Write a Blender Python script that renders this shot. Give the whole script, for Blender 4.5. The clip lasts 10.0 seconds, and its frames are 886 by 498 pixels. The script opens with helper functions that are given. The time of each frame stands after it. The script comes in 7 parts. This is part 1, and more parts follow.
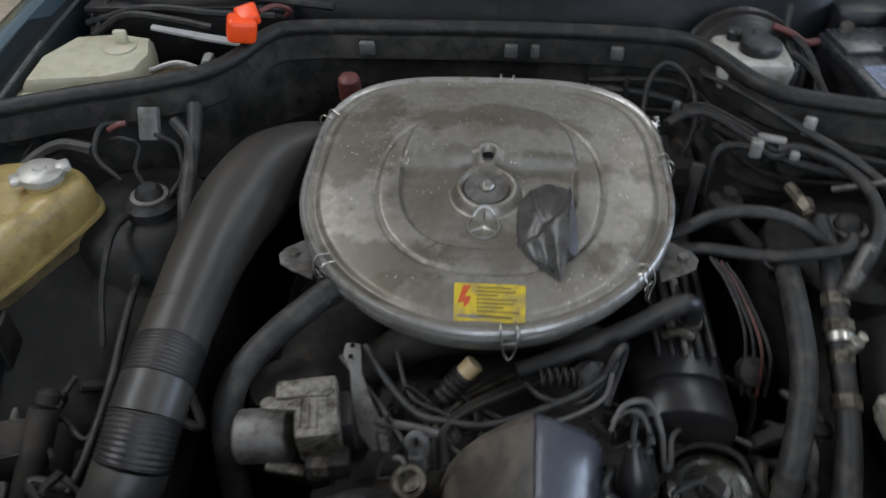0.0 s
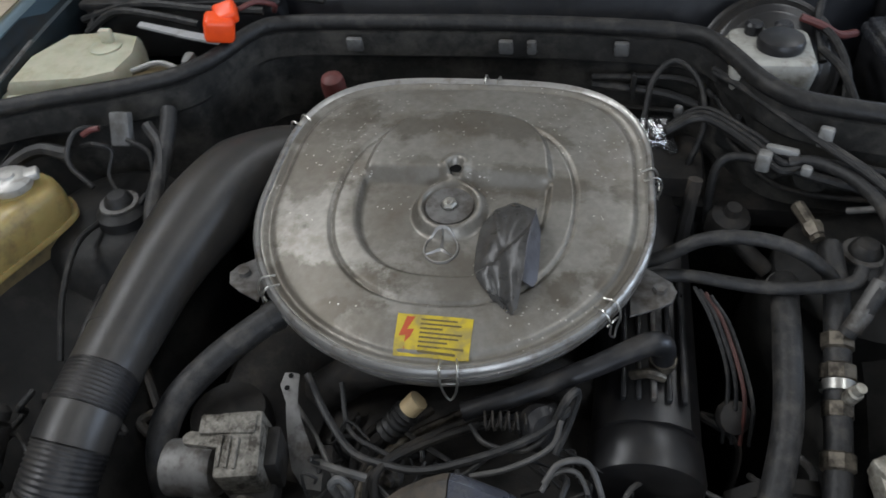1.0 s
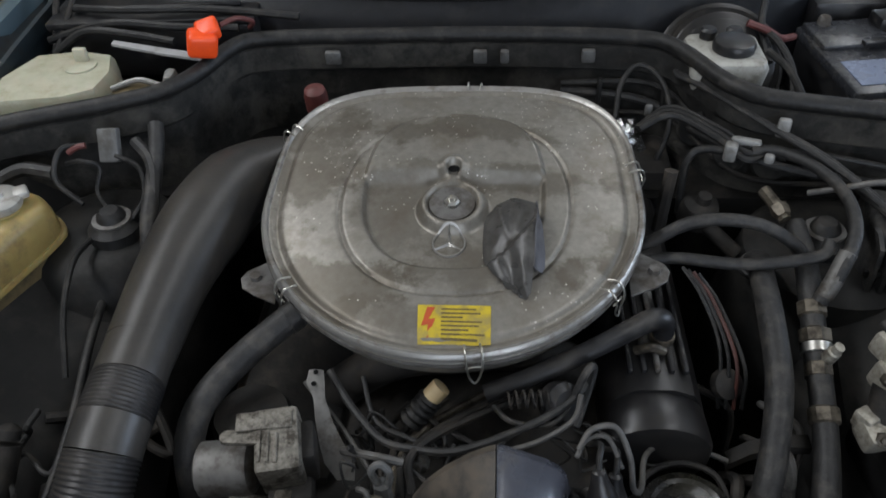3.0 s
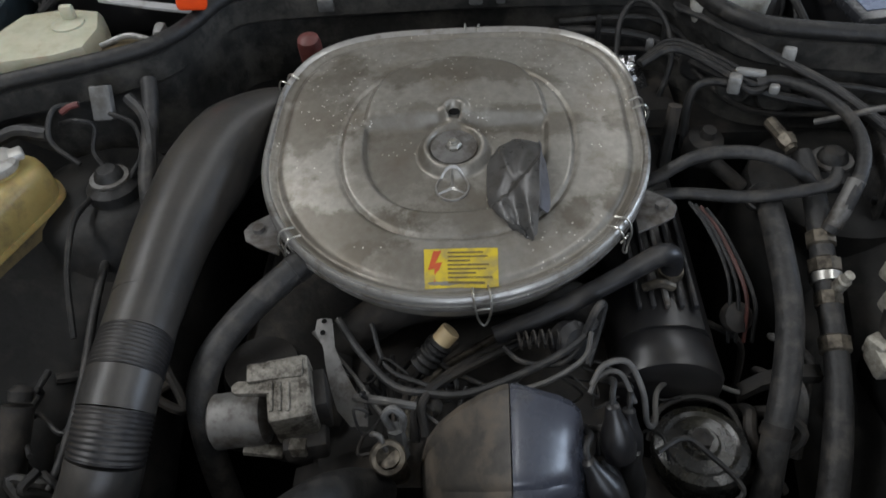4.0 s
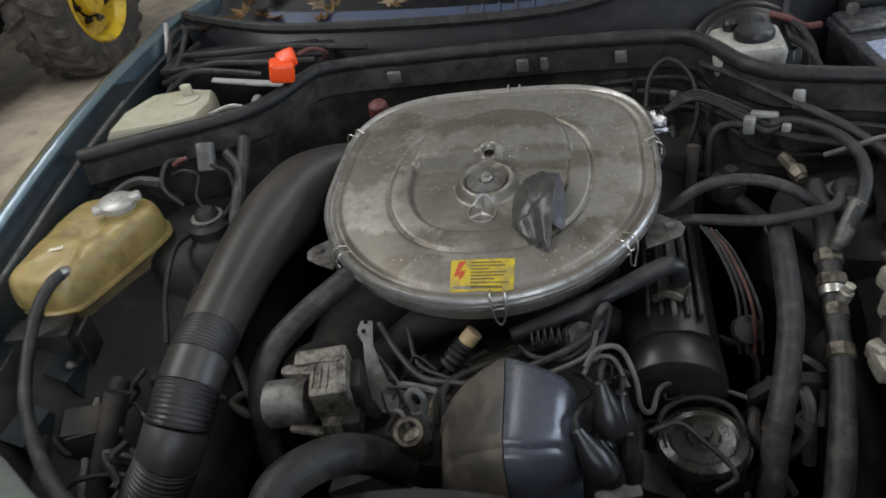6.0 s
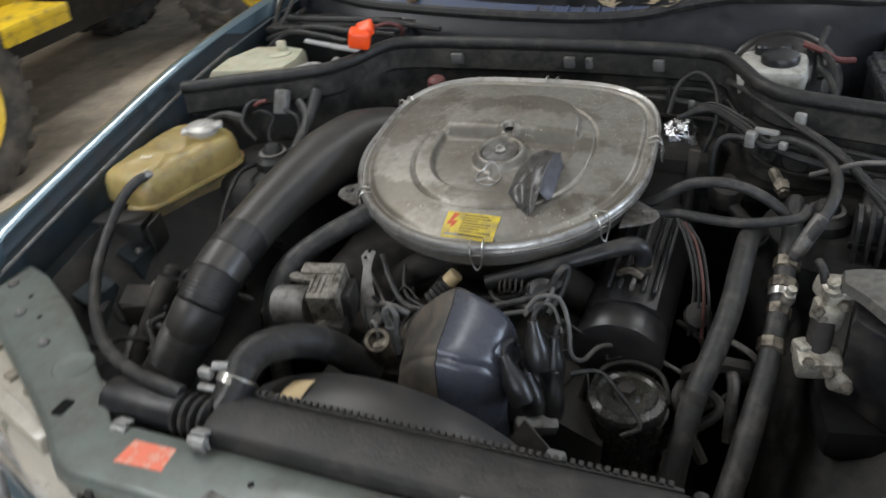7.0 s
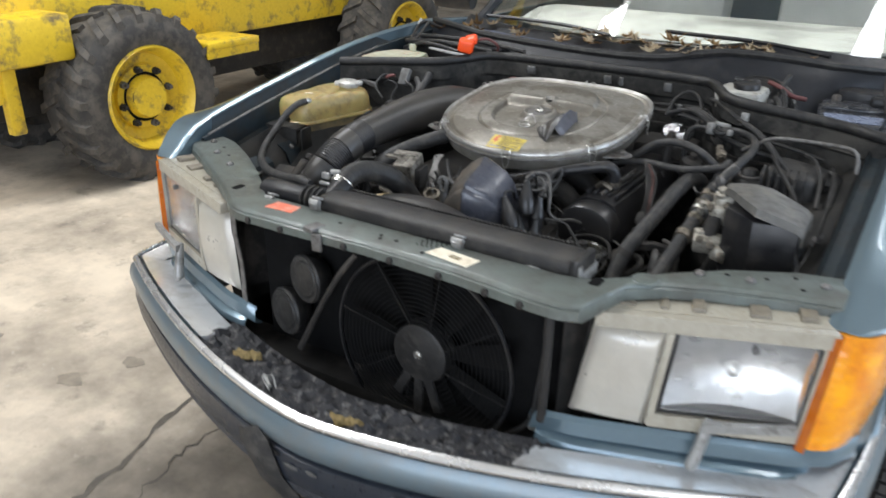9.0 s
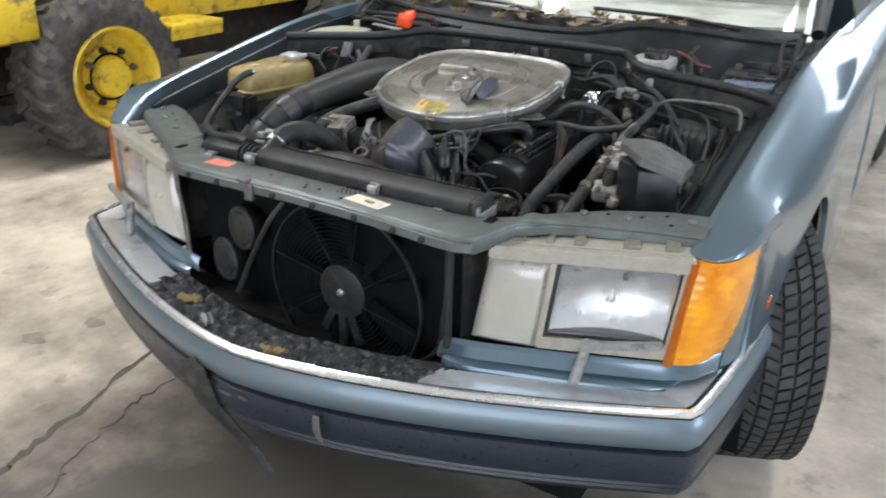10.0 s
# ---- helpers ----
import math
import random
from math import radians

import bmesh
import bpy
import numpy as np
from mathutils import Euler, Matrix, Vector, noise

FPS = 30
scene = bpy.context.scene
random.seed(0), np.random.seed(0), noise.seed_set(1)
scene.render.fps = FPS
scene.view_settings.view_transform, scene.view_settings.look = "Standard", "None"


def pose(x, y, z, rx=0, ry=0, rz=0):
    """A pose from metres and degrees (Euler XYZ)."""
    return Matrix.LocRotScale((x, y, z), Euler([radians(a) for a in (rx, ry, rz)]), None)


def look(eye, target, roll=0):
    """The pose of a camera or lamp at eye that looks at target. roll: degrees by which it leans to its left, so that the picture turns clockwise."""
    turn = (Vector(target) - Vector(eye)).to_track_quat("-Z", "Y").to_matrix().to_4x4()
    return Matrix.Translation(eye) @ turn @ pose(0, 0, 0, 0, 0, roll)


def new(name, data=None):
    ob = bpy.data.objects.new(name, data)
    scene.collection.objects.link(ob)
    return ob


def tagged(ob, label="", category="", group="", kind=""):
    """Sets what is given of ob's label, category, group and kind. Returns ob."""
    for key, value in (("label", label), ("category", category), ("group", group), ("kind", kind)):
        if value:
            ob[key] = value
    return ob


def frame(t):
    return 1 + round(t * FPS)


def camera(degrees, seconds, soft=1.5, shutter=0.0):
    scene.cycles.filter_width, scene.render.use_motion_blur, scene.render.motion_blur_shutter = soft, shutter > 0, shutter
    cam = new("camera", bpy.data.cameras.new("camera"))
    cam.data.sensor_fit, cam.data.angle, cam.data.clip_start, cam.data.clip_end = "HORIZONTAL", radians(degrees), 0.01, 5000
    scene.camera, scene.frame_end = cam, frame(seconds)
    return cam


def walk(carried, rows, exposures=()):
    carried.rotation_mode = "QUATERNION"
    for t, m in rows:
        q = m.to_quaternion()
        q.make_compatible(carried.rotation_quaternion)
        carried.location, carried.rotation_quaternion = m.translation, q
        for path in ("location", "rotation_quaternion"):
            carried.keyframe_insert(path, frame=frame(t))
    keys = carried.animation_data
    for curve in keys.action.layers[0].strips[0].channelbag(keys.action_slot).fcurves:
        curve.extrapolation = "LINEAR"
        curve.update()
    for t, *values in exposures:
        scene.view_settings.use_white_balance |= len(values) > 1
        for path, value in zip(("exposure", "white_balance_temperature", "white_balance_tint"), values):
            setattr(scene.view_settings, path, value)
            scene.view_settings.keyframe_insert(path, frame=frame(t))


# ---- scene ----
cam = camera(58.5, 10.0, soft=1.6, shutter=0.5)
PATH = [
    (0, (-0.005, 0.076, 1.53), (-0.132, 1.594, 0.233), -0.9),
    (0.5, (0.134, 0.176, 1.53), (-0.223, 1.649, 0.224), -1.7),
    (1, (0.153, 0.199, 1.53), (-0.2, 1.628, 0.177), -5.8),
    (1.5, (0.096, 0.169, 1.548), (-0.134, 1.667, 0.243), -5.8),
    (2, (0.055, 0.144, 1.558), (-0.07, 1.685, 0.289), -3.2),
    (2.2, (0.052, 0.138, 1.564), (-0.073, 1.677, 0.292), -3.0),
    (3.3, (0.04, 0.123, 1.537), (-0.097, 1.594, 0.19), -3.0),
    (3.5, (0.042, 0.125, 1.536), (-0.12, 1.579, 0.173), -4.4),
    (4, (0.035, 0.12, 1.524), (-0.101, 1.543, 0.126), -5.4),
    (4.5, (0.083, 0.148, 1.509), (-0.09, 1.516, 0.061), -6.1),
    (5, (0.137, 0.2, 1.47), (-0.301, 1.502, 0.017), -6.8),
    (5.5, (0.172, 0.123, 1.499), (-0.292, 1.59, 0.222), -14.1),
    (5.7, (0.16, 0.042, 1.498), (-0.262, 1.575, 0.285), -11.8),
    (6.8, (0.338, -0.183, 1.514), (-0.304, 1.375, 0.438), -9.0),
    (7, (0.401, -0.197, 1.504), (-0.325, 1.315, 0.414), -7.2),
    (7.3, (0.475, -0.261, 1.496), (-0.346, 1.215, 0.424), -5.4),
    (7.5, (0.505, -0.322, 1.492), (-0.302, 1.164, 0.425), -3.8),
    (8, (0.572, -0.559, 1.495), (-0.215, 0.978, 0.486), -3.3),
    (8.3, (0.625, -0.669, 1.471), (-0.122, 0.947, 0.559), -0.3),
    (8.5, (0.66, -0.719, 1.451), (-0.065, 0.877, 0.488), -1.4),
    (8.6, (0.692, -0.731, 1.432), (-0.054, 0.866, 0.492), -1.7),
    (9, (0.865, -0.832, 1.393), (-0.142, 0.693, 0.581), 0.2),
    (9.2, (0.932, -0.87, 1.384), (-0.017, 0.677, 0.543), 1.4),
    (9.5, (1.012, -0.909, 1.381), (0.046, 0.613, 0.514), 1.6),
    (9.8, (1.061, -0.913, 1.378), (0.07, 0.599, 0.522), 0.6),
    (10, (1.081, -0.918, 1.379), (0.116, 0.623, 0.545), 0.4),
]
walk(cam, [(t, look(eye, target, roll)) for t, eye, target, roll in PATH],
     exposures=[(0.0, -0.46, 6200, 10), (2.2, -0.46, 6250, 10), (5.5, -0.46, 6450, 10), (7.0, -0.08, 6500, 10), (8.5, 0.18, 6450, 10), (9.5, 0.30, 6350, 10), (10.0, 0.20, 6350, 10)])

# ---- world and lights ----
world = bpy.data.worlds.new("world")
scene.world = world
world.use_nodes = True
sky = world.node_tree.nodes.new("ShaderNodeTexSky")
sky.sky_type = "NISHITA"
sky.sun_disc = False
sky.sun_elevation, sky.sun_rotation = radians(35), radians(160)
world.node_tree.links.new(sky.outputs[0], world.node_tree.nodes["Background"].inputs[0])
world.node_tree.nodes["Background"].inputs[1].default_value = 0.10


def area(name, eye, target, sx, sy, watts, color):
    data = bpy.data.lights.new(name, "AREA")
    data.shape, data.size, data.size_y, data.energy, data.color = "RECTANGLE", sx, sy, watts, color
    ob = new(name, data)
    ob.matrix_world = look(eye, target)
    return ob


DOOR_W, DOOR_H = 5.4, 3.8
DOOR_X = 2.0
area("door_daylight", (DOOR_X, -5.9, 2.0), (0.8, 1.0, 0.7), DOOR_W, DOOR_H - 0.3, 270, (0.77, 0.87, 1.03))
# Unseen side window light, added to brighten the right fender.
area("added_side_daylight", (7.4, 1.6, 2.2), (0.9, 1.2, 0.8), 3.8, 1.8, 255, (0.73, 0.86, 1.06))
# Unseen rear window light, added for the highlights along the fender.
area("added_rear_daylight", (1.6, 10.9, 2.9), (0.8, 2.0, 1.2), 5.0, 2.1, 150, (0.76, 0.87, 1.04))
# Unseen overhead area lamps, added and weighted to brighten floor and bay.
for lx, ly, lw in ((-2.8, -0.9, 122), (1.9, 0.3, 36), (-2.1, 1.9, 84), (1.9, 3.6, 40)):
    area("overhead_fill", (lx, ly, 4.06), (lx, ly, 0), 0.45, 2.6, lw, (0.98, 0.99, 1.0))


# ---- materials ----
def mat(name, a, b=None, rough=0.6, metal=0.0, size=0.02, bump=0.15, dirt=None, amount=0.5, dirt_size=0.12, coat=0.0, spread=0.15, coords="Object", trans=0.0, sss=0.0, edge=0.16, spec=0.5):
    """A surface with fine mottling between colours a and b, and larger patches of dirt."""
    m = bpy.data.materials.new(name)
    m.use_nodes = True
    nt = m.node_tree
    n, ln = nt.nodes, nt.links
    p = n["Principled BSDF"]
    tc = n.new("ShaderNodeTexCoord")

    def noise_tex(scale, detail, rough_n=0.6):
        t = n.new("ShaderNodeTexNoise")
        t.inputs["Scale"].default_value, t.inputs["Detail"].default_value, t.inputs["Roughness"].default_value = scale, detail, rough_n
        ln.new(tc.outputs[coords], t.inputs["Vector"])
        return t

    def mix(fac, ca, cb):
        x = n.new("ShaderNodeMix")
        x.data_type = "RGBA"
        ln.new(fac, x.inputs[0])
        for value, socket in ((ca, x.inputs[6]), (cb, x.inputs[7])):
            if isinstance(value, tuple):
                socket.default_value = (*value, 1)
            else:
                ln.new(value, socket)
        return x.outputs[2]

    def ramp(fac, lo, hi):
        r = n.new("ShaderNodeMapRange")
        r.inputs[1].default_value, r.inputs[2].default_value = lo, hi
        ln.new(fac, r.inputs[0])
        return r.outputs[0]

    fine = noise_tex(1 / size, 5)
    b = b or tuple(c * 0.7 for c in a)
    col = mix(ramp(fine.outputs["Fac"], 0.32, 0.68), a, b)
    rough_from = ramp(fine.outputs["Fac"], 0.2, 0.8)
    rr = n.new("ShaderNodeMapRange")
    rr.inputs[3].default_value, rr.inputs[4].default_value = max(rough - spread, 0.02), min(rough + spread, 1)
    if dirt:
        big = noise_tex(1 / dirt_size, 7, 0.68)
        mask = ramp(big.outputs["Fac"], 0.70 - 0.28 * amount - edge / 2, 0.70 - 0.28 * amount + edge / 2)
        col = mix(mask, col, dirt)
        mx = n.new("ShaderNodeMath")
        mx.operation = "MAXIMUM"
        ln.new(rough_from, mx.inputs[0])
        ln.new(mask, mx.inputs[1])
        rough_from = mx.outputs[0]
    ln.new(rough_from, rr.inputs[0])
    ln.new(rr.outputs[0], p.inputs["Roughness"])
    ln.new(col, p.inputs["Base Color"])
    p.inputs["Metallic"].default_value = metal
    p.inputs["Specular IOR Level"].default_value = spec
    p.inputs["Coat Weight"].default_value = coat
    p.inputs["Coat Roughness"].default_value = 0.08
    p.inputs["Transmission Weight"].default_value = trans
    if sss:
        p.inputs["Subsurface Weight"].default_value = sss
        p.inputs["Subsurface Scale"].default_value = 0.02
    if bump:
        bp = n.new("ShaderNodeBump")
        bp.inputs["Strength"].default_value, bp.inputs["Distance"].default_value = bump, 0.004
        ln.new(fine.outputs["Fac"], bp.inputs["Height"])
        ln.new(bp.outputs[0], p.inputs["Normal"])
    return m


RUBBER = mat("dusty_black_rubber", (0.008, 0.008, 0.008), (0.018, 0.0175, 0.017), 0.5, dirt=(0.040, 0.037, 0.033), amount=0.4, dirt_size=0.03, spec=0.35, bump=0.3, size=0.008)
HOSE = mat("grey_dusty_hose", (0.016, 0.016, 0.016), (0.032, 0.0315, 0.031), 0.5, dirt=(0.062, 0.057, 0.051), amount=0.45, dirt_size=0.035, spec=0.35, bump=0.35, size=0.008)
DUCT = mat("dusty_duct_plastic", (0.020, 0.020, 0.020), (0.030, 0.0285, 0.0265), 0.38, dirt=(0.048, 0.043, 0.037), amount=0.7, dirt_size=0.14, bump=0.10, size=0.006, spread=0.08, edge=0.3)
SHROUD = mat("dusty_shroud_plastic", (0.013, 0.013, 0.014), (0.021, 0.020, 0.020), 0.40, dirt=(0.034, 0.031, 0.028), amount=0.6, dirt_size=0.10, bump=0.1, size=0.02, spread=0.08, edge=0.25)
BLACK = mat("black_plastic", (0.009, 0.009, 0.010), (0.017, 0.017, 0.018), 0.38, dirt=(0.036, 0.033, 0.030), amount=0.4, dirt_size=0.06, spec=0.4)
# Black moulding lifted to blue-grey; its cool window sheen is in the base colour.
COVER = mat("blue_sheen_moulding", (0.050, 0.054, 0.068), (0.041, 0.043, 0.054), 0.28, bump=0.06, dirt=(0.060, 0.057, 0.054), amount=0.3, dirt_size=0.05, spread=0.07, coat=0.1)
GLOSS = mat("satin_black_enamel", (0.009, 0.009, 0.010), (0.014, 0.0135, 0.0135), 0.34, dirt=(0.028, 0.025, 0.022), amount=0.3, dirt_size=0.06, spread=0.06, bump=0.08, edge=0.3)
GRIME = mat("grimy_black_metal", (0.010, 0.0095, 0.009), (0.028, 0.025, 0.022), 0.7, dirt=(0.05, 0.042, 0.034), amount=0.4, dirt_size=0.07, bump=0.5, spec=0.35)
WELL = mat("near_black_panel", (0.007, 0.007, 0.007), (0.016, 0.015, 0.014), 0.75, dirt=(0.035, 0.031, 0.027), amount=0.35, dirt_size=0.09, bump=0.3, spec=0.15)
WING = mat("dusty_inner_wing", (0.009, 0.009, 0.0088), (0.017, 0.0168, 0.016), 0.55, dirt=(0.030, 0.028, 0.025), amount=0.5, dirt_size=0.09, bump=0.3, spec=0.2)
FELT = mat("firewall_felt", (0.014, 0.014, 0.0135), (0.030, 0.029, 0.027), 0.85, dirt=(0.056, 0.053, 0.047), amount=0.55, dirt_size=0.08, bump=0.9, size=0.018, spec=0.15)
ALLOY = mat("oxidised_aluminium", (0.50, 0.475, 0.41), (0.29, 0.27, 0.225), 0.5, metal=0.5, dirt=(0.10, 0.085, 0.065), amount=0.5, dirt_size=0.03, bump=0.4, size=0.01)
CAPM = mat("dull_plated_cap", (0.46, 0.45, 0.42), (0.36, 0.35, 0.325), 0.45, metal=0.5, dirt=(0.22, 0.2, 0.17), amount=0.3, dirt_size=0.02)
ACTALLOY = mat("grimy_cast_aluminium", (0.23, 0.215, 0.185), (0.12, 0.11, 0.092), 0.55, metal=0.4, dirt=(0.05, 0.043, 0.033), amount=0.6, dirt_size=0.018, bump=0.5, size=0.006, edge=0.12)
STEEL = mat("zinc_steel", (0.55, 0.54, 0.5), (0.4, 0.39, 0.36), 0.32, metal=0.9, dirt=(0.2, 0.17, 0.13), amount=0.3, dirt_size=0.03, bump=0.1)
DULL = mat("dull_grey_metal", (0.16, 0.155, 0.147), (0.10, 0.096, 0.092), 0.55, metal=0.4, dirt=(0.06, 0.05, 0.04), amount=0.5, dirt_size=0.04)
BRASS = mat("tarnished_fitting", (0.155, 0.135, 0.105), (0.10, 0.088, 0.070), 0.5, metal=0.6, dirt=(0.04, 0.033, 0.025), amount=0.6, dirt_size=0.02)
PAINT = mat("metallic_blue_paint", (0.112, 0.166, 0.200), (0.128, 0.185, 0.22), 0.34, metal=0.6, size=0.002, bump=0.0, coat=1.0, spread=0.05, dirt=(0.10, 0.14, 0.16), amount=0.12, dirt_size=0.3)
BUMPERP = mat("scuffed_blue_bumper_paint", (0.135, 0.180, 0.208), (0.155, 0.202, 0.23), 0.46, metal=0.5, size=0.004, bump=0.0, coat=0.35, spread=0.06, dirt=(0.17, 0.185, 0.19), amount=0.35, dirt_size=0.06, edge=0.3)
PAINT.node_tree.nodes["Principled BSDF"].inputs["Coat Roughness"].default_value = 0.08
BAYPAINT = mat("grey_green_bay_paint", (0.090, 0.109, 0.099), (0.118, 0.138, 0.125), 0.45, metal=0.15, size=0.012, bump=0.05, coat=0.1, dirt=(0.072, 0.074, 0.064), amount=0.6, dirt_size=0.09, edge=0.28)
CHROME = mat("bright_trim", (0.92, 0.92, 0.92), (0.86, 0.86, 0.86), 0.26, metal=0.9, bump=0.02, size=0.05, spread=0.05)
CREAM = mat("yellowed_lamp_plastic", (0.36, 0.335, 0.275), (0.29, 0.265, 0.21), 0.34, bump=0.03, dirt=(0.20, 0.17, 0.125), amount=0.12, dirt_size=0.05, coat=0.3)
FOGGED = mat("fogged_lens", (0.76, 0.725, 0.64), (0.64, 0.605, 0.52), 0.30, bump=0.02, size=0.05, dirt=(0.62, 0.595, 0.53), amount=0.3, dirt_size=0.07, coat=1.0, spread=0.06, trans=0.5)
AMBER = mat("amber_lens", (0.86, 0.36, 0.0), (0.66, 0.20, 0.0), 0.28, bump=0.5, size=0.045, coat=0.7, spread=0.08, spec=0.4, dirt=(0.55, 0.14, 0.0), amount=0.35, dirt_size=0.05)
TABPL = mat("browned_tab_plastic", (0.20, 0.175, 0.13), (0.14, 0.12, 0.09), 0.5)
AMBERD = mat("deep_amber_lens", (0.42, 0.10, 0.0), (0.30, 0.06, 0.0), 0.25, bump=0.1, size=0.03, coat=0.4, spread=0.05)
TANK = mat("yellowed_tank_plastic", (0.36, 0.275, 0.105), (0.28, 0.21, 0.075), 0.4, dirt=(0.17, 0.125, 0.06), amount=0.45, dirt_size=0.07, size=0.03, bump=0.06, sss=0.2)
TANKLOW = mat("brown_stained_tank", (0.17, 0.13, 0.065), (0.11, 0.085, 0.045), 0.5, dirt=(0.05, 0.042, 0.03), amount=0.5, dirt_size=0.06)
WHITEPL = mat("aged_white_plastic", (0.47, 0.46, 0.355), (0.385, 0.375, 0.275), 0.4, dirt=(0.33, 0.30, 0.20), amount=0.35, dirt_size=0.05, size=0.03, bump=0.03, sss=0.1)
GREYPL = mat("grey_plastic", (0.115, 0.115, 0.112), (0.08, 0.08, 0.078), 0.5, dirt=(0.06, 0.056, 0.05), amount=0.45, dirt_size=0.02)
SILVERPL = mat("silver_grey_plastic", (0.40, 0.40, 0.40), (0.33, 0.33, 0.33), 0.4, metal=0.2, dirt=(0.2, 0.19, 0.17), amount=0.3, dirt_size=0.05)
ORANGE = mat("orange_plastic", (0.9, 0.09, 0.015), (0.8, 0.07, 0.01), 0.4, bump=0.03)
RED = mat("faded_red_plastic", (0.12, 0.03, 0.026), (0.085, 0.026, 0.022), 0.55)
REDSTK = mat("faded_red_sticker", (0.72, 0.14, 0.07), (0.62, 0.16, 0.09), 0.5, bump=0.02, dirt=(0.6, 0.45, 0.36), amount=0.35, dirt_size=0.02)
YELSTK = mat("yellow_sticker", (0.52, 0.39, 0.02), (0.43, 0.315, 0.02), 0.45, bump=0.02, dirt=(0.30, 0.235, 0.06), amount=0.5, dirt_size=0.02)
WHITESTK = mat("cream_paper_label", (0.74, 0.68, 0.55), (0.68, 0.60, 0.46), 0.6, bump=0.02, dirt=(0.5, 0.42, 0.3), amount=0.35, dirt_size=0.02)
INK = mat("faded_print", (0.10, 0.075, 0.02), (0.14, 0.10, 0.03), 0.6, bump=0)
REDINK = mat("red_print", (0.45, 0.07, 0.015), (0.38, 0.06, 0.015), 0.5, bump=0)
LOADER = mat("chipped_yellow_paint", (0.72, 0.50, 0.025), (0.63, 0.42, 0.02), 0.45, bump=0.06, dirt=(0.15, 0.105, 0.05), amount=0.36, dirt_size=0.10, coat=0.1)
TYRE = mat("worn_tyre_rubber", (0.018, 0.0175, 0.017), (0.032, 0.030, 0.028), 0.7, dirt=(0.062, 0.057, 0.05), amount=0.35, dirt_size=0.1, bump=0.3)
BIGTYRE = mat("muddy_tyre_rubber", (0.030, 0.028, 0.026), (0.05, 0.046, 0.041), 0.85, dirt=(0.10, 0.088, 0.073), amount=0.6, dirt_size=0.12, bump=0.4)
FOIL = mat("crumpled_foil", (0.85, 0.85, 0.86), (0.7, 0.7, 0.72), 0.14, metal=1.0, bump=0.6, size=0.01)
LEAF = mat("dry_leaf", (0.30, 0.19, 0.08), (0.18, 0.10, 0.04), 0.8, coords="Generated", size=0.3)
LEAFP = mat("pale_dry_leaf", (0.50, 0.42, 0.30), (0.36, 0.27, 0.16), 0.8, coords="Generated", size=0.3)
FOAM = mat("dirty_bumper_absorber", (0.012, 0.012, 0.014), (0.032, 0.032, 0.036), 0.7, dirt=(0.13, 0.125, 0.12), amount=0.42, dirt_size=0.02, bump=1.0, size=0.007, edge=0.1)
FOAMY = mat("yellow_foam", (0.30, 0.22, 0.085), (0.17, 0.125, 0.055), 0.9, bump=1.0, size=0.006)
WALL = mat("painted_block_wall", (0.50, 0.49, 0.46), (0.44, 0.43, 0.40), 0.8, dirt=(0.3, 0.28, 0.25), amount=0.4, dirt_size=0.8, size=0.2)
DARKWALL = mat("darkened_block_wall", (0.15, 0.145, 0.135), (0.11, 0.105, 0.10), 0.85, dirt=(0.06, 0.056, 0.05), amount=0.4, dirt_size=0.8, size=0.2)
CEIL = mat("ceiling_board", (0.62, 0.61, 0.58), (0.56, 0.55, 0.52), 0.85, size=0.3)
RUST = mat("rusty_red_wire", (0.07, 0.022, 0.017), (0.045, 0.02, 0.016), 0.6)
WIRE = mat("grey_cable_sheath", (0.09, 0.086, 0.08), (0.06, 0.057, 0.053), 0.5)
# Chrome whitened: the bright reflection is put into base and pale film colours.
SHELF = mat("whitened_chrome_cover", (0.90, 0.90, 0.90), (0.84, 0.84, 0.835), 0.20, metal=0.55, bump=0.02, dirt=(0.62, 0.60, 0.57), amount=0.4, dirt_size=0.06, spread=0.10, edge=0.25, coat=0.6)
RIMM = mat("bright_rolled_rim", (0.38, 0.37, 0.35), (0.30, 0.29, 0.272), 0.40, metal=0.75, dirt=(0.17, 0.15, 0.125), amount=0.35, dirt_size=0.04, bump=0.1)
RADTANK = mat("weathered_tank_plastic", (0.012, 0.0115, 0.011), (0.023, 0.0215, 0.020), 0.45, dirt=(0.040, 0.036, 0.031), amount=0.45, dirt_size=0.06, bump=0.35, size=0.006, spec=0.4)
SKIRT = mat("blue_black_skirt_plastic", (0.014, 0.018, 0.026), (0.020, 0.025, 0.034), 0.34, bump=0.05, dirt=(0.05, 0.048, 0.045), amount=0.12, dirt_size=0.09, size=0.01)
BRUSHED = mat("dusty_lever_metal", (0.30, 0.30, 0.29), (0.22, 0.22, 0.21), 0.45, metal=0.3, dirt=(0.13, 0.12, 0.11), amount=0.4, dirt_size=0.03)
SHELLBR = mat("dusty_brown_shell", (0.052, 0.046, 0.038), (0.036, 0.032, 0.028), 0.6, dirt=(0.090, 0.073, 0.055), amount=0.5, dirt_size=0.05, bump=0.15)
DUSTLID = mat("dusty_dark_lid", (0.10, 0.098, 0.090), (0.065, 0.062, 0.056), 0.6, dirt=(0.15, 0.14, 0.12), amount=0.4, dirt_size=0.05, bump=0.2)
MIRRORED = mat("silvered_reflector", (0.72, 0.72, 0.72), (0.55, 0.55, 0.545), 0.30, metal=1.0, size=0.03, bump=1.0, spread=0.10)
FILTERM = mat("oily_black_filter", (0.010, 0.010, 0.010), (0.016, 0.0155, 0.014), 0.26, dirt=(0.034, 0.032, 0.020), amount=0.35, dirt_size=0.06, spread=0.08, bump=0.1, size=0.01, edge=0.3)
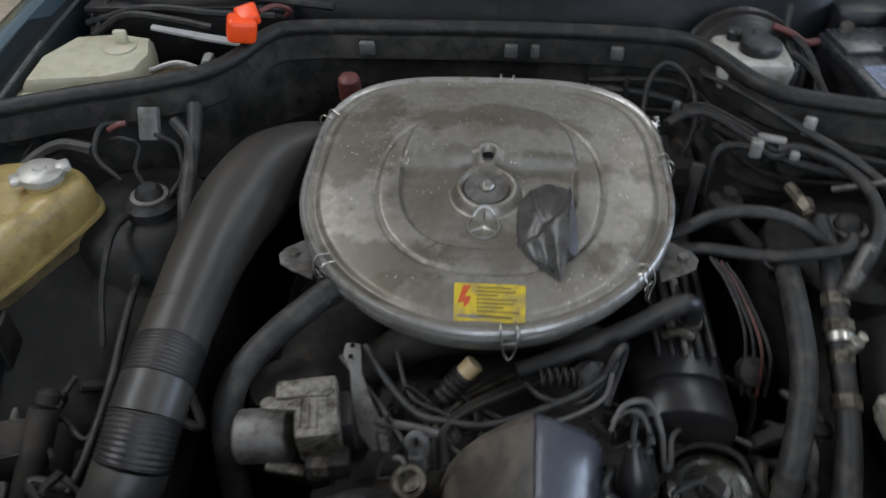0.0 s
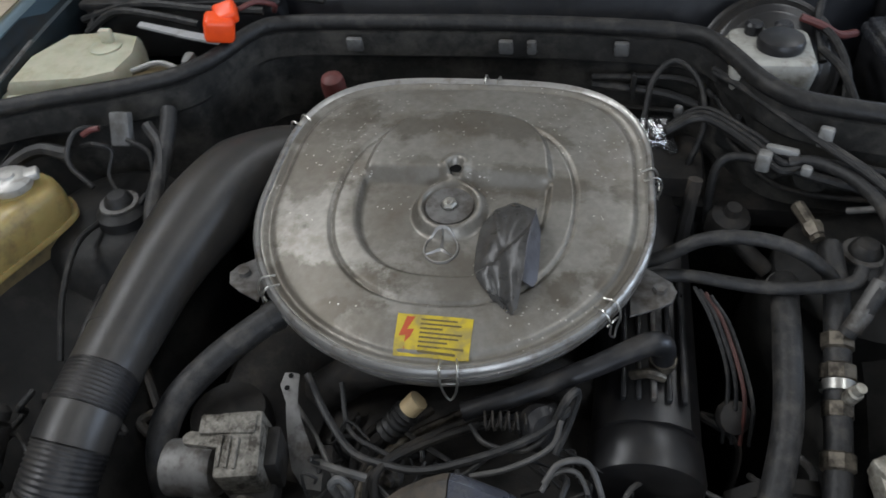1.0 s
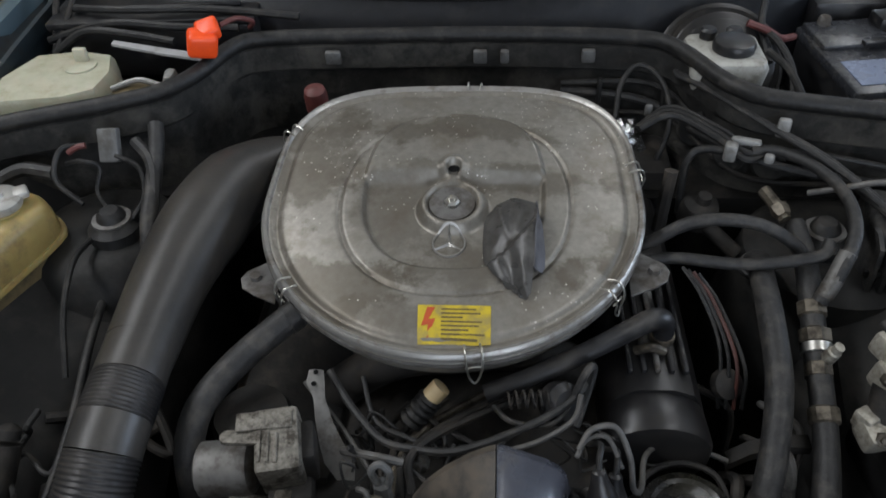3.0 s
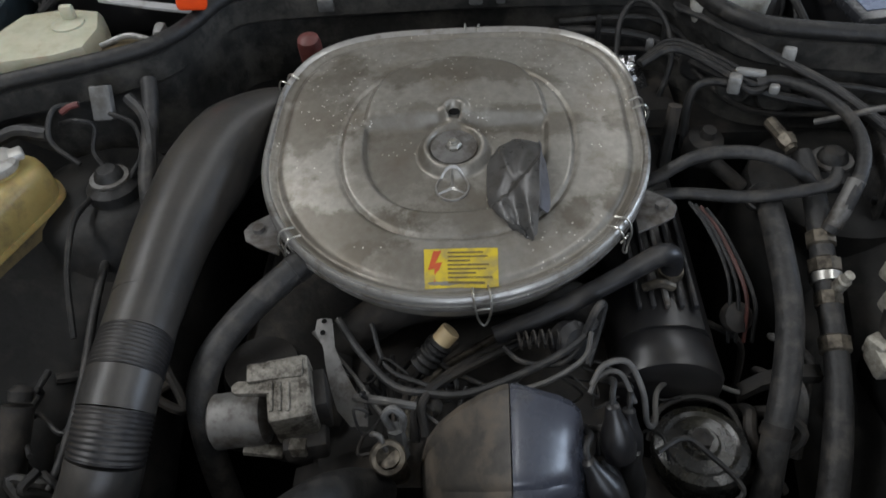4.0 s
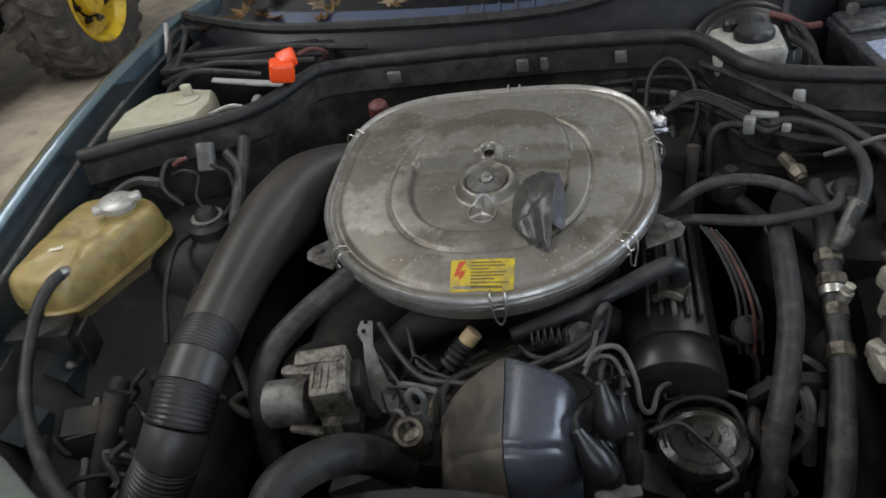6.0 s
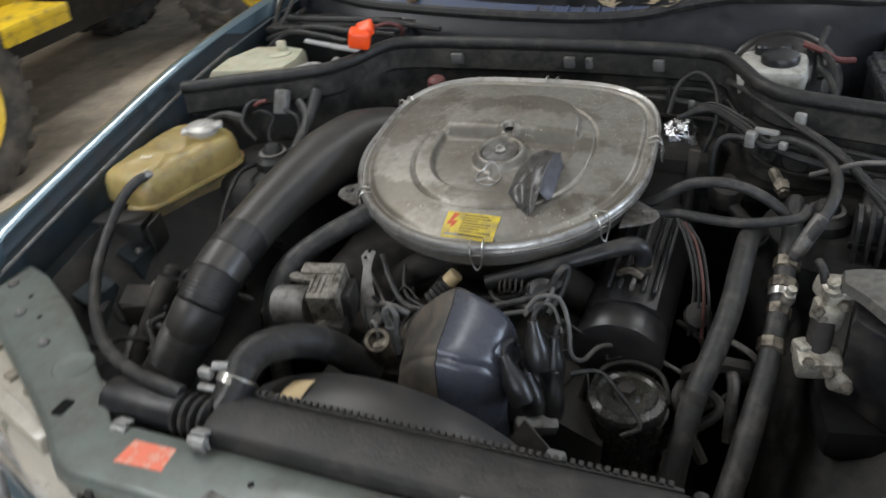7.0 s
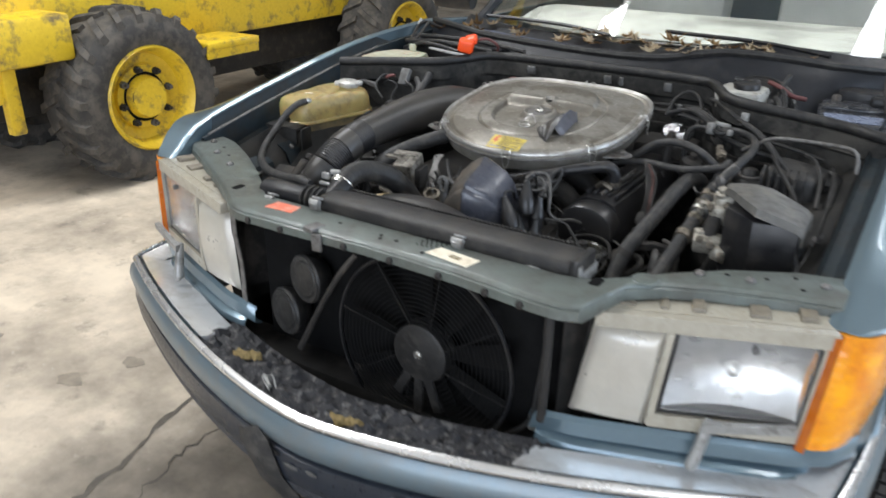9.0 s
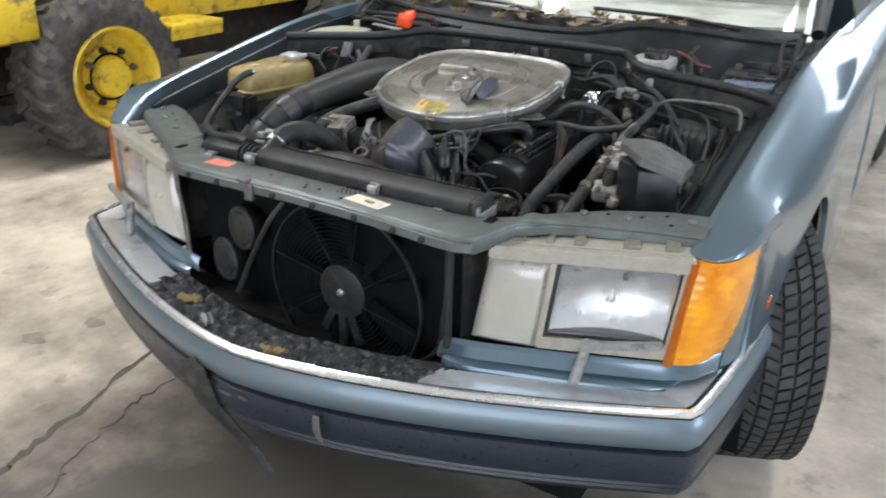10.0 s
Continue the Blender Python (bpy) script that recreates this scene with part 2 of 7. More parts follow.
BATTERY = mat("battery_lid_plastic", (0.026, 0.027, 0.031), (0.036, 0.038, 0.043), 0.26, dirt=(0.060, 0.059, 0.057), amount=0.3, dirt_size=0.05, spread=0.08)
MILKY = mat("milky_grey_plastic", (0.40, 0.395, 0.36), (0.30, 0.295, 0.265), 0.45, dirt=(0.18, 0.17, 0.145), amount=0.45, dirt_size=0.03)
CLOTH = mat("pale_seat_cloth", (0.50, 0.485, 0.44), (0.42, 0.405, 0.365), 0.9, size=0.05)
DASH = mat("dash_cover", (0.52, 0.50, 0.44), (0.36, 0.35, 0.31), 0.9, size=0.12, dirt=(0.20, 0.195, 0.17), amount=0.45, dirt_size=0.5)
VENT = mat("blue_cowl_plastic", (0.035, 0.050, 0.095), (0.046, 0.064, 0.115), 0.4, dirt=(0.05, 0.05, 0.05), amount=0.4, dirt_size=0.06)
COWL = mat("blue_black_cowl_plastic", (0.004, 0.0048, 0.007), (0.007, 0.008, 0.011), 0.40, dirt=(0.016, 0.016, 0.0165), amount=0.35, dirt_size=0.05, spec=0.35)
# Body blue darkened: the shade of channel and brackets is in the colour.
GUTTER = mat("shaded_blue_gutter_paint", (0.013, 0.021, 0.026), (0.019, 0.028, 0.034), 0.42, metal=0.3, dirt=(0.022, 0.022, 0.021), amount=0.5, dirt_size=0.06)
TAPE = mat("black_rubber_scrap", (0.046, 0.045, 0.043), (0.072, 0.070, 0.067), 0.33, dirt=(0.026, 0.024, 0.022), amount=0.4, dirt_size=0.03, bump=0.3)
# Scrap's rubber in lighter blue-grey: light reflected off the flap is painted in.
FLAP = mat("sheen_grey_rubber", (0.085, 0.085, 0.098), (0.060, 0.060, 0.068), 0.5, dirt=(0.04, 0.038, 0.035), amount=0.3, dirt_size=0.03, bump=0.2)
TANPL = mat("tan_plastic", (0.50, 0.39, 0.22), (0.40, 0.30, 0.17), 0.5)
OILY = mat("oil_stain", (0.19, 0.165, 0.13), (0.30, 0.255, 0.20), 0.7, size=0.05)
CRACKED = mat("crack_shadow", (0.07, 0.062, 0.05), (0.12, 0.105, 0.085), 0.9)
# Near-black that holds painted shade: holes, gaps, undersides, parts deep in the bay.
SHADOWGAP = mat("shade_black", (0.006, 0.006, 0.006), (0.01, 0.01, 0.01), 0.9, bump=0, spec=0.05)


def glass(name, color=(1, 1, 1), rough=0.03):
    m = bpy.data.materials.new(name)
    m.use_nodes = True
    p = m.node_tree.nodes["Principled BSDF"]
    p.inputs["Base Color"].default_value = (*color, 1)
    p.inputs["Roughness"].default_value = rough
    p.inputs["Transmission Weight"].default_value = 1.0
    p.inputs["IOR"].default_value = 1.45
    return m


GLASS = glass("clear_glass", (0.86, 0.90, 0.88))
LENSGLASS = mat("fluted_lens_glass", (0.95, 0.95, 0.94), (0.88, 0.88, 0.86), 0.20, size=0.03, bump=0.0, trans=0.95, spread=0.05, dirt=(0.7, 0.68, 0.62), amount=0.05, dirt_size=0.08)
LENSGLASS.node_tree.nodes["Principled BSDF"].inputs["IOR"].default_value = 1.25


def flute(m):
    """Fine upright flutes in a lens."""
    n, ln = m.node_tree.nodes, m.node_tree.links
    tc = n.new("ShaderNodeTexCoord")
    w = n.new("ShaderNodeTexWave")
    w.inputs["Scale"].default_value, w.inputs["Distortion"].default_value = 55, 0.4
    bp = n.new("ShaderNodeBump")
    bp.inputs["Strength"].default_value, bp.inputs["Distance"].default_value = 0.25, 0.003
    ln.new(tc.outputs["Object"], w.inputs["Vector"])
    ln.new(w.outputs["Fac"], bp.inputs["Height"])
    ln.new(bp.outputs[0], n["Principled BSDF"].inputs["Normal"])


flute(LENSGLASS)


def lid_material():
    """Grey pressed lid with brown oil stains in patches, one patch of painted shade and pale splash flecks."""
    m = mat("stained_grey_lid", (0.262, 0.248, 0.220), (0.205, 0.193, 0.168), 0.40, metal=0.5, spec=0.4, size=0.012, bump=0.05, dirt=(0.160, 0.140, 0.112), amount=0.34, dirt_size=0.07, spread=0.12, edge=0.22)
    nt = m.node_tree
    n, ln = nt.nodes, nt.links
    p = n["Principled BSDF"]
    old = p.inputs["Base Color"].links[0].from_socket
    tc = n.new("ShaderNodeTexCoord")
    # brown film: in the pressed middle, along one side and at the back; the patch at the scrap paints its shade
    wob = n.new("ShaderNodeTexNoise")
    wob.inputs["Scale"].default_value, wob.inputs["Detail"].default_value, wob.inputs["Roughness"].default_value = 13, 8, 0.66
    ln.new(tc.outputs["Object"], wob.inputs["Vector"])
    for fx, fy, fw, fl, most in ((-0.215, 1.02, 0.085, 0.13, 0.6), (-0.165, 0.815, 0.10, 0.055, 0.7), (-0.085, 0.935, 0.10, 0.10, 0.45), (0.0, 1.08, 0.15, 0.04, 0.6), (0.075, 0.985, 0.08, 0.03, 0.6), (0.035, 0.845, 0.13, 0.05, 0.5), (0.205, 0.86, 0.035, 0.12, 0.6), (0.135, 0.838, 0.022, 0.022, 0.6), (-0.09, 0.765, 0.07, 0.03, 0.45)):
        mp = n.new("ShaderNodeMapping")
        mp.inputs["Location"].default_value = (-fx / fw, -fy / fl, 0)
        mp.inputs["Scale"].default_value = (1 / fw, 1 / fl, 0)
        ln.new(tc.outputs["Object"], mp.inputs["Vector"])
        far = n.new("ShaderNodeVectorMath")
        far.operation = "LENGTH"
        ln.new(mp.outputs[0], far.inputs[0])
        ad = n.new("ShaderNodeMath")
        ad.operation, ad.inputs[1].default_value = "MULTIPLY_ADD", 3.8
        ln.new(wob.outputs["Fac"], ad.inputs[0])
        ln.new(far.outputs["Value"], ad.inputs[2])
        rg = n.new("ShaderNodeMapRange")
        rg.inputs[1].default_value, rg.inputs[2].default_value, rg.inputs[4].default_value = 2.85, 2.50, most
        ln.new(ad.outputs[0], rg.inputs[0])
        film_shade = n.new("ShaderNodeMix")
        film_shade.data_type = "RGBA"
        ln.new(rg.outputs[0], film_shade.inputs[0])
        ln.new(old, film_shade.inputs[6])
        film_shade.inputs[7].default_value = (0.085, 0.072, 0.053, 1)
        old = film_shade.outputs[2]
    vo = n.new("ShaderNodeTexVoronoi")
    vo.inputs["Scale"].default_value = 125
    ln.new(tc.outputs["Object"], vo.inputs["Vector"])
    dot = n.new("ShaderNodeMath")
    dot.operation, dot.inputs[1].default_value = "LESS_THAN", 0.14
    ln.new(vo.outputs["Distance"], dot.inputs[0])
    pick = n.new("ShaderNodeTexNoise")
    pick.inputs["Scale"].default_value = 14
    ln.new(tc.outputs["Object"], pick.inputs["Vector"])
    few = n.new("ShaderNodeMath")
    few.operation, few.inputs[1].default_value = "GREATER_THAN", 0.60
    place = n.new("ShaderNodeSeparateXYZ")
    ln.new(tc.outputs["Object"], place.inputs[0])
    back = n.new("ShaderNodeMapRange")
    back.inputs[1].default_value, back.inputs[2].default_value, back.inputs[4].default_value = 0.90, 1.12, 0.13
    ln.new(place.outputs["Y"], back.inputs[0])
    more = n.new("ShaderNodeMath")
    ln.new(pick.outputs["Fac"], more.inputs[0])
    ln.new(back.outputs[0], more.inputs[1])
    ln.new(more.outputs[0], few.inputs[0])
    both = n.new("ShaderNodeMath")
    both.operation = "MULTIPLY"
    ln.new(dot.outputs[0], both.inputs[0])
    ln.new(few.outputs[0], both.inputs[1])
    x = n.new("ShaderNodeMix")
    x.data_type = "RGBA"
    ln.new(both.outputs[0], x.inputs[0])
    ln.new(old, x.inputs[6])
    x.inputs[7].default_value = (0.52, 0.50, 0.44, 1)
    ln.new(x.outputs[2], p.inputs["Base Color"])
    return m


LID = lid_material()


def concrete():
    """Warm worn concrete: pale bare patches, brown grime, and a broad dark patch of dirt and painted shade."""
    m = mat("worn_concrete", (0.67, 0.575, 0.45), (0.50, 0.425, 0.33), 0.72, size=0.35, bump=0.10, dirt=(0.27, 0.232, 0.185), amount=0.6, dirt_size=0.75, edge=0.22)
    nt = m.node_tree
    n, ln = nt.nodes, nt.links
    p = n["Principled BSDF"]
    tc = n.new("ShaderNodeTexCoord")

    def noise_tex(scale, detail):
        t = n.new("ShaderNodeTexNoise")
        t.inputs["Scale"].default_value, t.inputs["Detail"].default_value, t.inputs["Roughness"].default_value = scale, detail, 0.65
        ln.new(tc.outputs["Object"], t.inputs["Vector"])
        return t.outputs["Fac"]

    def over(fac, lo, hi, most, color):
        r = n.new("ShaderNodeMapRange")
        r.inputs[1].default_value, r.inputs[2].default_value, r.inputs[4].default_value = lo, hi, most
        ln.new(fac, r.inputs[0])
        x = n.new("ShaderNodeMix")
        x.data_type = "RGBA"
        ln.new(r.outputs[0], x.inputs[0])
        ln.new(p.inputs["Base Color"].links[0].from_socket, x.inputs[6])
        x.inputs[7].default_value = (*color, 1)
        ln.new(x.outputs[2], p.inputs["Base Color"])

    over(noise_tex(3.1, 10), 0.50, 0.66, 0.55, (0.29, 0.25, 0.195))
    over(noise_tex(7, 9), 0.58, 0.70, 0.55, (0.13, 0.115, 0.095))
    over(noise_tex(23, 6), 0.62, 0.70, 0.5, (0.52, 0.47, 0.40))
    # dirt and shade under the nose of the car, both painted into the concrete
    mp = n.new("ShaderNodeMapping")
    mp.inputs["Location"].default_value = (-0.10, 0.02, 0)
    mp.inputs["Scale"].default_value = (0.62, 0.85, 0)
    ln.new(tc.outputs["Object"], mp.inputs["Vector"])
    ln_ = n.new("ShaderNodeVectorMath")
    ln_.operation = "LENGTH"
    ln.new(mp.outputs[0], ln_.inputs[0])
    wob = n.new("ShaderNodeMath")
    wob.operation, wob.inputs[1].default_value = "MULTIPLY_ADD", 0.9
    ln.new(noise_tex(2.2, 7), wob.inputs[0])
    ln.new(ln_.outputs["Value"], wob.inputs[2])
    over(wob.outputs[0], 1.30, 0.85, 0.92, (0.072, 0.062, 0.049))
    return m


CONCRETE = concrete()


# ---- building blocks ----
def V(*a):
    return Vector(a)


def thing(name, at, label, category, group="", kind=""):
    ob = new(name)
    ob.location = at
    ob.empty_display_size = 0.02
    return tagged(ob, label, category, group, kind)


def mesh_of(name, bm, material, smooth=38):
    me = bpy.data.meshes.new(name)
    bmesh.ops.recalc_face_normals(bm, faces=bm.faces)
    bm.to_mesh(me)
    bm.free()
    me.materials.append(material)
    if smooth:
        me.shade_smooth()
        me.set_sharp_from_angle(angle=radians(smooth))
    return me


def part(name, bm, material, parent=None, label="", smooth=38):
    """One bmesh as one mesh object, under a thing or under a part. Meshes are in room coordinates."""
    ob = new(name, mesh_of(name, bm, material, smooth))
    if parent:
        ob.parent = parent
        top = parent
        at = Vector((0, 0, 0))
        while top:
            at += top.location
            top = top.parent
        ob.location = (0, 0, 0)
        if parent.type == "EMPTY":
            ob.matrix_parent_inverse = Matrix.Translation(-parent.location)
    if label:
        ob["label"] = label
    return ob


def alone(name, bm, material, label, category, group="", kind="", smooth=38):
    return tagged(part(name, bm, material, None, "", smooth), label, category, group, kind)


def merge(*bms):
    out = bmesh.new()
    for b in bms:
        me = bpy.data.meshes.new("tmp")
        b.to_mesh(me)
        b.free()
        out.from_mesh(me)
        bpy.data.meshes.remove(me)
    return out


def spline(pts, n):
    """Points on a smooth curve through pts, n to each stretch, with the place along it."""
    pts = [Vector(p) for p in pts]
    ext = [2 * pts[0] - pts[1], *pts, 2 * pts[-1] - pts[-2]]
    out = []
    for i in range(1, len(ext) - 2):
        p0, p1, p2, p3 = ext[i - 1 : i + 3]
        for k in range(n):
            t = k / n
            out.append((0.5 * (2 * p1 + (p2 - p0) * t + (2 * p0 - 5 * p1 + 4 * p2 - p3) * t * t + (3 * p1 - p0 - 3 * p2 + p3) * t**3), i - 1 + t))
    out.append((pts[-1], len(pts) - 1.0))
    return out


def ring_faces(bm, rings, closed=True, cap=True):
    n = len(rings[0])
    vs = [[bm.verts.new(p) for p in r] for r in rings]
    for a, b in zip(vs, vs[1:]):
        for i in range(n if closed else n - 1):
            j = (i + 1) % n
            bm.faces.new((a[i], a[j], b[j], b[i]))
    if cap and closed:
        bm.faces.new(vs[0][::-1])
        bm.faces.new(vs[-1])
    return bm


def loft(rings, closed=True, cap=True):
    return ring_faces(bmesh.new(), rings, closed, cap)


def tube(pts, r, seg=10, n=6, wave=None, squash=1.0):
    """A round hose through pts; r a radius or one for each point; wave(s) adds to the radius at the place s."""
    curve = spline(pts, n)
    rings = []
    up = None
    for i, (p, s) in enumerate(curve):
        d = (curve[min(i + 1, len(curve) - 1)][0] - curve[max(i - 1, 0)][0]).normalized()
        if up is None:
            up = d.orthogonal().normalized()
        up = (up - d * up.dot(d)).normalized()
        side = d.cross(up)
        if isinstance(r, (list, tuple)):
            k = min(int(s), len(r) - 2)
            rad = r[k] + (r[k + 1] - r[k]) * (s - k)
        else:
            rad = r
        rad += wave(s) if wave else 0
        rings.append([p + rad * (math.cos(a) * up + squash * math.sin(a) * side) for a in (2 * math.pi * j / seg for j in range(seg))])
    return loft(rings)


def lathe(profile, at, axis=(0, 0, 1), seg=28, cap=True):
    """Turned shape: profile of (radius, height) along the axis from at."""
    q = Vector((0, 0, 1)).rotation_difference(Vector(axis).normalized())
    rings = []
    for r, h in profile:
        rings.append([Vector(at) + q @ Vector((max(r, 1e-4) * math.cos(a), max(r, 1e-4) * math.sin(a), h)) for a in (2 * math.pi * j / seg for j in range(seg))])
    if not cap:
        rings.append(rings[0])
    return loft(rings, cap=cap)


def box(at, size, rot=(0, 0, 0), bevel=0.004, seg=2):
    bm = bmesh.new()
    bmesh.ops.create_cube(bm, size=1.0)
    bmesh.ops.scale(bm, vec=size, verts=bm.verts)
    if bevel:
        bmesh.ops.bevel(bm, geom=bm.edges[:], offset=min(bevel, min(size) * 0.45), segments=seg, affect="EDGES", profile=0.5)
    bmesh.ops.transform(bm, matrix=pose(*at, *rot), verts=bm.verts)
    return bm


def prism(outline, z0, z1, bevel=0.003, seg=2, where=None):
    """An outline in x and y drawn up from z0 to z1, its edges rounded; where(u, v, w) lays it elsewhere."""
    bm = bmesh.new()
    lo = [bm.verts.new((x, y, z0)) for x, y in outline]
    hi = [bm.verts.new((x, y, z1)) for x, y in outline]
    bm.faces.new(lo[::-1])
    bm.faces.new(hi)
    n = len(outline)
    for i in range(n):
        bm.faces.new((lo[i], lo[(i + 1) % n], hi[(i + 1) % n], hi[i]))
    if bevel:
        rim = [e for e in bm.edges if abs(e.verts[0].co.z - e.verts[1].co.z) < 1e-6]
        bmesh.ops.bevel(bm, geom=rim, offset=bevel, segments=seg, affect="EDGES", profile=0.5)
    bmesh.ops.triangulate(bm, faces=[f for f in bm.faces if len(f.verts) > 4])
    if where:
        for v in bm.verts:
            v.co = where(*v.co)
    return bm


def sheet(rows, thick=0.002):
    """A bent sheet through rows of points, given a thickness."""
    bm = loft(rows, closed=False)
    bmesh.ops.recalc_face_normals(bm, faces=bm.faces)
    bmesh.ops.solidify(bm, geom=bm.faces[:], thickness=thick)
    return bm


def lerp(table, x):
    """Straight lines through a table of (x, value)."""
    if x <= table[0][0]:
        return table[0][1]
    for (x0, a), (x1, b) in zip(table, table[1:]):
        if x <= x1:
            return a + (b - a) * (x - x0) / (x1 - x0)
    return table[-1][1]


def step(a, b, x):
    t = min(max((x - a) / (b - a), 0), 1)
    return t * t * (3 - 2 * t)


def circle(cx, cy, r, n=20):
    return [(cx + r * math.cos(2 * math.pi * i / n), cy + r * math.sin(2 * math.pi * i / n)) for i in range(n)]


def rounded(x0, y0, x1, y1, r, n=5):
    out = []
    for cx, cy, a0 in ((x1 - r, y1 - r, 0), (x0 + r, y1 - r, 90), (x0 + r, y0 + r, 180), (x1 - r, y0 + r, 270)):
        out += [(cx + r * math.cos(radians(a0 + 90 * i / n)), cy + r * math.sin(radians(a0 + 90 * i / n))) for i in range(n + 1)]
    return out


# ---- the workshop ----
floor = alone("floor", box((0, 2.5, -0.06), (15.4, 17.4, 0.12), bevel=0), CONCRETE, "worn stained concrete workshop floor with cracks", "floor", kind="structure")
X0, X1, Y0, Y1, ZC = -7.5, 7.5, -6.0, 11.0, 4.2
# Unseen wall, darkened so that the left fender reflects less light.
alone("wall_left", box((X0 - 0.1, 2.5, ZC / 2), (0.2, 17.4, ZC), bevel=0), DARKWALL, "unseen block wall darkened to cut bounced light", "wall", kind="structure")
alone("wall_right", merge(box((X1 + 0.1, -3.25, ZC / 2), (0.2, 5.9, ZC), bevel=0), box((X1 + 0.1, 7.35, ZC / 2), (0.2, 7.7, ZC), bevel=0), box((X1 + 0.1, 1.6, 0.6), (0.2, 3.8, 1.2), bevel=0), box((X1 + 0.1, 1.6, 3.7), (0.2, 3.8, 1.0), bevel=0)), WALL, "plain painted block wall with an added wide window opening", "wall", kind="structure")
alone("wall_back", merge(box((-4.2, Y1 + 0.1, ZC / 2), (6.6, 0.2, ZC), bevel=0), box((5.8, Y1 + 0.1, ZC / 2), (3.4, 0.2, ZC), bevel=0), box((1.6, Y1 + 0.1, 0.925), (5.0, 0.2, 1.85), bevel=0), box((1.6, Y1 + 0.1, 4.075), (5.0, 0.2, 0.25), bevel=0)), WALL, "plain painted block wall with an added wide high window opening", "wall", kind="structure")
DX0, DX1 = DOOR_X - DOOR_W / 2, DOOR_X + DOOR_W / 2
alone("wall_front", merge(box(((X0 + DX0) / 2, Y0 - 0.1, ZC / 2), (DX0 - X0, 0.2, ZC), bevel=0), box(((X1 + DX1) / 2, Y0 - 0.1, ZC / 2), (X1 - DX1, 0.2, ZC), bevel=0), box((DOOR_X, Y0 - 0.1, (ZC + DOOR_H) / 2), (DOOR_W, 0.2, ZC - DOOR_H), bevel=0)), WALL, "plain wall with a wide open doorway to daylight", "wall", kind="structure")
alone("ceiling", box((0, 2.5, ZC + 0.06), (15.4, 17.4, 0.12), bevel=0), CEIL, "pale workshop ceiling boards", "ceiling", kind="structure")


def crack(pts, w):
    random.seed(len(pts))
    left, right = [], []
    for p, s in spline([V(x, y, 0.0015) for x, y in pts], 9):
        j = V(random.uniform(-1, 1), random.uniform(-1, 1), 0) * 0.012
        g = w * random.uniform(0.3, 1.0)
        left.append(p + j + V(-g, g * 0.4, 0))
        right.append(p + j + V(g, -g * 0.4, 0))
    return loft([left, right], closed=False)


part("crack", crack([(-0.66, -0.62), (-0.725, -0.215), (-0.745, -0.10), (-0.80, 0.125), (-0.87, 0.39), (-0.90, 0.75)], 0.015), CRACKED, floor, "dark open crack")
part("crack", crack([(-0.40, -0.5), (-0.56, -0.16), (-0.63, 0.0), (-0.695, 0.24), (-0.69, 0.45)], 0.006), CRACKED, floor, "fine dark crack")
part("crack", crack([(1.35, 3.2), (2.2, 2.85), (3.4, 2.7)], 0.005), CRACKED, floor, "fine dark crack")
for sx, sy, sr in ((-1.28, 0.285, 0.034), (-1.20, 0.455, 0.028), (-1.75, 0.3, 0.025), (-0.95, 0.66, 0.022)):
    random.seed(int(sx * -100))
    part("oil_spot", prism([(sx + sr * random.uniform(0.7, 1.3) * 1.4 * math.cos(a), sy + sr * random.uniform(0.7, 1.3) * math.sin(a)) for a in (i * 0.4487 for i in range(14))], 0.0005, 0.0018, 0), OILY, floor, "dark oil spot")

# ---- the loader behind the car ----
loader = thing("wheel_loader", (-3.0, 2.6, 0), "yellow compact loader with chipped paint parked on the floor", "loader")
LW = [(-2.66, 1.765), (-2.66, 4.05), (-4.1, 1.765), (-4.1, 4.05)]


def big_wheel(wx, wy, side):
    R, W, zc = 0.455, 0.34, 0.425
    ax = V(side, 0, 0)
    base = V(wx, wy, zc) - ax * W
    prof = [(0.255, W - 0.05), (0.27, W - 0.012), (0.30, W + 0.004), (0.35, W + 0.012), (0.40, W - 0.004), (0.428, W - 0.03), (0.435, W * 0.5), (0.428, 0.03), (0.40, 0.004), (0.30, -0.004), (0.255, 0.05)]
    tyre = part("tyre", lathe(prof, base, ax, 48, cap=False), BIGTYRE, loader, "muddy lugged tyre")
    shared = []
    for half in (0, 1):
        rows = []
        for u in range(5):
            f = u / 4
            h = W * (0.5 - 0.5 * f) if half else W * (0.5 + 0.5 * f)
            aa, rr = 0.20 * f, 0.425 - (0.028 if f == 1 else 0.0)
            rows.append([ax * h + V(0, math.cos(b), math.sin(b)) * r2 for b, r2 in ((aa - 0.055, rr - 0.03), (aa - 0.04, rr + 0.032), (aa + 0.04, rr + 0.032), (aa + 0.055, rr - 0.03))])
        shared.append(mesh_of("tread_lug", loft(rows), BIGTYRE, 20))
    for k in range(44):
        lug = new("tread_lug", shared[k % 2])
        lug.parent = tyre
        lug.matrix_basis = Matrix.Translation(base) @ Matrix.Rotation(2 * math.pi * k / 44, 4, "X")
    rim = part("rim", lathe([(0.0, W - 0.16), (0.262, W - 0.16), (0.262, W - 0.055), (0.275, W - 0.012), (0.262, W + 0.002), (0.245, W - 0.02), (0.225, W - 0.09), (0.17, W - 0.105), (0.165, W - 0.085), (0.115, W - 0.085), (0.11, W - 0.055), (0.10, W - 0.035), (0.0, W - 0.03)], base, ax, 40), LOADER, loader, "bright yellow pressed rim")
    part("hub_gap", lathe([(0.108, W - 0.0835), (0.130, W - 0.0825), (0.126, W - 0.0838)], base, ax, 32, cap=False), SHADOWGAP, rim)
    for k in range(8):
        a = 2 * math.pi * k / 8 + 0.2
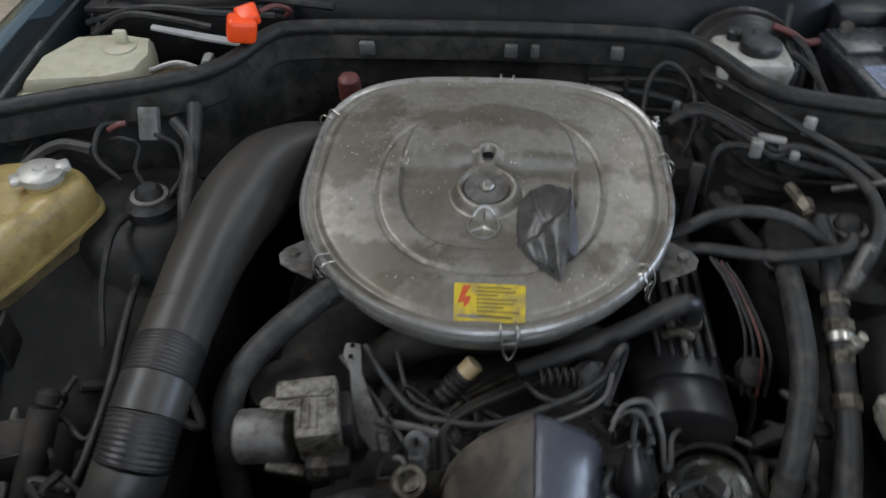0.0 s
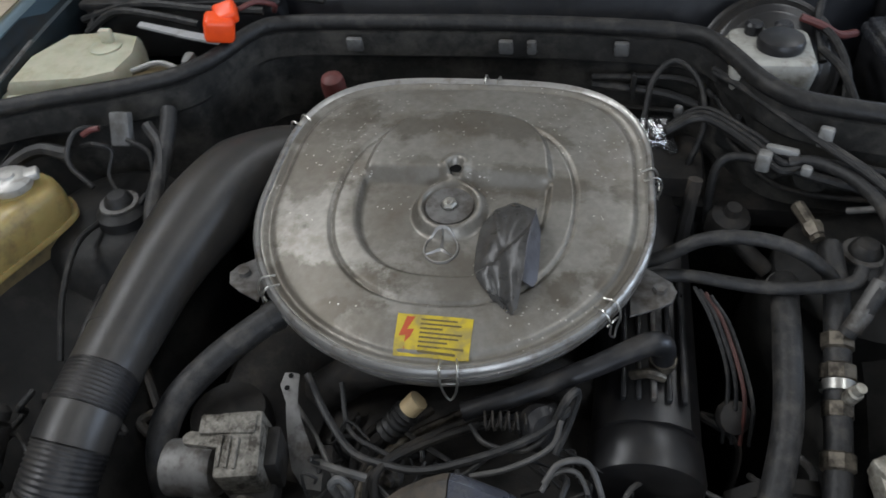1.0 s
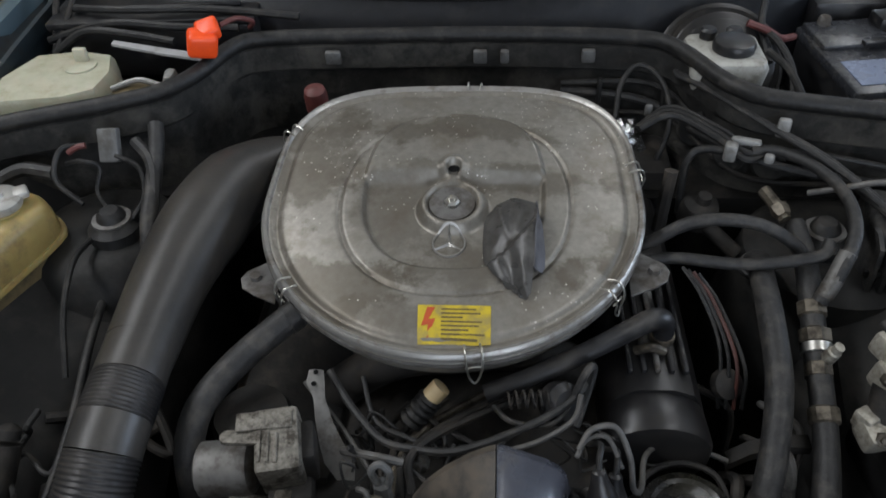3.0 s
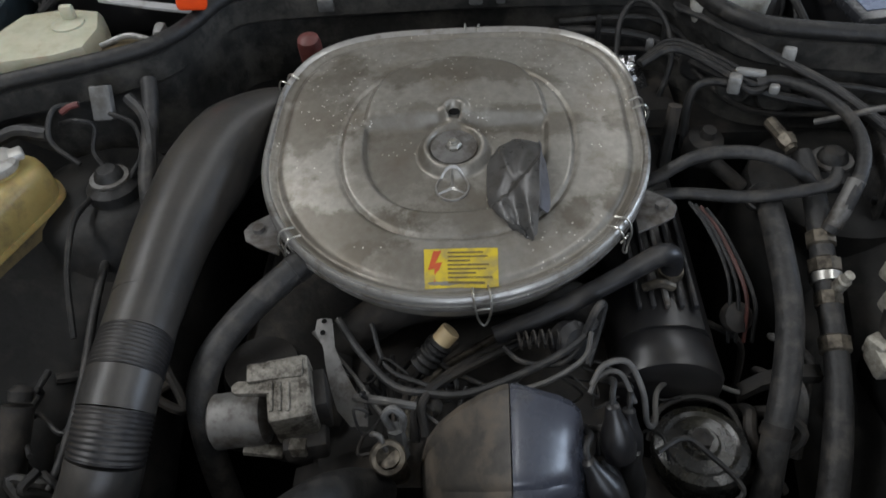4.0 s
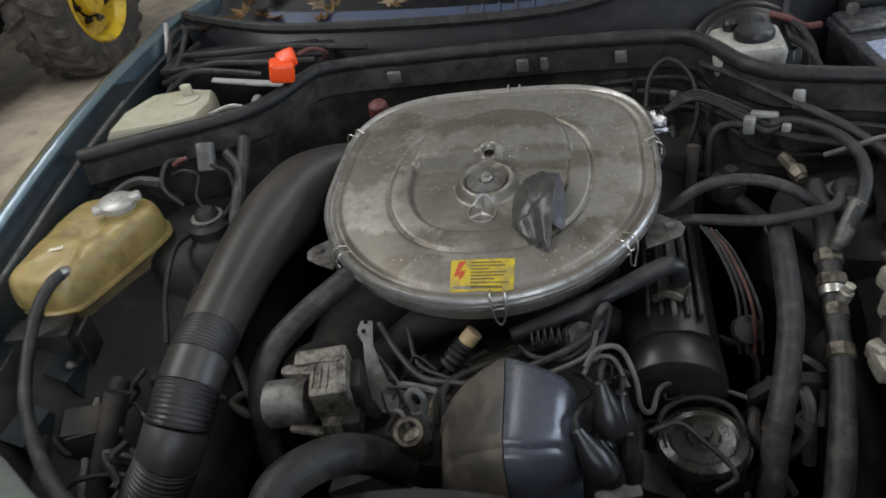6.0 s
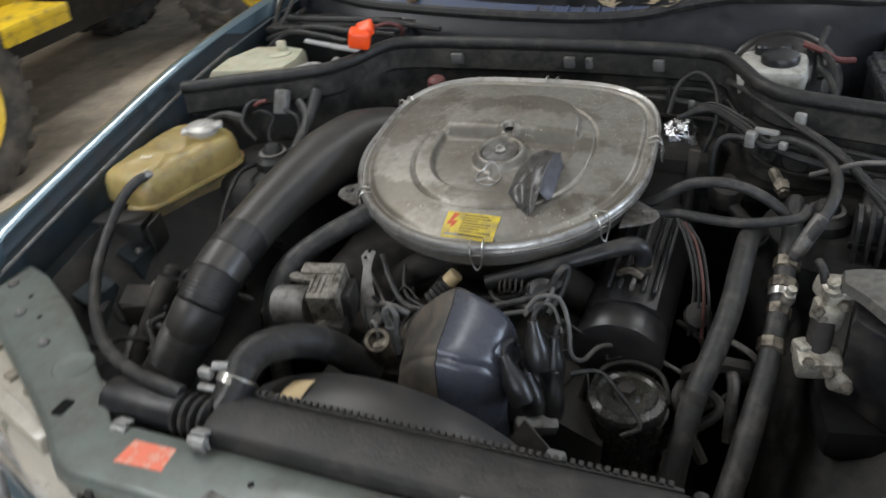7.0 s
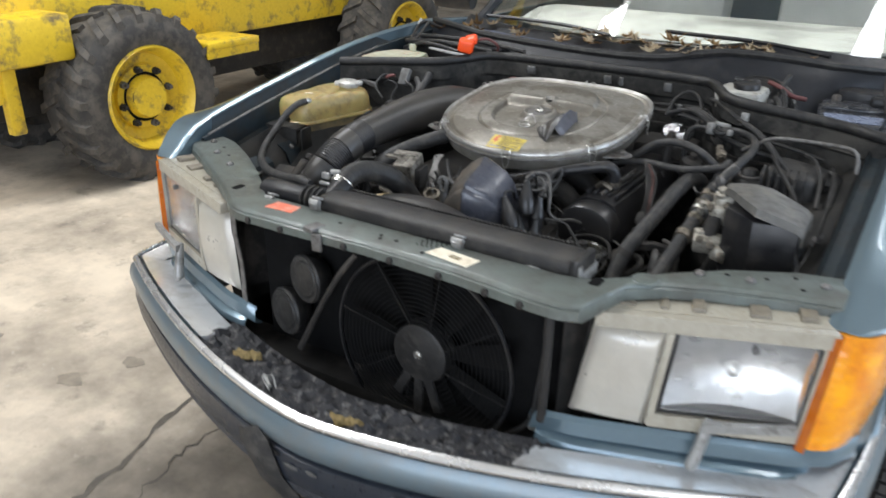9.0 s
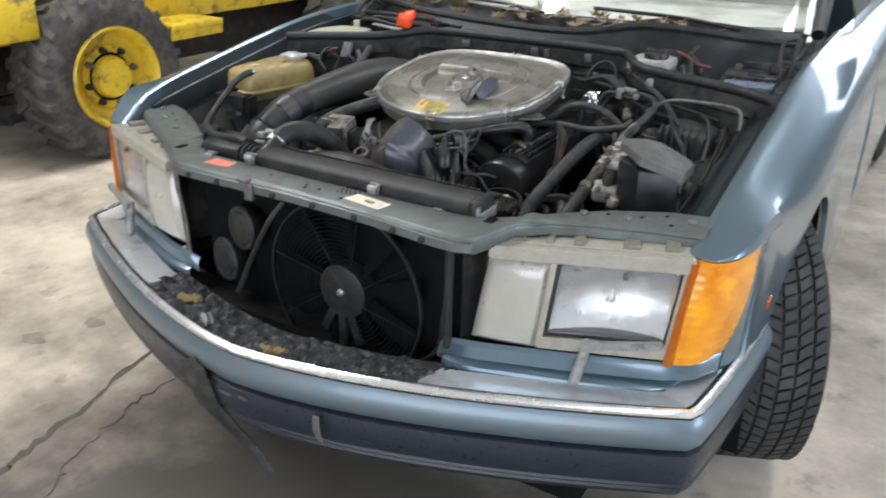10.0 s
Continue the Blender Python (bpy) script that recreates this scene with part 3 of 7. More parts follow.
        at = base + ax * (W - 0.086) + V(0, math.cos(a), math.sin(a)) * 0.148
        part("wheel_nut", lathe([(0.020, 0), (0.020, 0.022), (0.012, 0.024), (0.012, 0.042), (0, 0.044)], at, ax, 6), GRIME if k % 3 else DULL, rim)


for wx, wy in LW[:2]:
    big_wheel(wx, wy, 1)
for wx, wy in LW[2:]:
    big_wheel(wx, wy, -1)
part("chassis", box((-3.4, 2.7, 0.52), (0.5, 3.2, 0.36), bevel=0.02), GRIME, loader, "greasy dark chassis")
part("side_step", merge(box((-2.80, 2.33, 0.635), (0.32, 0.38, 0.04), bevel=0.008), box((-2.66, 2.33, 0.61), (0.02, 0.38, 0.085), bevel=0.004)), LOADER, loader, "yellow steel side step")
part("hull", prism([(0.95, 0.62), (4.4, 0.62), (4.4, 1.15), (2.6, 1.25), (1.9, 0.98), (0.95, 0.95)], -3.75, -2.98, 0.02, where=lambda u, v, w: V(w, u, v)), LOADER, loader, "yellow steel hull")
part("front_frame", merge(box((-2.86, 1.12, 0.60), (0.06, 0.07, 0.50), bevel=0.01), box((-3.4, 1.08, 0.55), (1.1, 0.06, 0.10), bevel=0.01)), LOADER, loader, "yellow front frame bar")
part("mudguard", box((-2.95, 1.15, 0.78), (0.4, 0.55, 0.22), bevel=0.02), LOADER, loader)
part("axle", lathe([(0.07, 0), (0.07, 1.3)], (-4.0, 1.73, 0.43), (1, 0, 0)), GRIME, loader)
part("axle", lathe([(0.07, 0), (0.07, 1.3)], (-4.0, 4.05, 0.43), (1, 0, 0)), GRIME, loader)
part("cab", merge(*[box((cx, cy, 1.75), (0.07, 0.07, 1.1), bevel=0.01) for cx in (-3.7, -3.0) for cy in (2.7, 3.7)], box((-3.35, 3.2, 2.32), (0.9, 1.2, 0.07), bevel=0.02)), LOADER, loader)

# ---- the car: body ----
car = thing("car", (0, 2.3, 0), "metallic blue saloon car with bonnet and grille removed", "car")
LIP = [(p.x, p.y) for p, _ in spline([V(y, z, 0) for y, z in ((0.38, 0.783), (0.8, 0.866), (1.2, 0.932), (1.6, 0.957), (2.0, 0.965), (2.4, 0.965))], 10)]
FLANK = [(0.386, 0.790), (0.389, 0.814), (0.40, 0.834), (0.42, 0.850), (0.45, 0.862), (0.485, 0.870), (0.525, 0.876), (0.60, 0.880), (0.70, 0.887), (0.80, 0.898), (0.90, 0.905), (1.1, 0.908)]
WHEEL_Y, WHEEL_Z, TYRE_R = 1.03, 0.325, 0.325


def fender(s):
    rows = []
    ys = [0.392, 0.398, 0.41, 0.43, 0.46, 0.50, 0.534, 0.536, 0.58, 0.64] + [WHEEL_Y + 0.385 * math.cos(radians(180 - 9 * i)) for i in range(21)] + [1.45, 1.6, 1.8, 2.0]
    for y in ys:
        wide = step(0.40, 0.62, y) * (1 - step(1.55, 2.0, y)) if s < 0 else 0
        zl = lerp(LIP, y) + (0.038 * step(0.39, 0.50, y) * (1 - step(1.55, 2.0, y)) if s < 0 else 0)
        nose = 1 - step(0.385, 0.56, y)
        out = lerp(FLANK, y) + 0.018 * wide
        d = y - WHEEL_Y
        if y < 0.535:
            zb = 0.7835
        elif abs(d) < 0.386:
            zb = WHEEL_Z + math.sqrt(max(0.386**2 - d * d, 0)) * 0.98
        else:
            zb = 0.44 if y < 1 else 0.25
        inner = 0.788 - 0.012 * step(0.9, 1.6, y) + 0.036 * wide
        fall = step(0.50, 0.85, y)
        prof = [(inner - 0.022, zl - 0.05), (inner - 0.018, zl - 0.006), (inner - 0.008, zl - 0.001), (inner, zl)]
        for f, dz in ((0.15, 0.006), (0.35, 0.018), (0.6, 0.037), (0.8, 0.057), (0.93, 0.078)):
            prof.append((inner + (out - inner) * f, zl - fall * dz - 0.004 * nose * f * step(0.40, 0.45, y)))
        top = prof[-1][1]
        side = max(top - 0.012, zb + 0.001) if zb < top - 0.02 else top - 0.004
        prof.append((out, side - 0.006 if side - 0.006 > zb else zb + 0.002))
        last = prof[-1][1]
        for k in (0.15, 0.4, 0.7, 1.0):
            bulge = 0.010 * math.sin(math.pi * k) * step(0.7, 1.0, y)
            prof.append((out + bulge, last + (zb - last) * k))
        prof.append((out - 0.018, zb + 0.001))
        rows.append([V(s * x, y, z) for x, z in prof])
    return sheet(rows, 0.0012)


for s in (-1, 1):
    wing = part("fender", fender(s), PAINT, car, "metallic blue front fender")
    rows = []
    for i in range(13):
        z = 0.786 - 0.024 * i
        f = min(max((z - 0.588) / 0.194, -0.3), 1)
        ye, xe = 0.457 + 0.072 * max(f, 0) ** 0.8, 0.850 + 0.028 * max(f, 0) ** 0.8 + 0.01 * min(f, 0)
        rows.append([V(s * (xe - 0.02), ye + 0.004, z), V(s * (xe + 0.001), ye, z)] + [V(s * (xe + (lerp(FLANK, 0.58) - xe) * g ** 0.7), ye + (0.58 - ye) * g, z) for g in (0.25, 0.5, 0.75, 1.0)] + [V(s * (lerp(FLANK, 0.70) - 0.001), 0.64, z)])
    part("fender_nose", sheet(rows, 0.0015), PAINT, wing)
    part("side_marker", box((s * 0.887, 0.665, 0.600), (0.006, 0.035, 0.022), bevel=0.003), AMBERD, wing, "small dull red side marker")
    # drain channel beside the opening
    if s < 0:
        edges = ((0.801, 0.030), (0.797, 0.004), (0.786, -0.008), (0.776, -0.006), (0.772, 0.006), (0.766, 0.006), (0.763, -0.05), (0.722, -0.06))
        part("drain_channel", sheet([[V(-x, y, lerp(LIP, y) + dz) for x, dz in edges] for y in (0.50, 0.6, 0.7, 0.8, 0.9, 1.0, 1.1, 1.2, 1.3, 1.4, 1.5, 1.6)], 0.002), GUTTER, car, "blue painted drain channel, shade put into its colour")
        part("channel_bead", tube([V(-0.769, y, lerp(LIP, y) + 0.009) for y in (0.52, 0.65, 0.8, 0.95, 1.1, 1.25)], 0.0035, 8, 4), DULL, car, "dull grey bead along the drain channel")
    else:
        part("drain_channel", sheet([[V(0.768, y, lerp(LIP, y) - 0.012), V(0.75, y, lerp(LIP, y) - 0.03), V(0.73, y, lerp(LIP, y) - 0.03), V(0.725, y, lerp(LIP, y) - 0.018), V(0.718, y, lerp(LIP, y) - 0.05)] for y in (0.50, 0.7, 0.9, 1.1, 1.3, 1.5, 1.7)], 0.002), GUTTER, car, "blue painted drain channel, shade put into its colour")
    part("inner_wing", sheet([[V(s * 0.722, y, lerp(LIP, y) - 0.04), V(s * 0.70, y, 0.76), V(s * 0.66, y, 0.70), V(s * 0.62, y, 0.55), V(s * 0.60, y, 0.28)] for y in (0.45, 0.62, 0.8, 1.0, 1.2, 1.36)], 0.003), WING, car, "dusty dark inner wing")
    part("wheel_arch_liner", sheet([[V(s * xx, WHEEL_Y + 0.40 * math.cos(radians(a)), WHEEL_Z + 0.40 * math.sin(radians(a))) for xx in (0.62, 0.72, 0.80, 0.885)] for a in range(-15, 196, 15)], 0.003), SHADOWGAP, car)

# doors, roof and tail
for s in (-1, 1):
    for d0, d1 in ((2.004, 3.02), (3.026, 3.95)):
        part("door", sheet([[V(s * 0.776, y, 0.965), V(s * 0.796, y, 0.959), V(s * 0.822, y, 0.947), V(s * 0.855, y, 0.928), V(s * 0.882, y, 0.908), V(s * 0.898, y, 0.887), V(s * 0.912, y, 0.82), V(s * 0.922, y, 0.65), V(s * 0.92, y, 0.45), V(s * 0.90, y, 0.25)] for y in (d0, (d0 + d1) / 2, d1)], 0.004), PAINT, car, "metallic blue door")
    part("rear_quarter", sheet([[V(s * 0.80, y, 0.96), V(s * 0.87, y, 0.95), V(s * 0.91, y, 0.86), V(s * 0.91, y, 0.7), V(s * 0.90, y, max(0.3, WHEEL_Z + math.sqrt(max(0.148 - (y - 3.98) ** 2, 0))))] for y in (3.956, 4.05, 4.15, 4.25, 4.33, 4.38, 4.6, 4.9, 5.0)], 0.004), PAINT, car)
    part("windshield_pillar", tube([V(s * 0.73, 1.83, 0.965), V(s * 0.68, 2.12, 1.16), V(s * 0.61, 2.42, 1.36)], [0.022, 0.018, 0.018], 8), COWL, car, "windscreen pillar in the near-black cowl colour")
    part("side_window", sheet([[V(s * 0.81, 2.05, 0.97), V(s * 0.64, 2.5, 1.34)], [V(s * 0.82, 3.0, 0.97), V(s * 0.65, 3.0, 1.37)], [V(s * 0.81, 4.0, 0.97), V(s * 0.64, 3.6, 1.35)]], 0.004), GLASS, car)
    mirror = part("door_mirror", loft([[V(s * 0.90, 2.06, 0.99) + V(s * (0.0 + 0.2 * f), 0.02 * f, 0.03) + V(0, (0.035 - 0.02 * f) * math.cos(a), (0.05 + 0.015 * f * (1 - f)) * math.sin(a)) for a in (i * math.pi / 6 for i in range(12))] for f in (0, 0.25, 0.6, 0.9, 1.0)]), BLACK, car, "black door mirror")
part("roof", sheet([[V(x, y, z - 0.06 * (x / 0.62) ** 2) for x in (-0.62, -0.4, 0, 0.4, 0.62)] for y, z in ((2.42, 1.40), (2.8, 1.43), (3.3, 1.43), (3.7, 1.38), (4.15, 1.05))], 0.006), PAINT, car)
part("tail", loft([[V(x, y, z) for x, z in ((-0.86, 0.30), (0.86, 0.30), (0.89, 0.7), (0.82, 0.96), (0, 0.99), (-0.82, 0.96), (-0.89, 0.7))] for y in (4.15, 4.6, 5.05)]), PAINT, car)
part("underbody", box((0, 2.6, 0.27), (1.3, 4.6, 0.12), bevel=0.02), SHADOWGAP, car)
part("windscreen", sheet([[V(x, 1.71 + 0.22 * (x / 0.7) ** 2 + f * 0.66, 0.975 - 0.05 * (x / 0.7) ** 2 + f * 0.41 ) for f in (0, 0.33, 0.66, 1.0)] for x in [-0.7 + 0.1 * i for i in range(15)]], 0.004), GLASS, car, "clear windscreen").visible_shadow = False
part("dashboard", sheet([[V(x, 1.84 + 0.2 * (x / 0.7) ** 2, 0.955), V(x, 2.05 + 0.15 * (x / 0.7) ** 2, 0.985), V(x, 2.35, 0.98), V(x, 2.42, 0.8)] for x in [-0.66 + 0.12 * i for i in range(12)]], 0.01), DASH, car, "grey-beige dashboard cover")
part("seat_row", merge(box((-0.36, 3.0, 0.85), (0.5, 0.16, 0.75), (-12, 0, 0), 0.05), box((0.36, 3.0, 0.85), (0.5, 0.16, 0.75), (-12, 0, 0), 0.05)), CLOTH, car)


# wheels
def road_wheel(at, side, steer):
    R, W = TYRE_R, 0.225
    prof = [(0.19, 0.02), (0.20, 0.0), (0.25, -0.008), (0.29, 0.0), (0.308, 0.018), (0.313, 0.05), (0.314, W / 2), (0.313, W - 0.05), (0.308, W - 0.018), (0.29, W), (0.25, W + 0.008), (0.20, W), (0.19, W - 0.02)]
    m = pose(*at) @ pose(0, 0, 0, 0, 0, steer) @ pose(-side * W / 2, 0, 0)
    tyre = lathe(prof, (0, 0, 0), (side, 0, 0), 48, cap=False)
    bmesh.ops.transform(tyre, matrix=m, verts=tyre.verts)
    t = part("tyre", tyre, TYRE, car, "chunky all-season tyre")
    blocks = []
    for k in range(66):
        for c in range(6):
            a = 2 * math.pi * (k + (0.5 if c % 2 else 0) + 0.16 * (c - 2.5)) / 66
            h0, h1 = 0.012 + c * 0.0342, 0.012 + c * 0.0342 + 0.0290
            skew = (0.055, 0.06, 0.03, -0.03, -0.06, -0.055)[c]
            lo, hi = 0.310, 0.3245 if 0 < c < 5 else 0.3215
            ring = lambda r, g: [V(side * h, r * math.cos(b), r * math.sin(b)) for h, b in ((h0 + g, a - 0.038 + g), (h1 - g, a - 0.038 + skew + g), (h1 - g, a + 0.036 + skew - g), (h0 + g, a + 0.036 - g))]
            blocks.append(loft([ring(lo, 0), ring(hi, 0.0016)]))
    tread = merge(*blocks)
    bmesh.ops.transform(tread, matrix=m, verts=tread.verts)
    part("tread", tread, TYRE, t, smooth=0)
    rim = lathe([(0.195, 0.03), (0.198, W - 0.012), (0.19, W - 0.004), (0.178, W - 0.03), (0.16, W - 0.05), (0.14, W - 0.03), (0.06, W - 0.02), (0.05, W - 0.03), (0.0, W - 0.028)], (0, 0, 0), (side, 0, 0), 36)
    bmesh.ops.transform(rim, matrix=m, verts=rim.verts)
    part("rim", rim, SILVERPL, car, "grey alloy rim")


road_wheel((0.80, WHEEL_Y, WHEEL_Z), 1, 24)
road_wheel((-0.80, WHEEL_Y, WHEEL_Z), -1, 24)
road_wheel((0.79, 3.98, WHEEL_Z), 1, 0)
road_wheel((-0.79, 3.98, WHEEL_Z), -1, 0)


# ---- bumper ----
def bumper_line(half=24):
    """Plan of the bumper's upper front edge from one flank round to the other, with the outward way."""
    pts = [V(-0.880, 0.72, 0), V(-0.876, 0.60, 0), V(-0.866, 0.45, 0), V(-0.856, 0.36, 0), V(-0.850, 0.316, 0)]
    for i in range(-half, half + 1):
        x = 0.84 * i / half
        pts.append(V(x, 0.014 + 0.283 * (abs(x) / 0.845) ** 1.55, 0))
    pts += [V(-p.x, p.y, 0) for p in pts[4::-1]]
    out = []
    for i, p in enumerate(pts):
        d = (pts[min(i + 1, len(pts) - 1)] - pts[max(i - 1, 0)]).normalized()
        out.append((p, V(d.y, -d.x, 0)))
    return out


LINE = bumper_line()


def along(profile, keep=lambda p: True):
    return loft([[p + n * o + V(0, 0, z) for o, z in profile] for p, n in LINE if keep(p)])


bumper = part("bumper", along([(-0.03, 0.505), (-0.006, 0.512), (0.008, 0.521), (0.017, 0.510), (0.022, 0.492), (0.021, 0.474), (0.015, 0.459), (0.004, 0.452), (-0.03, 0.450)]), BUMPERP, car, "metallic blue bumper with a scuffed face")
part("bumper_skirt", along([(-0.03, 0.449), (0.004, 0.449), (0.014, 0.444), (0.017, 0.42), (0.013, 0.385), (0.010, 0.378), (0.012, 0.372), (0.007, 0.366), (0.009, 0.36), (0.003, 0.35), (-0.012, 0.335), (-0.035, 0.33)]), SKIRT, bumper, "scuffed black lower bumper")
part("bright_strip", along([(-0.007, 0.520), (0.004, 0.523), (0.009, 0.526), (0.009, 0.531), (0.004, 0.536), (-0.004, 0.537), (-0.007, 0.533)]), CHROME, bumper, "bright trim strip")
for s in (-1, 1):
    pick = [(p, n) for p, n in LINE if 0.36 < s * p.x and p.y < 0.70]
    part("bright_cover", loft([[p + n * -0.014 + V(0, 0, 0.533), p + n * -0.03 + V(0, 0, 0.528), V(p.x * 0.99, min(p.y + 0.10, 0.74) if abs(p.x) < 0.84 else p.y, 0.517) if abs(p.x) < 0.84 else p + n * -0.075 + V(0, 0, 0.524), p + n * -0.03 + V(0, 0, 0.505)] for p, n in pick]), SHELF, bumper, "bright upper bumper cover with its reflection in the colour")


def rough_shelf():
    rows = []
    for i in range(110):
        x = -0.40 + 0.80 * i / 109
        y0 = 0.014 + 0.283 * (abs(x) / 0.845) ** 1.55
        row = []
        for k in range(17):
            f = k / 16
            z = 0.520 - 0.014 * f
            if 0 < k < 16:
                z += noise.noise(V(x * 24, f * 3, 0)) * 0.014 + noise.noise(V(x * 70, f * 9, 3)) * 0.012 + noise.noise(V(x * 160, f * 20, 7)) * 0.008
            row.append(V(x, y0 + 0.002 + 0.130 * f, z + 0.003))
        rows.append(row)
    return sheet(rows, 0.02)


part("absorber", rough_shelf(), FOAM, bumper, "dirty black crumbling bumper absorber")
random.seed(8)
for fx, fy, fl in ((-0.27, 0.125, 0.05), (-0.245, 0.135, 0.04), (0.04, 0.06, 0.05), (0.075, 0.068, 0.04)):
    part("foam_crumb", loft([[V(fx + fl * f + random.uniform(-0.004, 0.004), fy + 0.014 * g * math.cos(a), 0.517 + 0.012 * g * math.sin(a)) for a in (i * math.pi / 3 for i in range(6))] for f, g in ((-0.5, 0.2), (-0.25, 0.9), (0, 0.7), (0.3, 1.0), (0.5, 0.3))]), FOAMY, bumper, "torn yellow foam crumb")
part("broken_clip", merge(tube([V(-0.165, 0.085, 0.528), V(-0.14, 0.06, 0.538), V(-0.115, 0.05, 0.53)], 0.0022, 6), tube([V(-0.15, 0.08, 0.53), V(-0.13, 0.075, 0.543), V(-0.105, 0.058, 0.533)], 0.0018, 6), box((-0.135, 0.066, 0.532), (0.028, 0.006, 0.010), (20, 15, -25), 0.001), box((-0.150, 0.078, 0.530), (0.018, 0.010, 0.006), (0, 25, 30), 0.001)), BRUSHED, bumper, "broken pale clip")
part("hanging_strip", sheet([[p, p + V(w * 0.5, -0.006, w * 0.2), p + V(w, 0.004, w * 0.35)] for p, w in ((V(-0.155, -0.002, 0.462), 0.05), (V(-0.140, -0.012, 0.442), 0.070), (V(-0.104, -0.006, 0.368), 0.056), (V(-0.053, 0.012, 0.311), 0.044), (V(-0.005, 0.030, 0.257), 0.036), (V(0.045, 0.035, 0.219), 0.012))], 0.003), HOSE, bumper, "torn black plastic strip hanging down")
for cx, cz, cw in ((-0.06, 0.437, 0.020), (-0.02, 0.425, 0.035), (0.03, 0.43, 0.028), (-0.10, 0.47, 0.012), (0.30, 0.40, 0.02)):
    yy = 0.014 + 0.283 * (abs(cx) / 0.845) ** 1.55 - (0.0195 if cz < 0.45 else 0.023)
    part("paint_chip", prism([(cx - cw / 2, cz), (cx - cw * 0.2, cz + 0.005), (cx + cw * 0.3, cz + 0.003), (cx + cw / 2, cz - 0.001), (cx, cz - 0.004)], 0, 0.003, 0, where=lambda u, v, w, yy=yy: V(u, yy + w - 0.0005, v)), GREYPL if cw > 0.02 else GRIME, bumper, "pale chipped patch")
part("scrape", sheet([[V(0.198, -0.002 + 0.02, 0.443), V(0.212, 0.0 + 0.02, 0.443)], [V(0.206, 0.007, 0.415), V(0.222, 0.009, 0.415)], [V(0.220, 0.014, 0.385), V(0.226, 0.015, 0.384)]], 0.001), GREYPL, bumper, "pale scrape")

# ---- headlamps ----
for s in (-1, 1):
    O = V(s * 0.424, 0.252, 0.573)
    U = V(s * 0.352, 0.113, 0.012).normalized()
    UP = V(s * 0.095, 0.085, 1).normalized()
    N = V(s * 0.30, -0.946, 0.05).normalized()

    def lay(u, v, w, O=O, U=U, UP=UP, N=N):
        return O + U * u + UP * v + N * (w + 0.012 * (1 - ((u - 0.186) / 0.186) ** 2) * (1 - 0.5 * ((v - 0.10) / 0.10) ** 2))

    L, H = 0.369, 0.203
    shell = [prism(rounded(0, 0, L, H, 0.012), -0.112, -0.100, 0.004, where=lay)]
    for r0 in (rounded(0, 0, L, 0.008, 0.003), rounded(0, H - 0.008, L, H, 0.003), rounded(0, 0.007, 0.006, H - 0.007, 0.002), rounded(L - 0.008, 0.007, L, H - 0.007, 0.002)):
        shell.append(prism(r0, -0.101, -0.013, 0.001, where=lay))
    lamp = part("headlamp", merge(*shell), CREAM, car, "yellowed headlamp unit with fogged lens")
    part("bezel", merge(prism(rounded(0.0, H - 0.026, L, H, 0.006), -0.012, 0.010, 0.004, where=lay), prism(rounded(0.118, 0, L, 0.026, 0.006), -0.012, 0.008, 0.004, where=lay), prism(rounded(L - 0.016, 0.024, L, H - 0.024, 0.004), -0.012, 0.008, 0.003, where=lay), prism(rounded(0.118, 0.024, 0.130, H - 0.024, 0.003), -0.012, 0.010, 0.003, where=lay)), CREAM, lamp, "yellowed plastic bezel")
    # fogged inner lens, bowed outwards
    rows = []
    for i in range(15):
        row = []
        for j in range(17):
            v = -0.006 + (H - 0.021) * j / 16
            u = 0.118 - (0.117 + 0.012 * (1 - j / 16)) * (1 - i / 14)
            eu, ev = abs(2 * i / 14 - 1), abs(2 * j / 16 - 1)
            row.append(lay(u, v, 0.013 - 0.012 * (1 - u / 0.118) ** 2 - 0.005 * ev**2 - 0.014 * max(eu**14, ev**18)))
        rows.append(row)
    part("inner_lens", sheet(rows, 0.003), FOGGED, lamp, "fogged cream inner lens")
    part("inner_reflector", sheet([[lay(0.006 + 0.108 * i / 10, 0.008 + 0.164 * j / 10, -0.022 - 0.06 * (1 - (2 * i / 10 - 1) ** 2) * (1 - (2 * j / 10 - 1) ** 2)) for j in range(11)] for i in range(11)], 0.001), MIRRORED, lamp, "silvered fog lamp reflector")
    lens0, lens1, lv0, lv1 = 0.138, 0.349, 0.036, 0.176
    # Black strips stand in for the shaded gap round the lens.
    part("lens_gap_strip", merge(prism(rounded(lens0 - 0.006, lv0 - 0.006, lens1 + 0.006, lv0, 0.002), -0.014, 0.002, 0, where=lay), prism(rounded(lens0 - 0.006, lv1, lens1 + 0.006, lv1 + 0.006, 0.002), -0.014, 0.002, 0, where=lay), prism(rounded(lens0 - 0.006, lv0, lens0, lv1, 0.002), -0.014, 0.002, 0, where=lay), prism(rounded(lens1, lv0, lens1 + 0.006, lv1, 0.002), -0.014, 0.002, 0, where=lay)), BLACK, lamp, "black strips painting the dark gap round the lens")
    bowl = []
    for i in range(13):
        u = lens0 + (lens1 - lens0) * i / 12
        bowl.append([lay(u, lv0 + (lv1 - lv0) * j / 10, -0.008 - 0.062 * (1 - 0.5 * (2 * i / 12 - 1) ** 2 - 0.5 * (2 * j / 10 - 1) ** 2)) for j in range(11)])
    part("reflector", sheet(bowl, 0.001), MIRRORED, lamp, "bright bowl reflector")
    part("bulb", lathe([(0.006, 0), (0.012, 0.01), (0.010, 0.03), (0, 0.035)], lay(0.24, 0.10, -0.069), N, 14), STEEL, lamp)
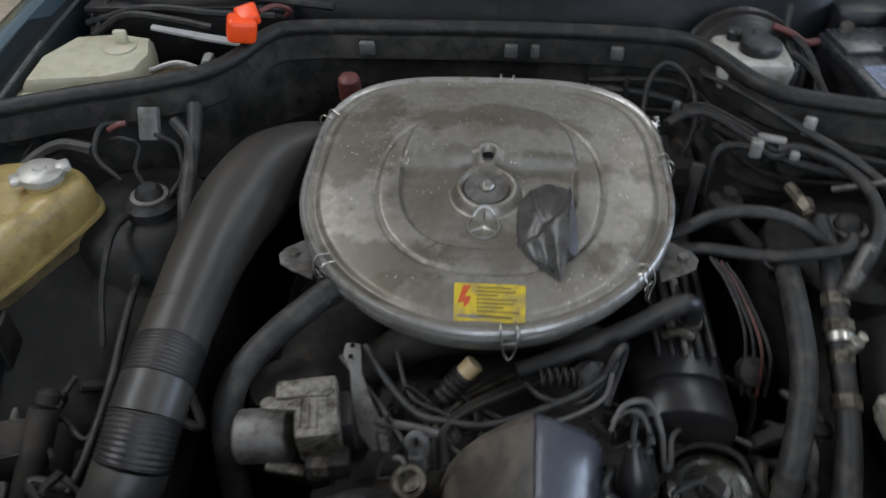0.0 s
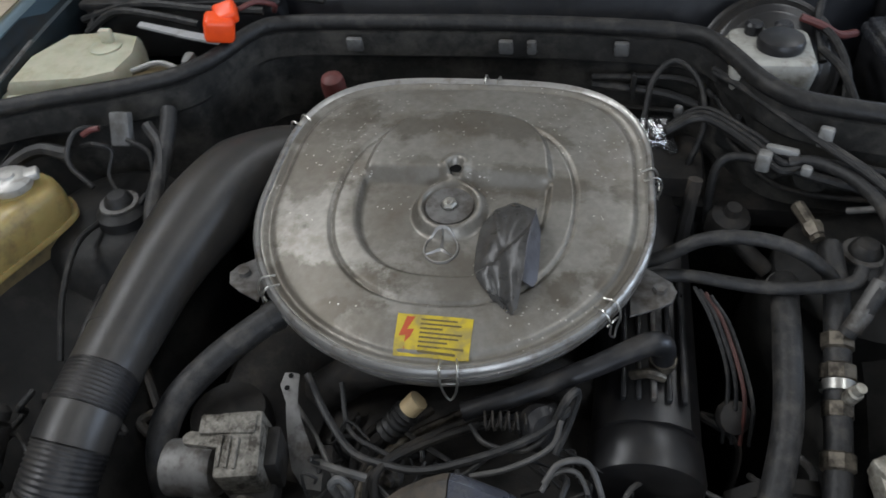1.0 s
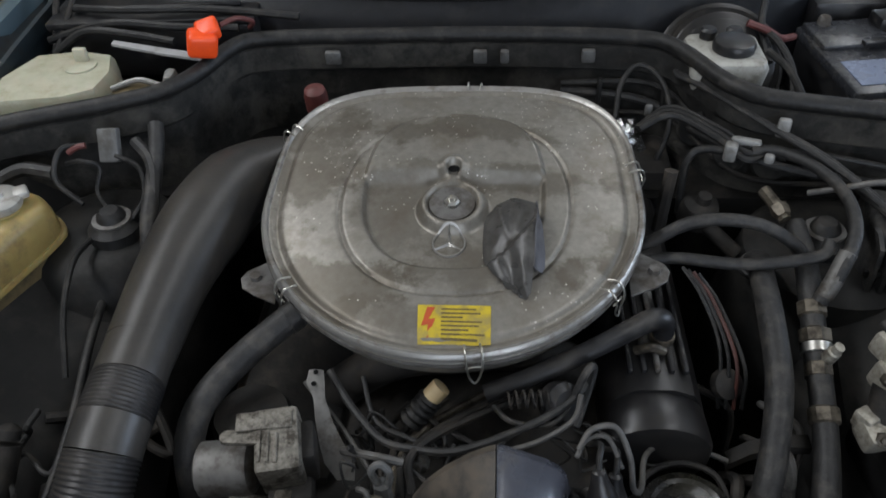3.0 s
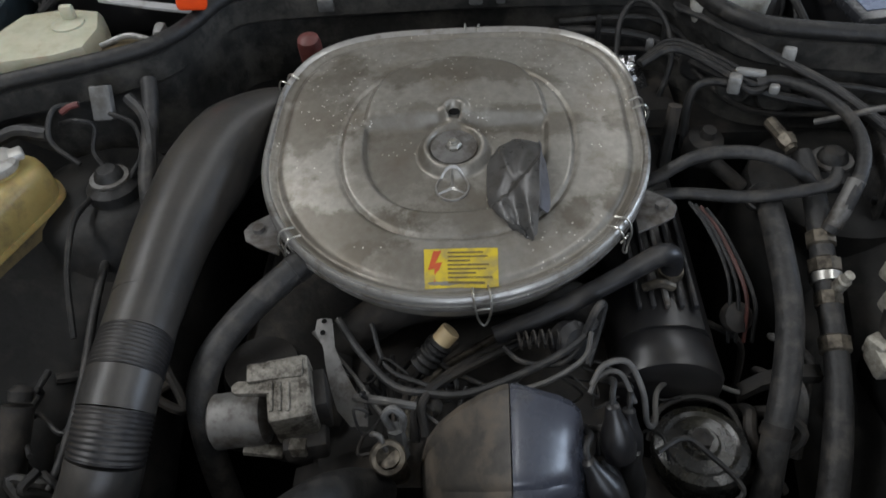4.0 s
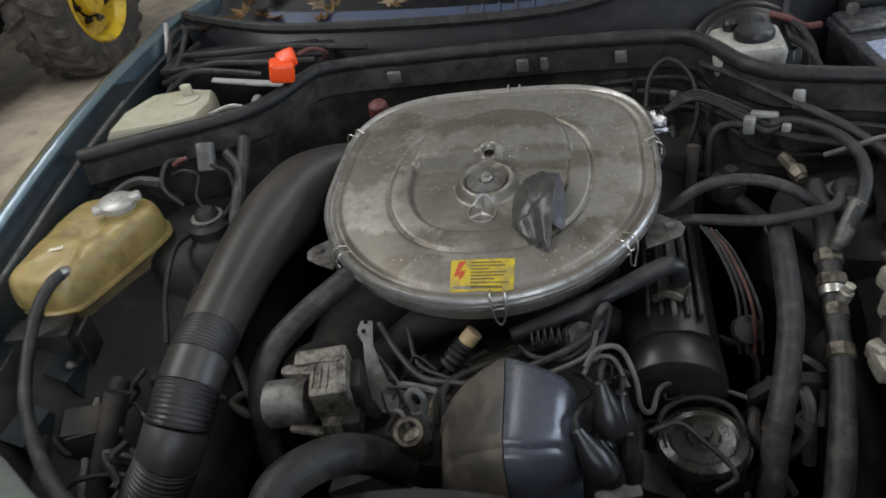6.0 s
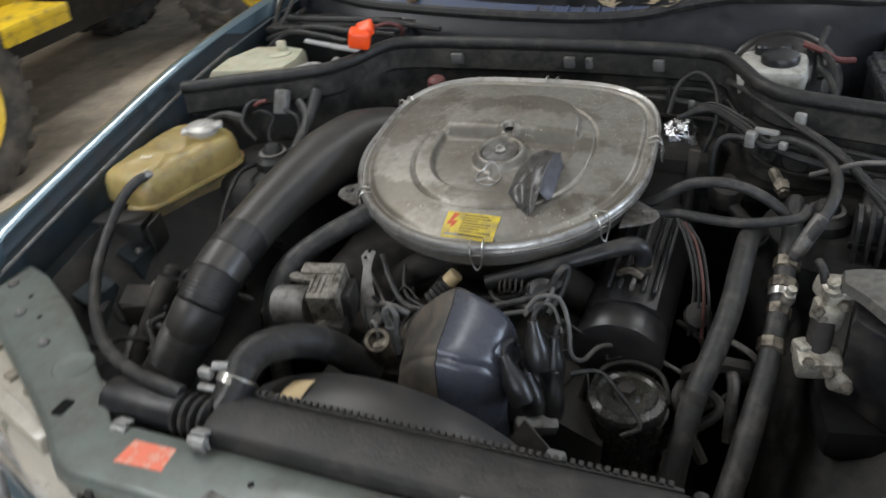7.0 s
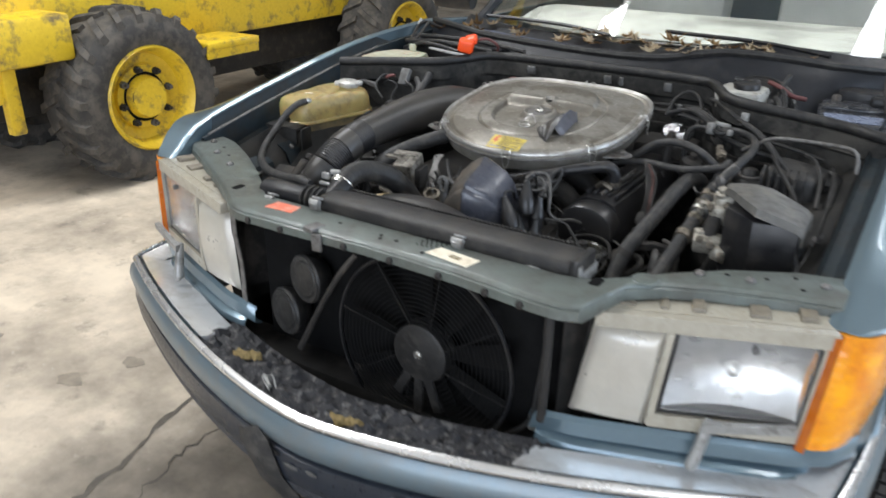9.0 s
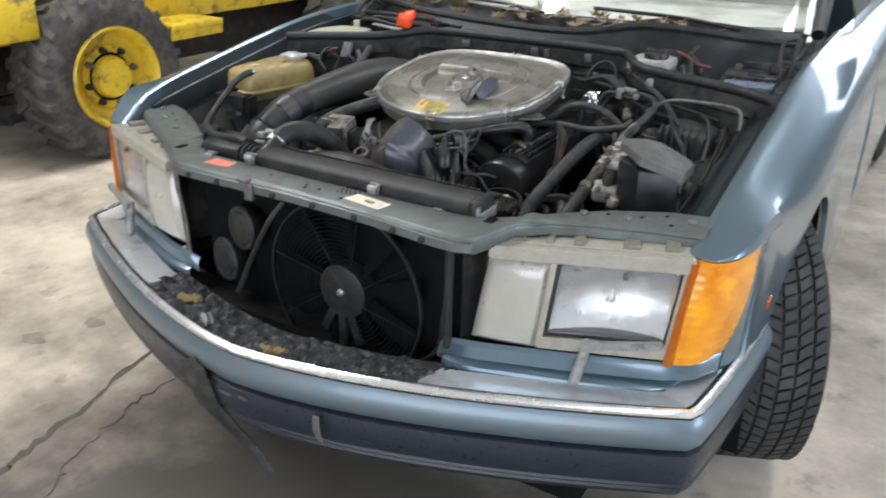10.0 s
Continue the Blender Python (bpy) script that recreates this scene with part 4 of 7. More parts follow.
    part("lens", prism(rounded(lens0, lv0, lens1, lv1, 0.004), -0.002, 0.003, 0.001, where=lay), LENSGLASS, lamp, "fluted clear glass lens").visible_shadow = False
    part("adjuster", lathe([(0.006, -0.004), (0.006, 0.006), (0.004, 0.008), (0, 0.008)], lay(0.255, lv1 - 0.012, 0.003), N, 12), GREYPL, lamp)
    for a, b, c in ((0.03, 0.06, 0.004), (0.10, 0.112, 0.006), (0.15, 0.17, 0.007), (0.24, 0.27, 0.006), (0.315, 0.34, 0.009)):
        part("housing_tab", prism(rounded(a, H - 0.004, b, H + c, 0.002), -0.07, -0.030, 0.002, where=lay), TABPL, lamp, "browned housing tab")
    # Dark plate added to hide the shell's pale inner side.
    part("dark_cover_plate", prism(rounded(-0.008, 0.002, -0.002, H - 0.002, 0.002), -0.110, -0.022, 0.001, where=lay), WELL, lamp, "dark plate added over the pale shell side")
    # turn signal round the corner
    plan = [V(s * x, y, 0) for x, y in ((0.788, 0.380), (0.812, 0.384), (0.833, 0.397), (0.849, 0.419), (0.860, 0.45), (0.868, 0.485), (0.874, 0.525))]
    low = [V(s * x, y, 0) for x, y in ((0.772, 0.358), (0.792, 0.362), (0.811, 0.374), (0.825, 0.392), (0.835, 0.414), (0.842, 0.438), (0.848, 0.457))]
    rows = []
    for f in [i / 40 for i in range(41)]:
        z = 0.578 + (0.782 - 0.578) * f
        bow = 0.008 * math.sin(math.pi * min(f * 1.1, 1)) + 0.0005 * math.cos(f * 75)
        front = [low[k].lerp(plan[k], f ** 0.8) + (V(s * 0.45 * (k / 6), -1 + 0.8 * k / 6, 0)).normalized() * bow + V(0, 0, z) for k in range(7)]
        rows.append(front + [p + V(-s * 0.025, 0.03, 0) for p in front[::-1]])
    sig = part("turn_signal", loft(rows), AMBER, car, "amber wraparound turn signal lens")
    part("lens_border", loft([[low[0].lerp(plan[0], f**0.8) + V(0, 0, 0.578 + 0.204 * f) + V(s * du, dy, 0) for du, dy in ((-0.006, 0.010), (-0.005, -0.010), (0.009, -0.0135), (0.012, 0.004))] for f in (0, 0.25, 0.5, 0.75, 1.0)]), AMBERD, sig, "deep orange lens border")
    # coloured panel under the lamp
    part("under_lamp_panel", sheet([[V(s * x, y - 0.004, z), V(s * x, y - 0.012, z - 0.008), V(s * x, y - 0.014, z - 0.035), V(s * x, y + 0.004, z - 0.044)] for x, y, z in ((0.345, 0.250, 0.553), (0.362, 0.242, 0.564), (0.44, 0.252, 0.570), (0.60, 0.304, 0.573), (0.77, 0.364, 0.578), (0.82, 0.394, 0.580), (0.85, 0.45, 0.582))], 0.004), PAINT, car, "metallic blue panel under the headlamp")
    part("filler_panel", sheet([[V(s * x, y + 0.02, 0.534), V(s * x, y - 0.004, 0.531), V(s * x, y - 0.018, 0.523), V(s * x, y - 0.022, 0.511)] for x, y in ((0.365, 0.243), (0.38, 0.238), (0.44, 0.245), (0.6, 0.298), (0.75, 0.352), (0.79, 0.385), (0.80, 0.44))], 0.004), PAINT, car, "metallic blue filler panel")
    # lamp wiper: a stalk and a blade
    arm = [V(s * x, y, z) for x, y, z in ((0.642, 0.292, 0.622), (0.641, 0.284, 0.606), (0.637, 0.274, 0.575), (0.631, 0.264, 0.543), (0.630, 0.264, 0.536))]
    wiper = part("lamp_wiper", tube(arm, [0.006, 0.0105, 0.011, 0.012, 0.006], 10, 5, squash=0.8), BRUSHED, car, "grey lamp wiper")
    b0, b1 = V(s * 0.636, 0.276, 0.613), V(s * 0.768, 0.322, 0.631)
    part("blade", loft([[b0.lerp(b1, f) + V(0, -0.010 * math.cos(a), 0.0105 * k * math.sin(a)) for a in (math.pi / 4 + i * math.pi / 2 for i in range(4))] for f, k in ((0, 1.2), (0.17, 1.2), (0.18, 0.9), (0.96, 0.9), (1.0, 0.8))]), BRUSHED, wiper)

# ---- front panel of the bay ----
front_edge = [(-0.785, 0.475), (-0.72, 0.442), (-0.62, 0.385), (-0.52, 0.328), (-0.425, 0.270), (-0.395, 0.245), (-0.365, 0.224), (-0.33, 0.213), (-0.20, 0.214), (0.0, 0.220), (0.20, 0.213), (0.36, 0.196), (0.41, 0.195), (0.44, 0.208), (0.452, 0.25), (0.47, 0.318), (0.52, 0.362), (0.60, 0.398), (0.70, 0.428), (0.785, 0.447)]
back_edge = [(0.785, 0.555), (0.70, 0.535), (0.60, 0.482), (0.52, 0.415), (0.47, 0.362), (0.41, 0.312), (0.36, 0.300), (0.0, 0.300), (-0.345, 0.302), (-0.39, 0.345), (-0.43, 0.372), (-0.50, 0.425), (-0.60, 0.492), (-0.70, 0.548), (-0.785, 0.575)]
xs = sorted({round(x, 3) for x, _ in front_edge + back_edge})
slam_ribs = []
for x in xs:
    f, b = lerp(front_edge, x), lerp(sorted(back_edge), x)
    slam_ribs.append([V(x, f + 0.001, 0.792), V(x, f - 0.003, 0.799), V(x, f + 0.001, 0.804), V(x, f + 0.008, 0.806), V(x, (f + b) / 2, 0.8065), V(x, b - 0.008, 0.806), V(x, b - 0.001, 0.803), V(x, b, 0.792)])
slam = part("front_panel", loft(slam_ribs), BAYPAINT, car, "dusty grey-green front cross panel")


def lip():
    edge = front_edge
    return sheet([[V(x, y + 0.004, 0.802), V(x, y - 0.006, 0.795), V(x, y - 0.008, 0.780), V(x, y + 0.006, 0.772)] for x, y in edge], 0.003)


part("folded_lip", lip(), BAYPAINT, slam, "grey-green folded front lip")
for s in (-1, 1):
    px, py = (0.489, 0.356) if s > 0 else (-0.476, 0.372)
    part("pressed_dish", lathe([(0.024 if s > 0 else 0.031, 0.0), (0.021 if s > 0 else 0.028, 0.0022), (0.014, 0.0014), (0.010, 0.0008), (0.007, 0.0012), (0, 0.0012)], (px, py, 0.8058), seg=32), BAYPAINT, slam, "pressed round dish")
    part("slot", prism(rounded(s * 0.425 - 0.010, 0.285, s * 0.425 + 0.010, 0.315, 0.005), 0.8055, 0.8068, 0), SHADOWGAP, slam)
# Flat black discs; the dark of each hole is only colour.
for hx, hy in ((-0.10, 0.262), (0.005, 0.258), (0.012, 0.245), (0.045, 0.252), (0.115, 0.235), (0.60, 0.45), (0.66, 0.47), (0.72, 0.46), (0.70, 0.50), (-0.62, 0.45), (-0.68, 0.49)):
    part("hole", prism(circle(hx, hy, 0.0045, 10), 0.8055, 0.8067, 0), SHADOWGAP, slam)
for bx in (-0.30, -0.21, -0.05, 0.06, 0.17, 0.27, 0.34):
    by = lerp(front_edge, bx)
    part("lip_bolt", lathe([(0.0075, 0), (0.0075, 0.004), (0.004, 0.006), (0, 0.007)], (bx, by - 0.007, 0.786), (0, -1, 0.15), 6), GRIME, slam)
for bx, by in ((0.56, 0.425), (0.64, 0.445), (0.75, 0.49), (-0.56, 0.40), (-0.66, 0.45), (-0.74, 0.51)):
    part("panel_bolt", lathe([(0.009, 0), (0.009, 0.004), (0.005, 0.008), (0, 0.009)], (bx, by, 0.806), (0, 0, 1), 6), DULL, slam)
random.seed(4)
part("drain_holes", merge(*[prism(circle(0.085 + 0.011 * i + 0.004 * (j % 2), 0.262 + 0.009 * j, 0.0028, 6), 0.8055, 0.8067, 0) for i in range(5) for j in range(5)]), SHADOWGAP, slam, "cluster of punched holes")
part("notch_bracket", merge(box((-0.132, 0.222, 0.803), (0.030, 0.038, 0.010), (0, 0, -12), 0.004), box((-0.112, 0.205, 0.782), (0.022, 0.010, 0.036), (0, 0, 8), 0.003)), DULL, slam, "dull latch bracket")
part("red_sticker", prism([(-0.288, 0.243), (-0.218, 0.247), (-0.222, 0.282), (-0.285, 0.280)], 0.8062, 0.8072, 0), REDSTK, slam, "faded red sticker")
tag = part("paper_label", prism([(0.120, 0.238), (0.214, 0.226), (0.222, 0.262), (0.131, 0.273)], 0.8062, 0.8072, 0), WHITESTK, slam, "cream paper label with a small printed block")
part("print", merge(*[box((0.168 + 0.006 * k, 0.2502 - 0.0008 * k, 0.8075), (0.0035, 0.012, 0.0006), (0, 0, -7), 0) for k in range(4)]), INK, tag)
part("lamp_bracket", sheet([[V(-0.395, 0.245, 0.77), V(-0.375, 0.24, 0.765)], [V(-0.385, 0.235, 0.73), V(-0.365, 0.23, 0.73)], [V(-0.375, 0.24, 0.66), V(-0.36, 0.235, 0.66)], [V(-0.385, 0.245, 0.56), V(-0.365, 0.24, 0.56)]], 0.003), DULL, car, "bent grey lamp bracket")
for s in (-1, 1):
    part("grille_side_panel", sheet([[V(s * 0.40, 0.245, 0.785), V(s * 0.425, 0.30, 0.78), V(s * 0.41, 0.40, 0.77)], [V(s * 0.392, 0.25, 0.53), V(s * 0.42, 0.30, 0.53), V(s * 0.41, 0.40, 0.53)]], 0.004), WELL, car)
part("lower_crossmember", box((0, 0.27, 0.40), (1.1, 0.10, 0.14), bevel=0.015), WELL, car)
part("support_upright", tube([V(0.375, 0.235, 0.775), V(0.378, 0.225, 0.66), V(0.37, 0.235, 0.545)], 0.009, 8), GRIME, car)
part("bracket_tip", box((0.352, 0.246, 0.527), (0.02, 0.012, 0.035), (0, 0, 10), 0.003), STEEL, car)

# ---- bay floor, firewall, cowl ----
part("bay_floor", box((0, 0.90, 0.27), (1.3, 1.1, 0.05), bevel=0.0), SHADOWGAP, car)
seal_half = [(-0.766, 1.062), (-0.735, 1.07), (-0.70, 1.085), (-0.62, 1.11), (-0.53, 1.135), (-0.46, 1.17), (-0.42, 1.232), (-0.395, 1.295), (-0.35, 1.325), (-0.20, 1.333), (0.03, 1.335), (0.21, 1.325), (0.30, 1.305), (0.34, 1.245), (0.375, 1.18), (0.42, 1.142), (0.51, 1.125), (0.62, 1.11), (0.69, 1.09), (0.73, 1.07), (0.766, 1.062)]
SEAL_Z = [(-0.8, 0.925), (-0.4, 0.945), (0.35, 0.945), (0.8, 0.918)]
seal_line = [p for p, _ in spline([V(x, y, lerp(SEAL_Z, x)) for x, y in seal_half], 5)]
part("firewall", sheet([[p + V(0, 0.004, -0.005), p + V(0, -0.010, -0.012), p + V(0, -0.014, -0.05), p + V(0, -0.002, -0.058), p + V(0, 0.0, -0.25), p + V(0, 0.0, -0.65)] for p in seal_line], 0.004), FELT, car, "dusty dark firewall panel")
seal = part("bay_seal", merge(tube([p + V(0, 0, 0.002) for p in seal_line[::3]], 0.013, 10, 4), tube([p + V(0, 0.020, -0.004) for p in seal_line[::3]], 0.009, 8, 4)), RUBBER, car, "black rubber bay seal")
for cx, cw in ((-0.232, 0.026), (0.012, 0.022), (0.052, 0.014), (0.188, 0.022)):
    part("clip", box((cx, 1.309, 0.920), (cw, 0.010, 0.024), (8, 0, 0), 0.003), GREYPL, car, "grey plastic clip")
part("cowl_floor", box((0, 1.45, 0.76), (1.5, 0.66, 0.03), bevel=0), WELL, car)
cow = [V(x, y, z) for x, y, z in ((-0.78, 1.60, 0.985), (-0.62, 1.50, 0.985), (-0.45, 1.455, 0.975), (-0.11, 1.44, 0.962), (0.10, 1.44, 0.965), (0.22, 1.46, 0.985), (0.31, 1.47, 0.995), (0.45, 1.49, 0.99), (0.58, 1.53, 0.975), (0.70, 1.62, 0.96))]
cowl_line = [p for p, _ in spline(cow, 5)]
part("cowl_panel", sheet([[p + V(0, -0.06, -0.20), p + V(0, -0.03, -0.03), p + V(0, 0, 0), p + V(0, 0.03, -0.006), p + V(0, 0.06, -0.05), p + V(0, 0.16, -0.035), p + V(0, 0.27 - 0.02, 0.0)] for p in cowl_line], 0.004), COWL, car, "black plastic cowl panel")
part("cowl_seal", tube([p + V(0, 0.005, 0.006) for p in cowl_line[::3]], 0.012, 8, 4), RUBBER, car)
vent = part("cowl_vent", sheet([[V(x, 1.500 + 0.07 * (abs(x) / 0.6) ** 2, 0.938 + 0.03 * abs(x)), V(x, 1.552 + 0.07 * (abs(x) / 0.6) ** 2, 0.955 + 0.03 * abs(x)), V(x, 1.562 + 0.07 * (abs(x) / 0.6) ** 2, 0.935 + 0.03 * abs(x))] for x in [-0.58 + 0.07 * i for i in range(11)]], 0.004), VENT, car, "blue-black cowl vent")
for i in range(9):
    part("slat", box((-0.12 + 0.035 * i, 1.528, 0.950), (0.005, 0.05, 0.010), (18, 0, 0), 0.002), VENT, vent)
part("air_grille_bar", tube([V(-0.10, 1.375, 0.905), V(0.02, 1.372, 0.905), V(0.10, 1.365, 0.903)], 0.012, 8), HOSE, car)
part("heater_cover", box((-0.02, 1.40, 0.86), (0.6, 0.10, 0.10), bevel=0.02), WELL, car)
for s in (-1, 1):
    part("bonnet_hinge", merge(tube([V(s * 0.74, 1.36, 0.90), V(s * 0.735, 1.45, 1.0), V(s * 0.72, 1.56, 0.97)], 0.006, 8), tube([V(s * 0.735, 1.30, 0.88), V(s * 0.70, 1.42, 0.99), V(s * 0.735, 1.50, 1.00)], 0.005, 8), tube([V(s * 0.76, 1.40, 0.93), V(s * 0.71, 1.50, 0.96)], 0.007, 8)), GRIME, car, "dark bonnet hinge linkage")
    if s < 0:
        part("hinge_rod", tube([V(-0.79, 1.44, 0.89), V(-0.778, 1.475, 0.955), V(-0.79, 1.53, 1.00)], 0.006, 10, 5), BRUSHED, car, "dull grey bonnet hinge rod")
    part("wiper_arm", tube([V(s * 0.33 + 0.2, 1.66, 0.985), V(s * 0.33, 1.70, 1.0), V(s * 0.33 - 0.3, 1.72, 1.005)], 0.007, 6), BLACK, car)


def leaf(at, size, turn, curl, pale):
    random.seed(int(turn * 7) + 3)
    ring = []
    for k in range(18):
        a = 2 * math.pi * k / 18
        lobe = 1.0 if k % 3 == 0 else (0.5 if k % 3 == 1 else 0.62)
        r = size * lobe * (1.2 if k == 0 else random.uniform(0.8, 1.05))
        x, y = r * math.cos(a), 0.75 * r * math.sin(a)
        ring.append(V(x, y, curl * (x * x + 1.5 * y * y) / size + random.uniform(-0.2, 0.2) * size * 0.3))
    m = pose(*at, random.uniform(-25, 25), random.uniform(-25, 25), turn)
    bm = bmesh.new()
    c = bm.verts.new(m @ V(0, 0, 0))
    vs = [bm.verts.new(m @ p) for p in ring]
    for i in range(18):
        bm.faces.new((c, vs[i], vs[(i + 1) % 18]))
    bmesh.ops.solidify(bm, geom=bm.faces[:], thickness=0.0006)
    return alone("dry_leaf", bm, LEAFP if pale else LEAF, "pale curled dry leaf lying on the cowl" if pale else "brown dry oak leaf lying on the cowl", "leaf", "leaves on the cowl", smooth=0)


random.seed(21)
spots = [(random.uniform(-0.30, 0.36), random.uniform(1.585, 1.70)) for _ in range(46)] + [(random.uniform(-0.66, -0.40), random.uniform(1.56, 1.7)) for _ in range(12)]
state = [(x, y, random.uniform(0.018, 0.042), random.uniform(0, 360), random.uniform(0.1, 0.7), random.random() < 0.3, random.uniform(0, 0.02)) for x, y in spots]
for x, y, sz, tn, cu, pale, dz in state:
    leaf((x, y, 0.958 + dz + 0.2 * max(0, y - 1.6)), sz, tn, cu, pale)

random.seed(63)
for k in range(9):
    p = random.choice(cowl_line[24:-8])
    leaf((p.x, p.y + random.uniform(0.02, 0.05), p.z + 0.010), random.uniform(0.016, 0.034), random.uniform(0, 360), random.uniform(0.2, 0.7), random.random() < 0.55)

for k, (x, y) in enumerate(((0.152, 1.475), (0.19, 1.455), (0.215, 1.485), (0.305, 1.50), (0.335, 1.488), (0.05, 1.50), (-0.735, 1.53), (-0.70, 1.545))):
    leaf((x, y, 0.992 if x > 0.1 else 0.978), 0.026 + 0.004 * (k % 3), 50 * k + 10, 0.35, x > 0)


# ---- air cleaner ----
CX, CY = -0.019, 0.958


def lid_radius(a, hw=0.2484, hl=0.2374):
    """The lid's outline: round towards the front, square-shouldered at the back."""
    c, s = abs(math.cos(a)), math.sin(a)
    n = 2.0 if s < 0 else 2.0 + 1.5 * min(s * 2.5, 1)
    return ((c / hw) ** n + (abs(s) / hl) ** n) ** (-1 / n)


def rim_z(y):
    return 0.849 + 0.147 * (y - 0.69)


def lid_height(x, y, f):
    """Height over the rim's plane at a place of the lid; f runs from 0 at the middle to 1 at the rim."""
    z = 0.017 * (1 - f**2.6)
    u, v = x + 0.014, y - 0.955
    g = (abs(u) / 0.153) ** 2.3 + (abs(v) / 0.156) ** 2.3
    z -= 0.0042 * math.exp(-((g - 1.0) / 0.035) ** 2)
    d = (abs(u + 0.002) / 0.121) ** 2.6 + (abs(y - 0.978) / 0.140) ** 2.6
    inside = 1 - step(0.88, 1.07, d)
    front = 1 - step(0.983, 0.999, y)
    z -= 0.0130 * inside * front
    z += 0.0105 * inside * (1 - front)
    r = math.hypot(x + 0.017, y - 0.944)
    z += 0.0145 * (1 - step(0.038, 0.050, r))
    z -= 0.0075 * (1 - step(0.031, 0.036, r))
    h = math.hypot(x + 0.017, y - 1.000)
    z += 0.004 * (1 - step(0.013, 0.023, h))
    z -= 0.012 * (1 - step(0.007, 0.0115, h))
    z -= 0.005 * math.exp(-((f - 0.945) / 0.020) ** 2)
    return z


def lid_mesh():
    bm = bmesh.new()
    seg, rings = 200, 120
    rows = []
    for i in range(1, rings + 1):
        f = i / rings
        row = []
        for k in range(seg):
            a = 2 * math.pi * k / seg
            r = lid_radius(a) * f
            x, y = CX + r * math.cos(a), CY + r * math.sin(a)
            row.append(bm.verts.new((x, y, rim_z(y) + lid_height(x, y, f))))
        rows.append(row)
    mid = bm.verts.new((CX, CY, rim_z(CY) + lid_height(CX, CY, 0)))
    for k in range(seg):
        bm.faces.new((mid, rows[0][k], rows[0][(k + 1) % seg]))
    for a, b in zip(rows, rows[1:]):
        for k in range(seg):
            bm.faces.new((a[k], b[k], b[(k + 1) % seg], a[(k + 1) % seg]))
    return bm


def on_lid(x, y, up=0.0):
    a = math.atan2(y - CY, x - CX)
    f = math.hypot(x - CX, y - CY) / lid_radius(a)
    return V(x, y, rim_z(y) + lid_height(x, y, f) + up)


def around(profile, seg=120):
    """A band round the lid's outline: profile of (outwards, up)."""
    rings = []
    for o, h in profile:
        ring = []
        for k in range(seg):
            a = 2 * math.pi * k / seg
            r = lid_radius(a) + o
            y = CY + r * math.sin(a)
            ring.append(V(CX + r * math.cos(a), y, rim_z(y) + h))
        rings.append(ring)
    return rings


cleaner = thing("air_cleaner", (CX, CY, 0.80), "round-cornered grey metal air cleaner with a stained lid", "air cleaner")
lid = part("lid", lid_mesh(), LID, cleaner, "grey pressed lid with brown oil stains", smooth=60)
part("rim", loft(around([(-0.004, 0.0), (-0.001, 0.004), (0.003, 0.005), (0.006, 0.002), (0.0065, -0.003), (0.003, -0.006), (-0.004, -0.006)]) , cap=False), RIMM, lid, "dull rolled rim")
part("bowl", loft(around([(0.002, -0.006), (0.004, -0.010), (-0.004, -0.014), (-0.009, -0.042), (-0.022, -0.052), (-0.10, -0.058)]), cap=True), LID, cleaner, "dusty grey lower bowl")
part("lower_flange", loft(around([(0.000, -0.010), (0.0055, -0.011), (0.006, -0.014), (0.0, -0.016)]), cap=False), DULL, cleaner)
nutz = on_lid(-0.017, 0.944)
part("washer", lathe([(0.031, 0.001), (0.030, 0.0035), (0.026, 0.004), (0.011, 0.0045), (0.010, 0.003)], nutz, (0, -0.147, 1), 32), DULL, lid)
part("nut", lathe([(0.0105, 0.002), (0.0105, 0.008), (0.008, 0.010), (0.0045, 0.010), (0.0045, 0.015), (0, 0.0155)], nutz, (0, -0.147, 1), 6), STEEL, lid, "hexagon nut")
holez = on_lid(-0.017, 1.0)
part("hole", lathe([(0.0075, 0.0), (0.0075, 0.001), (0, 0.001)], holez + V(0, 0, 0.0015), (0, 0, 1), 14), SHADOWGAP, lid)
emblem = part("emblem", loft([[on_lid(-0.019 + r * math.cos(a), 0.884 + r * math.sin(a), h) for a in (2 * math.pi * k / 36 for k in range(37))] for r, h in ((0.0222, 0.0004), (0.0214, 0.0026), (0.0200, 0.0026), (0.0192, 0.0004))], closed=False), RIMM, lid, "round pressed emblem")
for k in range(3):
    a = math.pi / 2 + 2 * math.pi * k / 3
    part("emblem_bar", loft([[on_lid(-0.019 + r * math.cos(a) + w * math.cos(b) , 0.884 + r * math.sin(a) + w * math.sin(b), h) for w, b, h in ((q, a + math.pi / 2, 0.0003), (0, a, 0.0026), (q, a - math.pi / 2, 0.0003))] for r, q in ((0.0, 0.0032), (0.010, 0.0018), (0.0198, 0.0006))], closed=False), RIMM, emblem)
# warning label
lab = [on_lid(x, y, 0.0012) for x, y in ((-0.049, 0.736), (0.036, 0.736), (0.036, 0.783), (-0.051, 0.783))]


def on_label(u, v, up):
    a = lab[0].lerp(lab[1], u)
    b = lab[3].lerp(lab[2], u)
    p = a.lerp(b, v)
    return on_lid(p.x, p.y, 0.0012) + V(0, -0.1, 1) * up


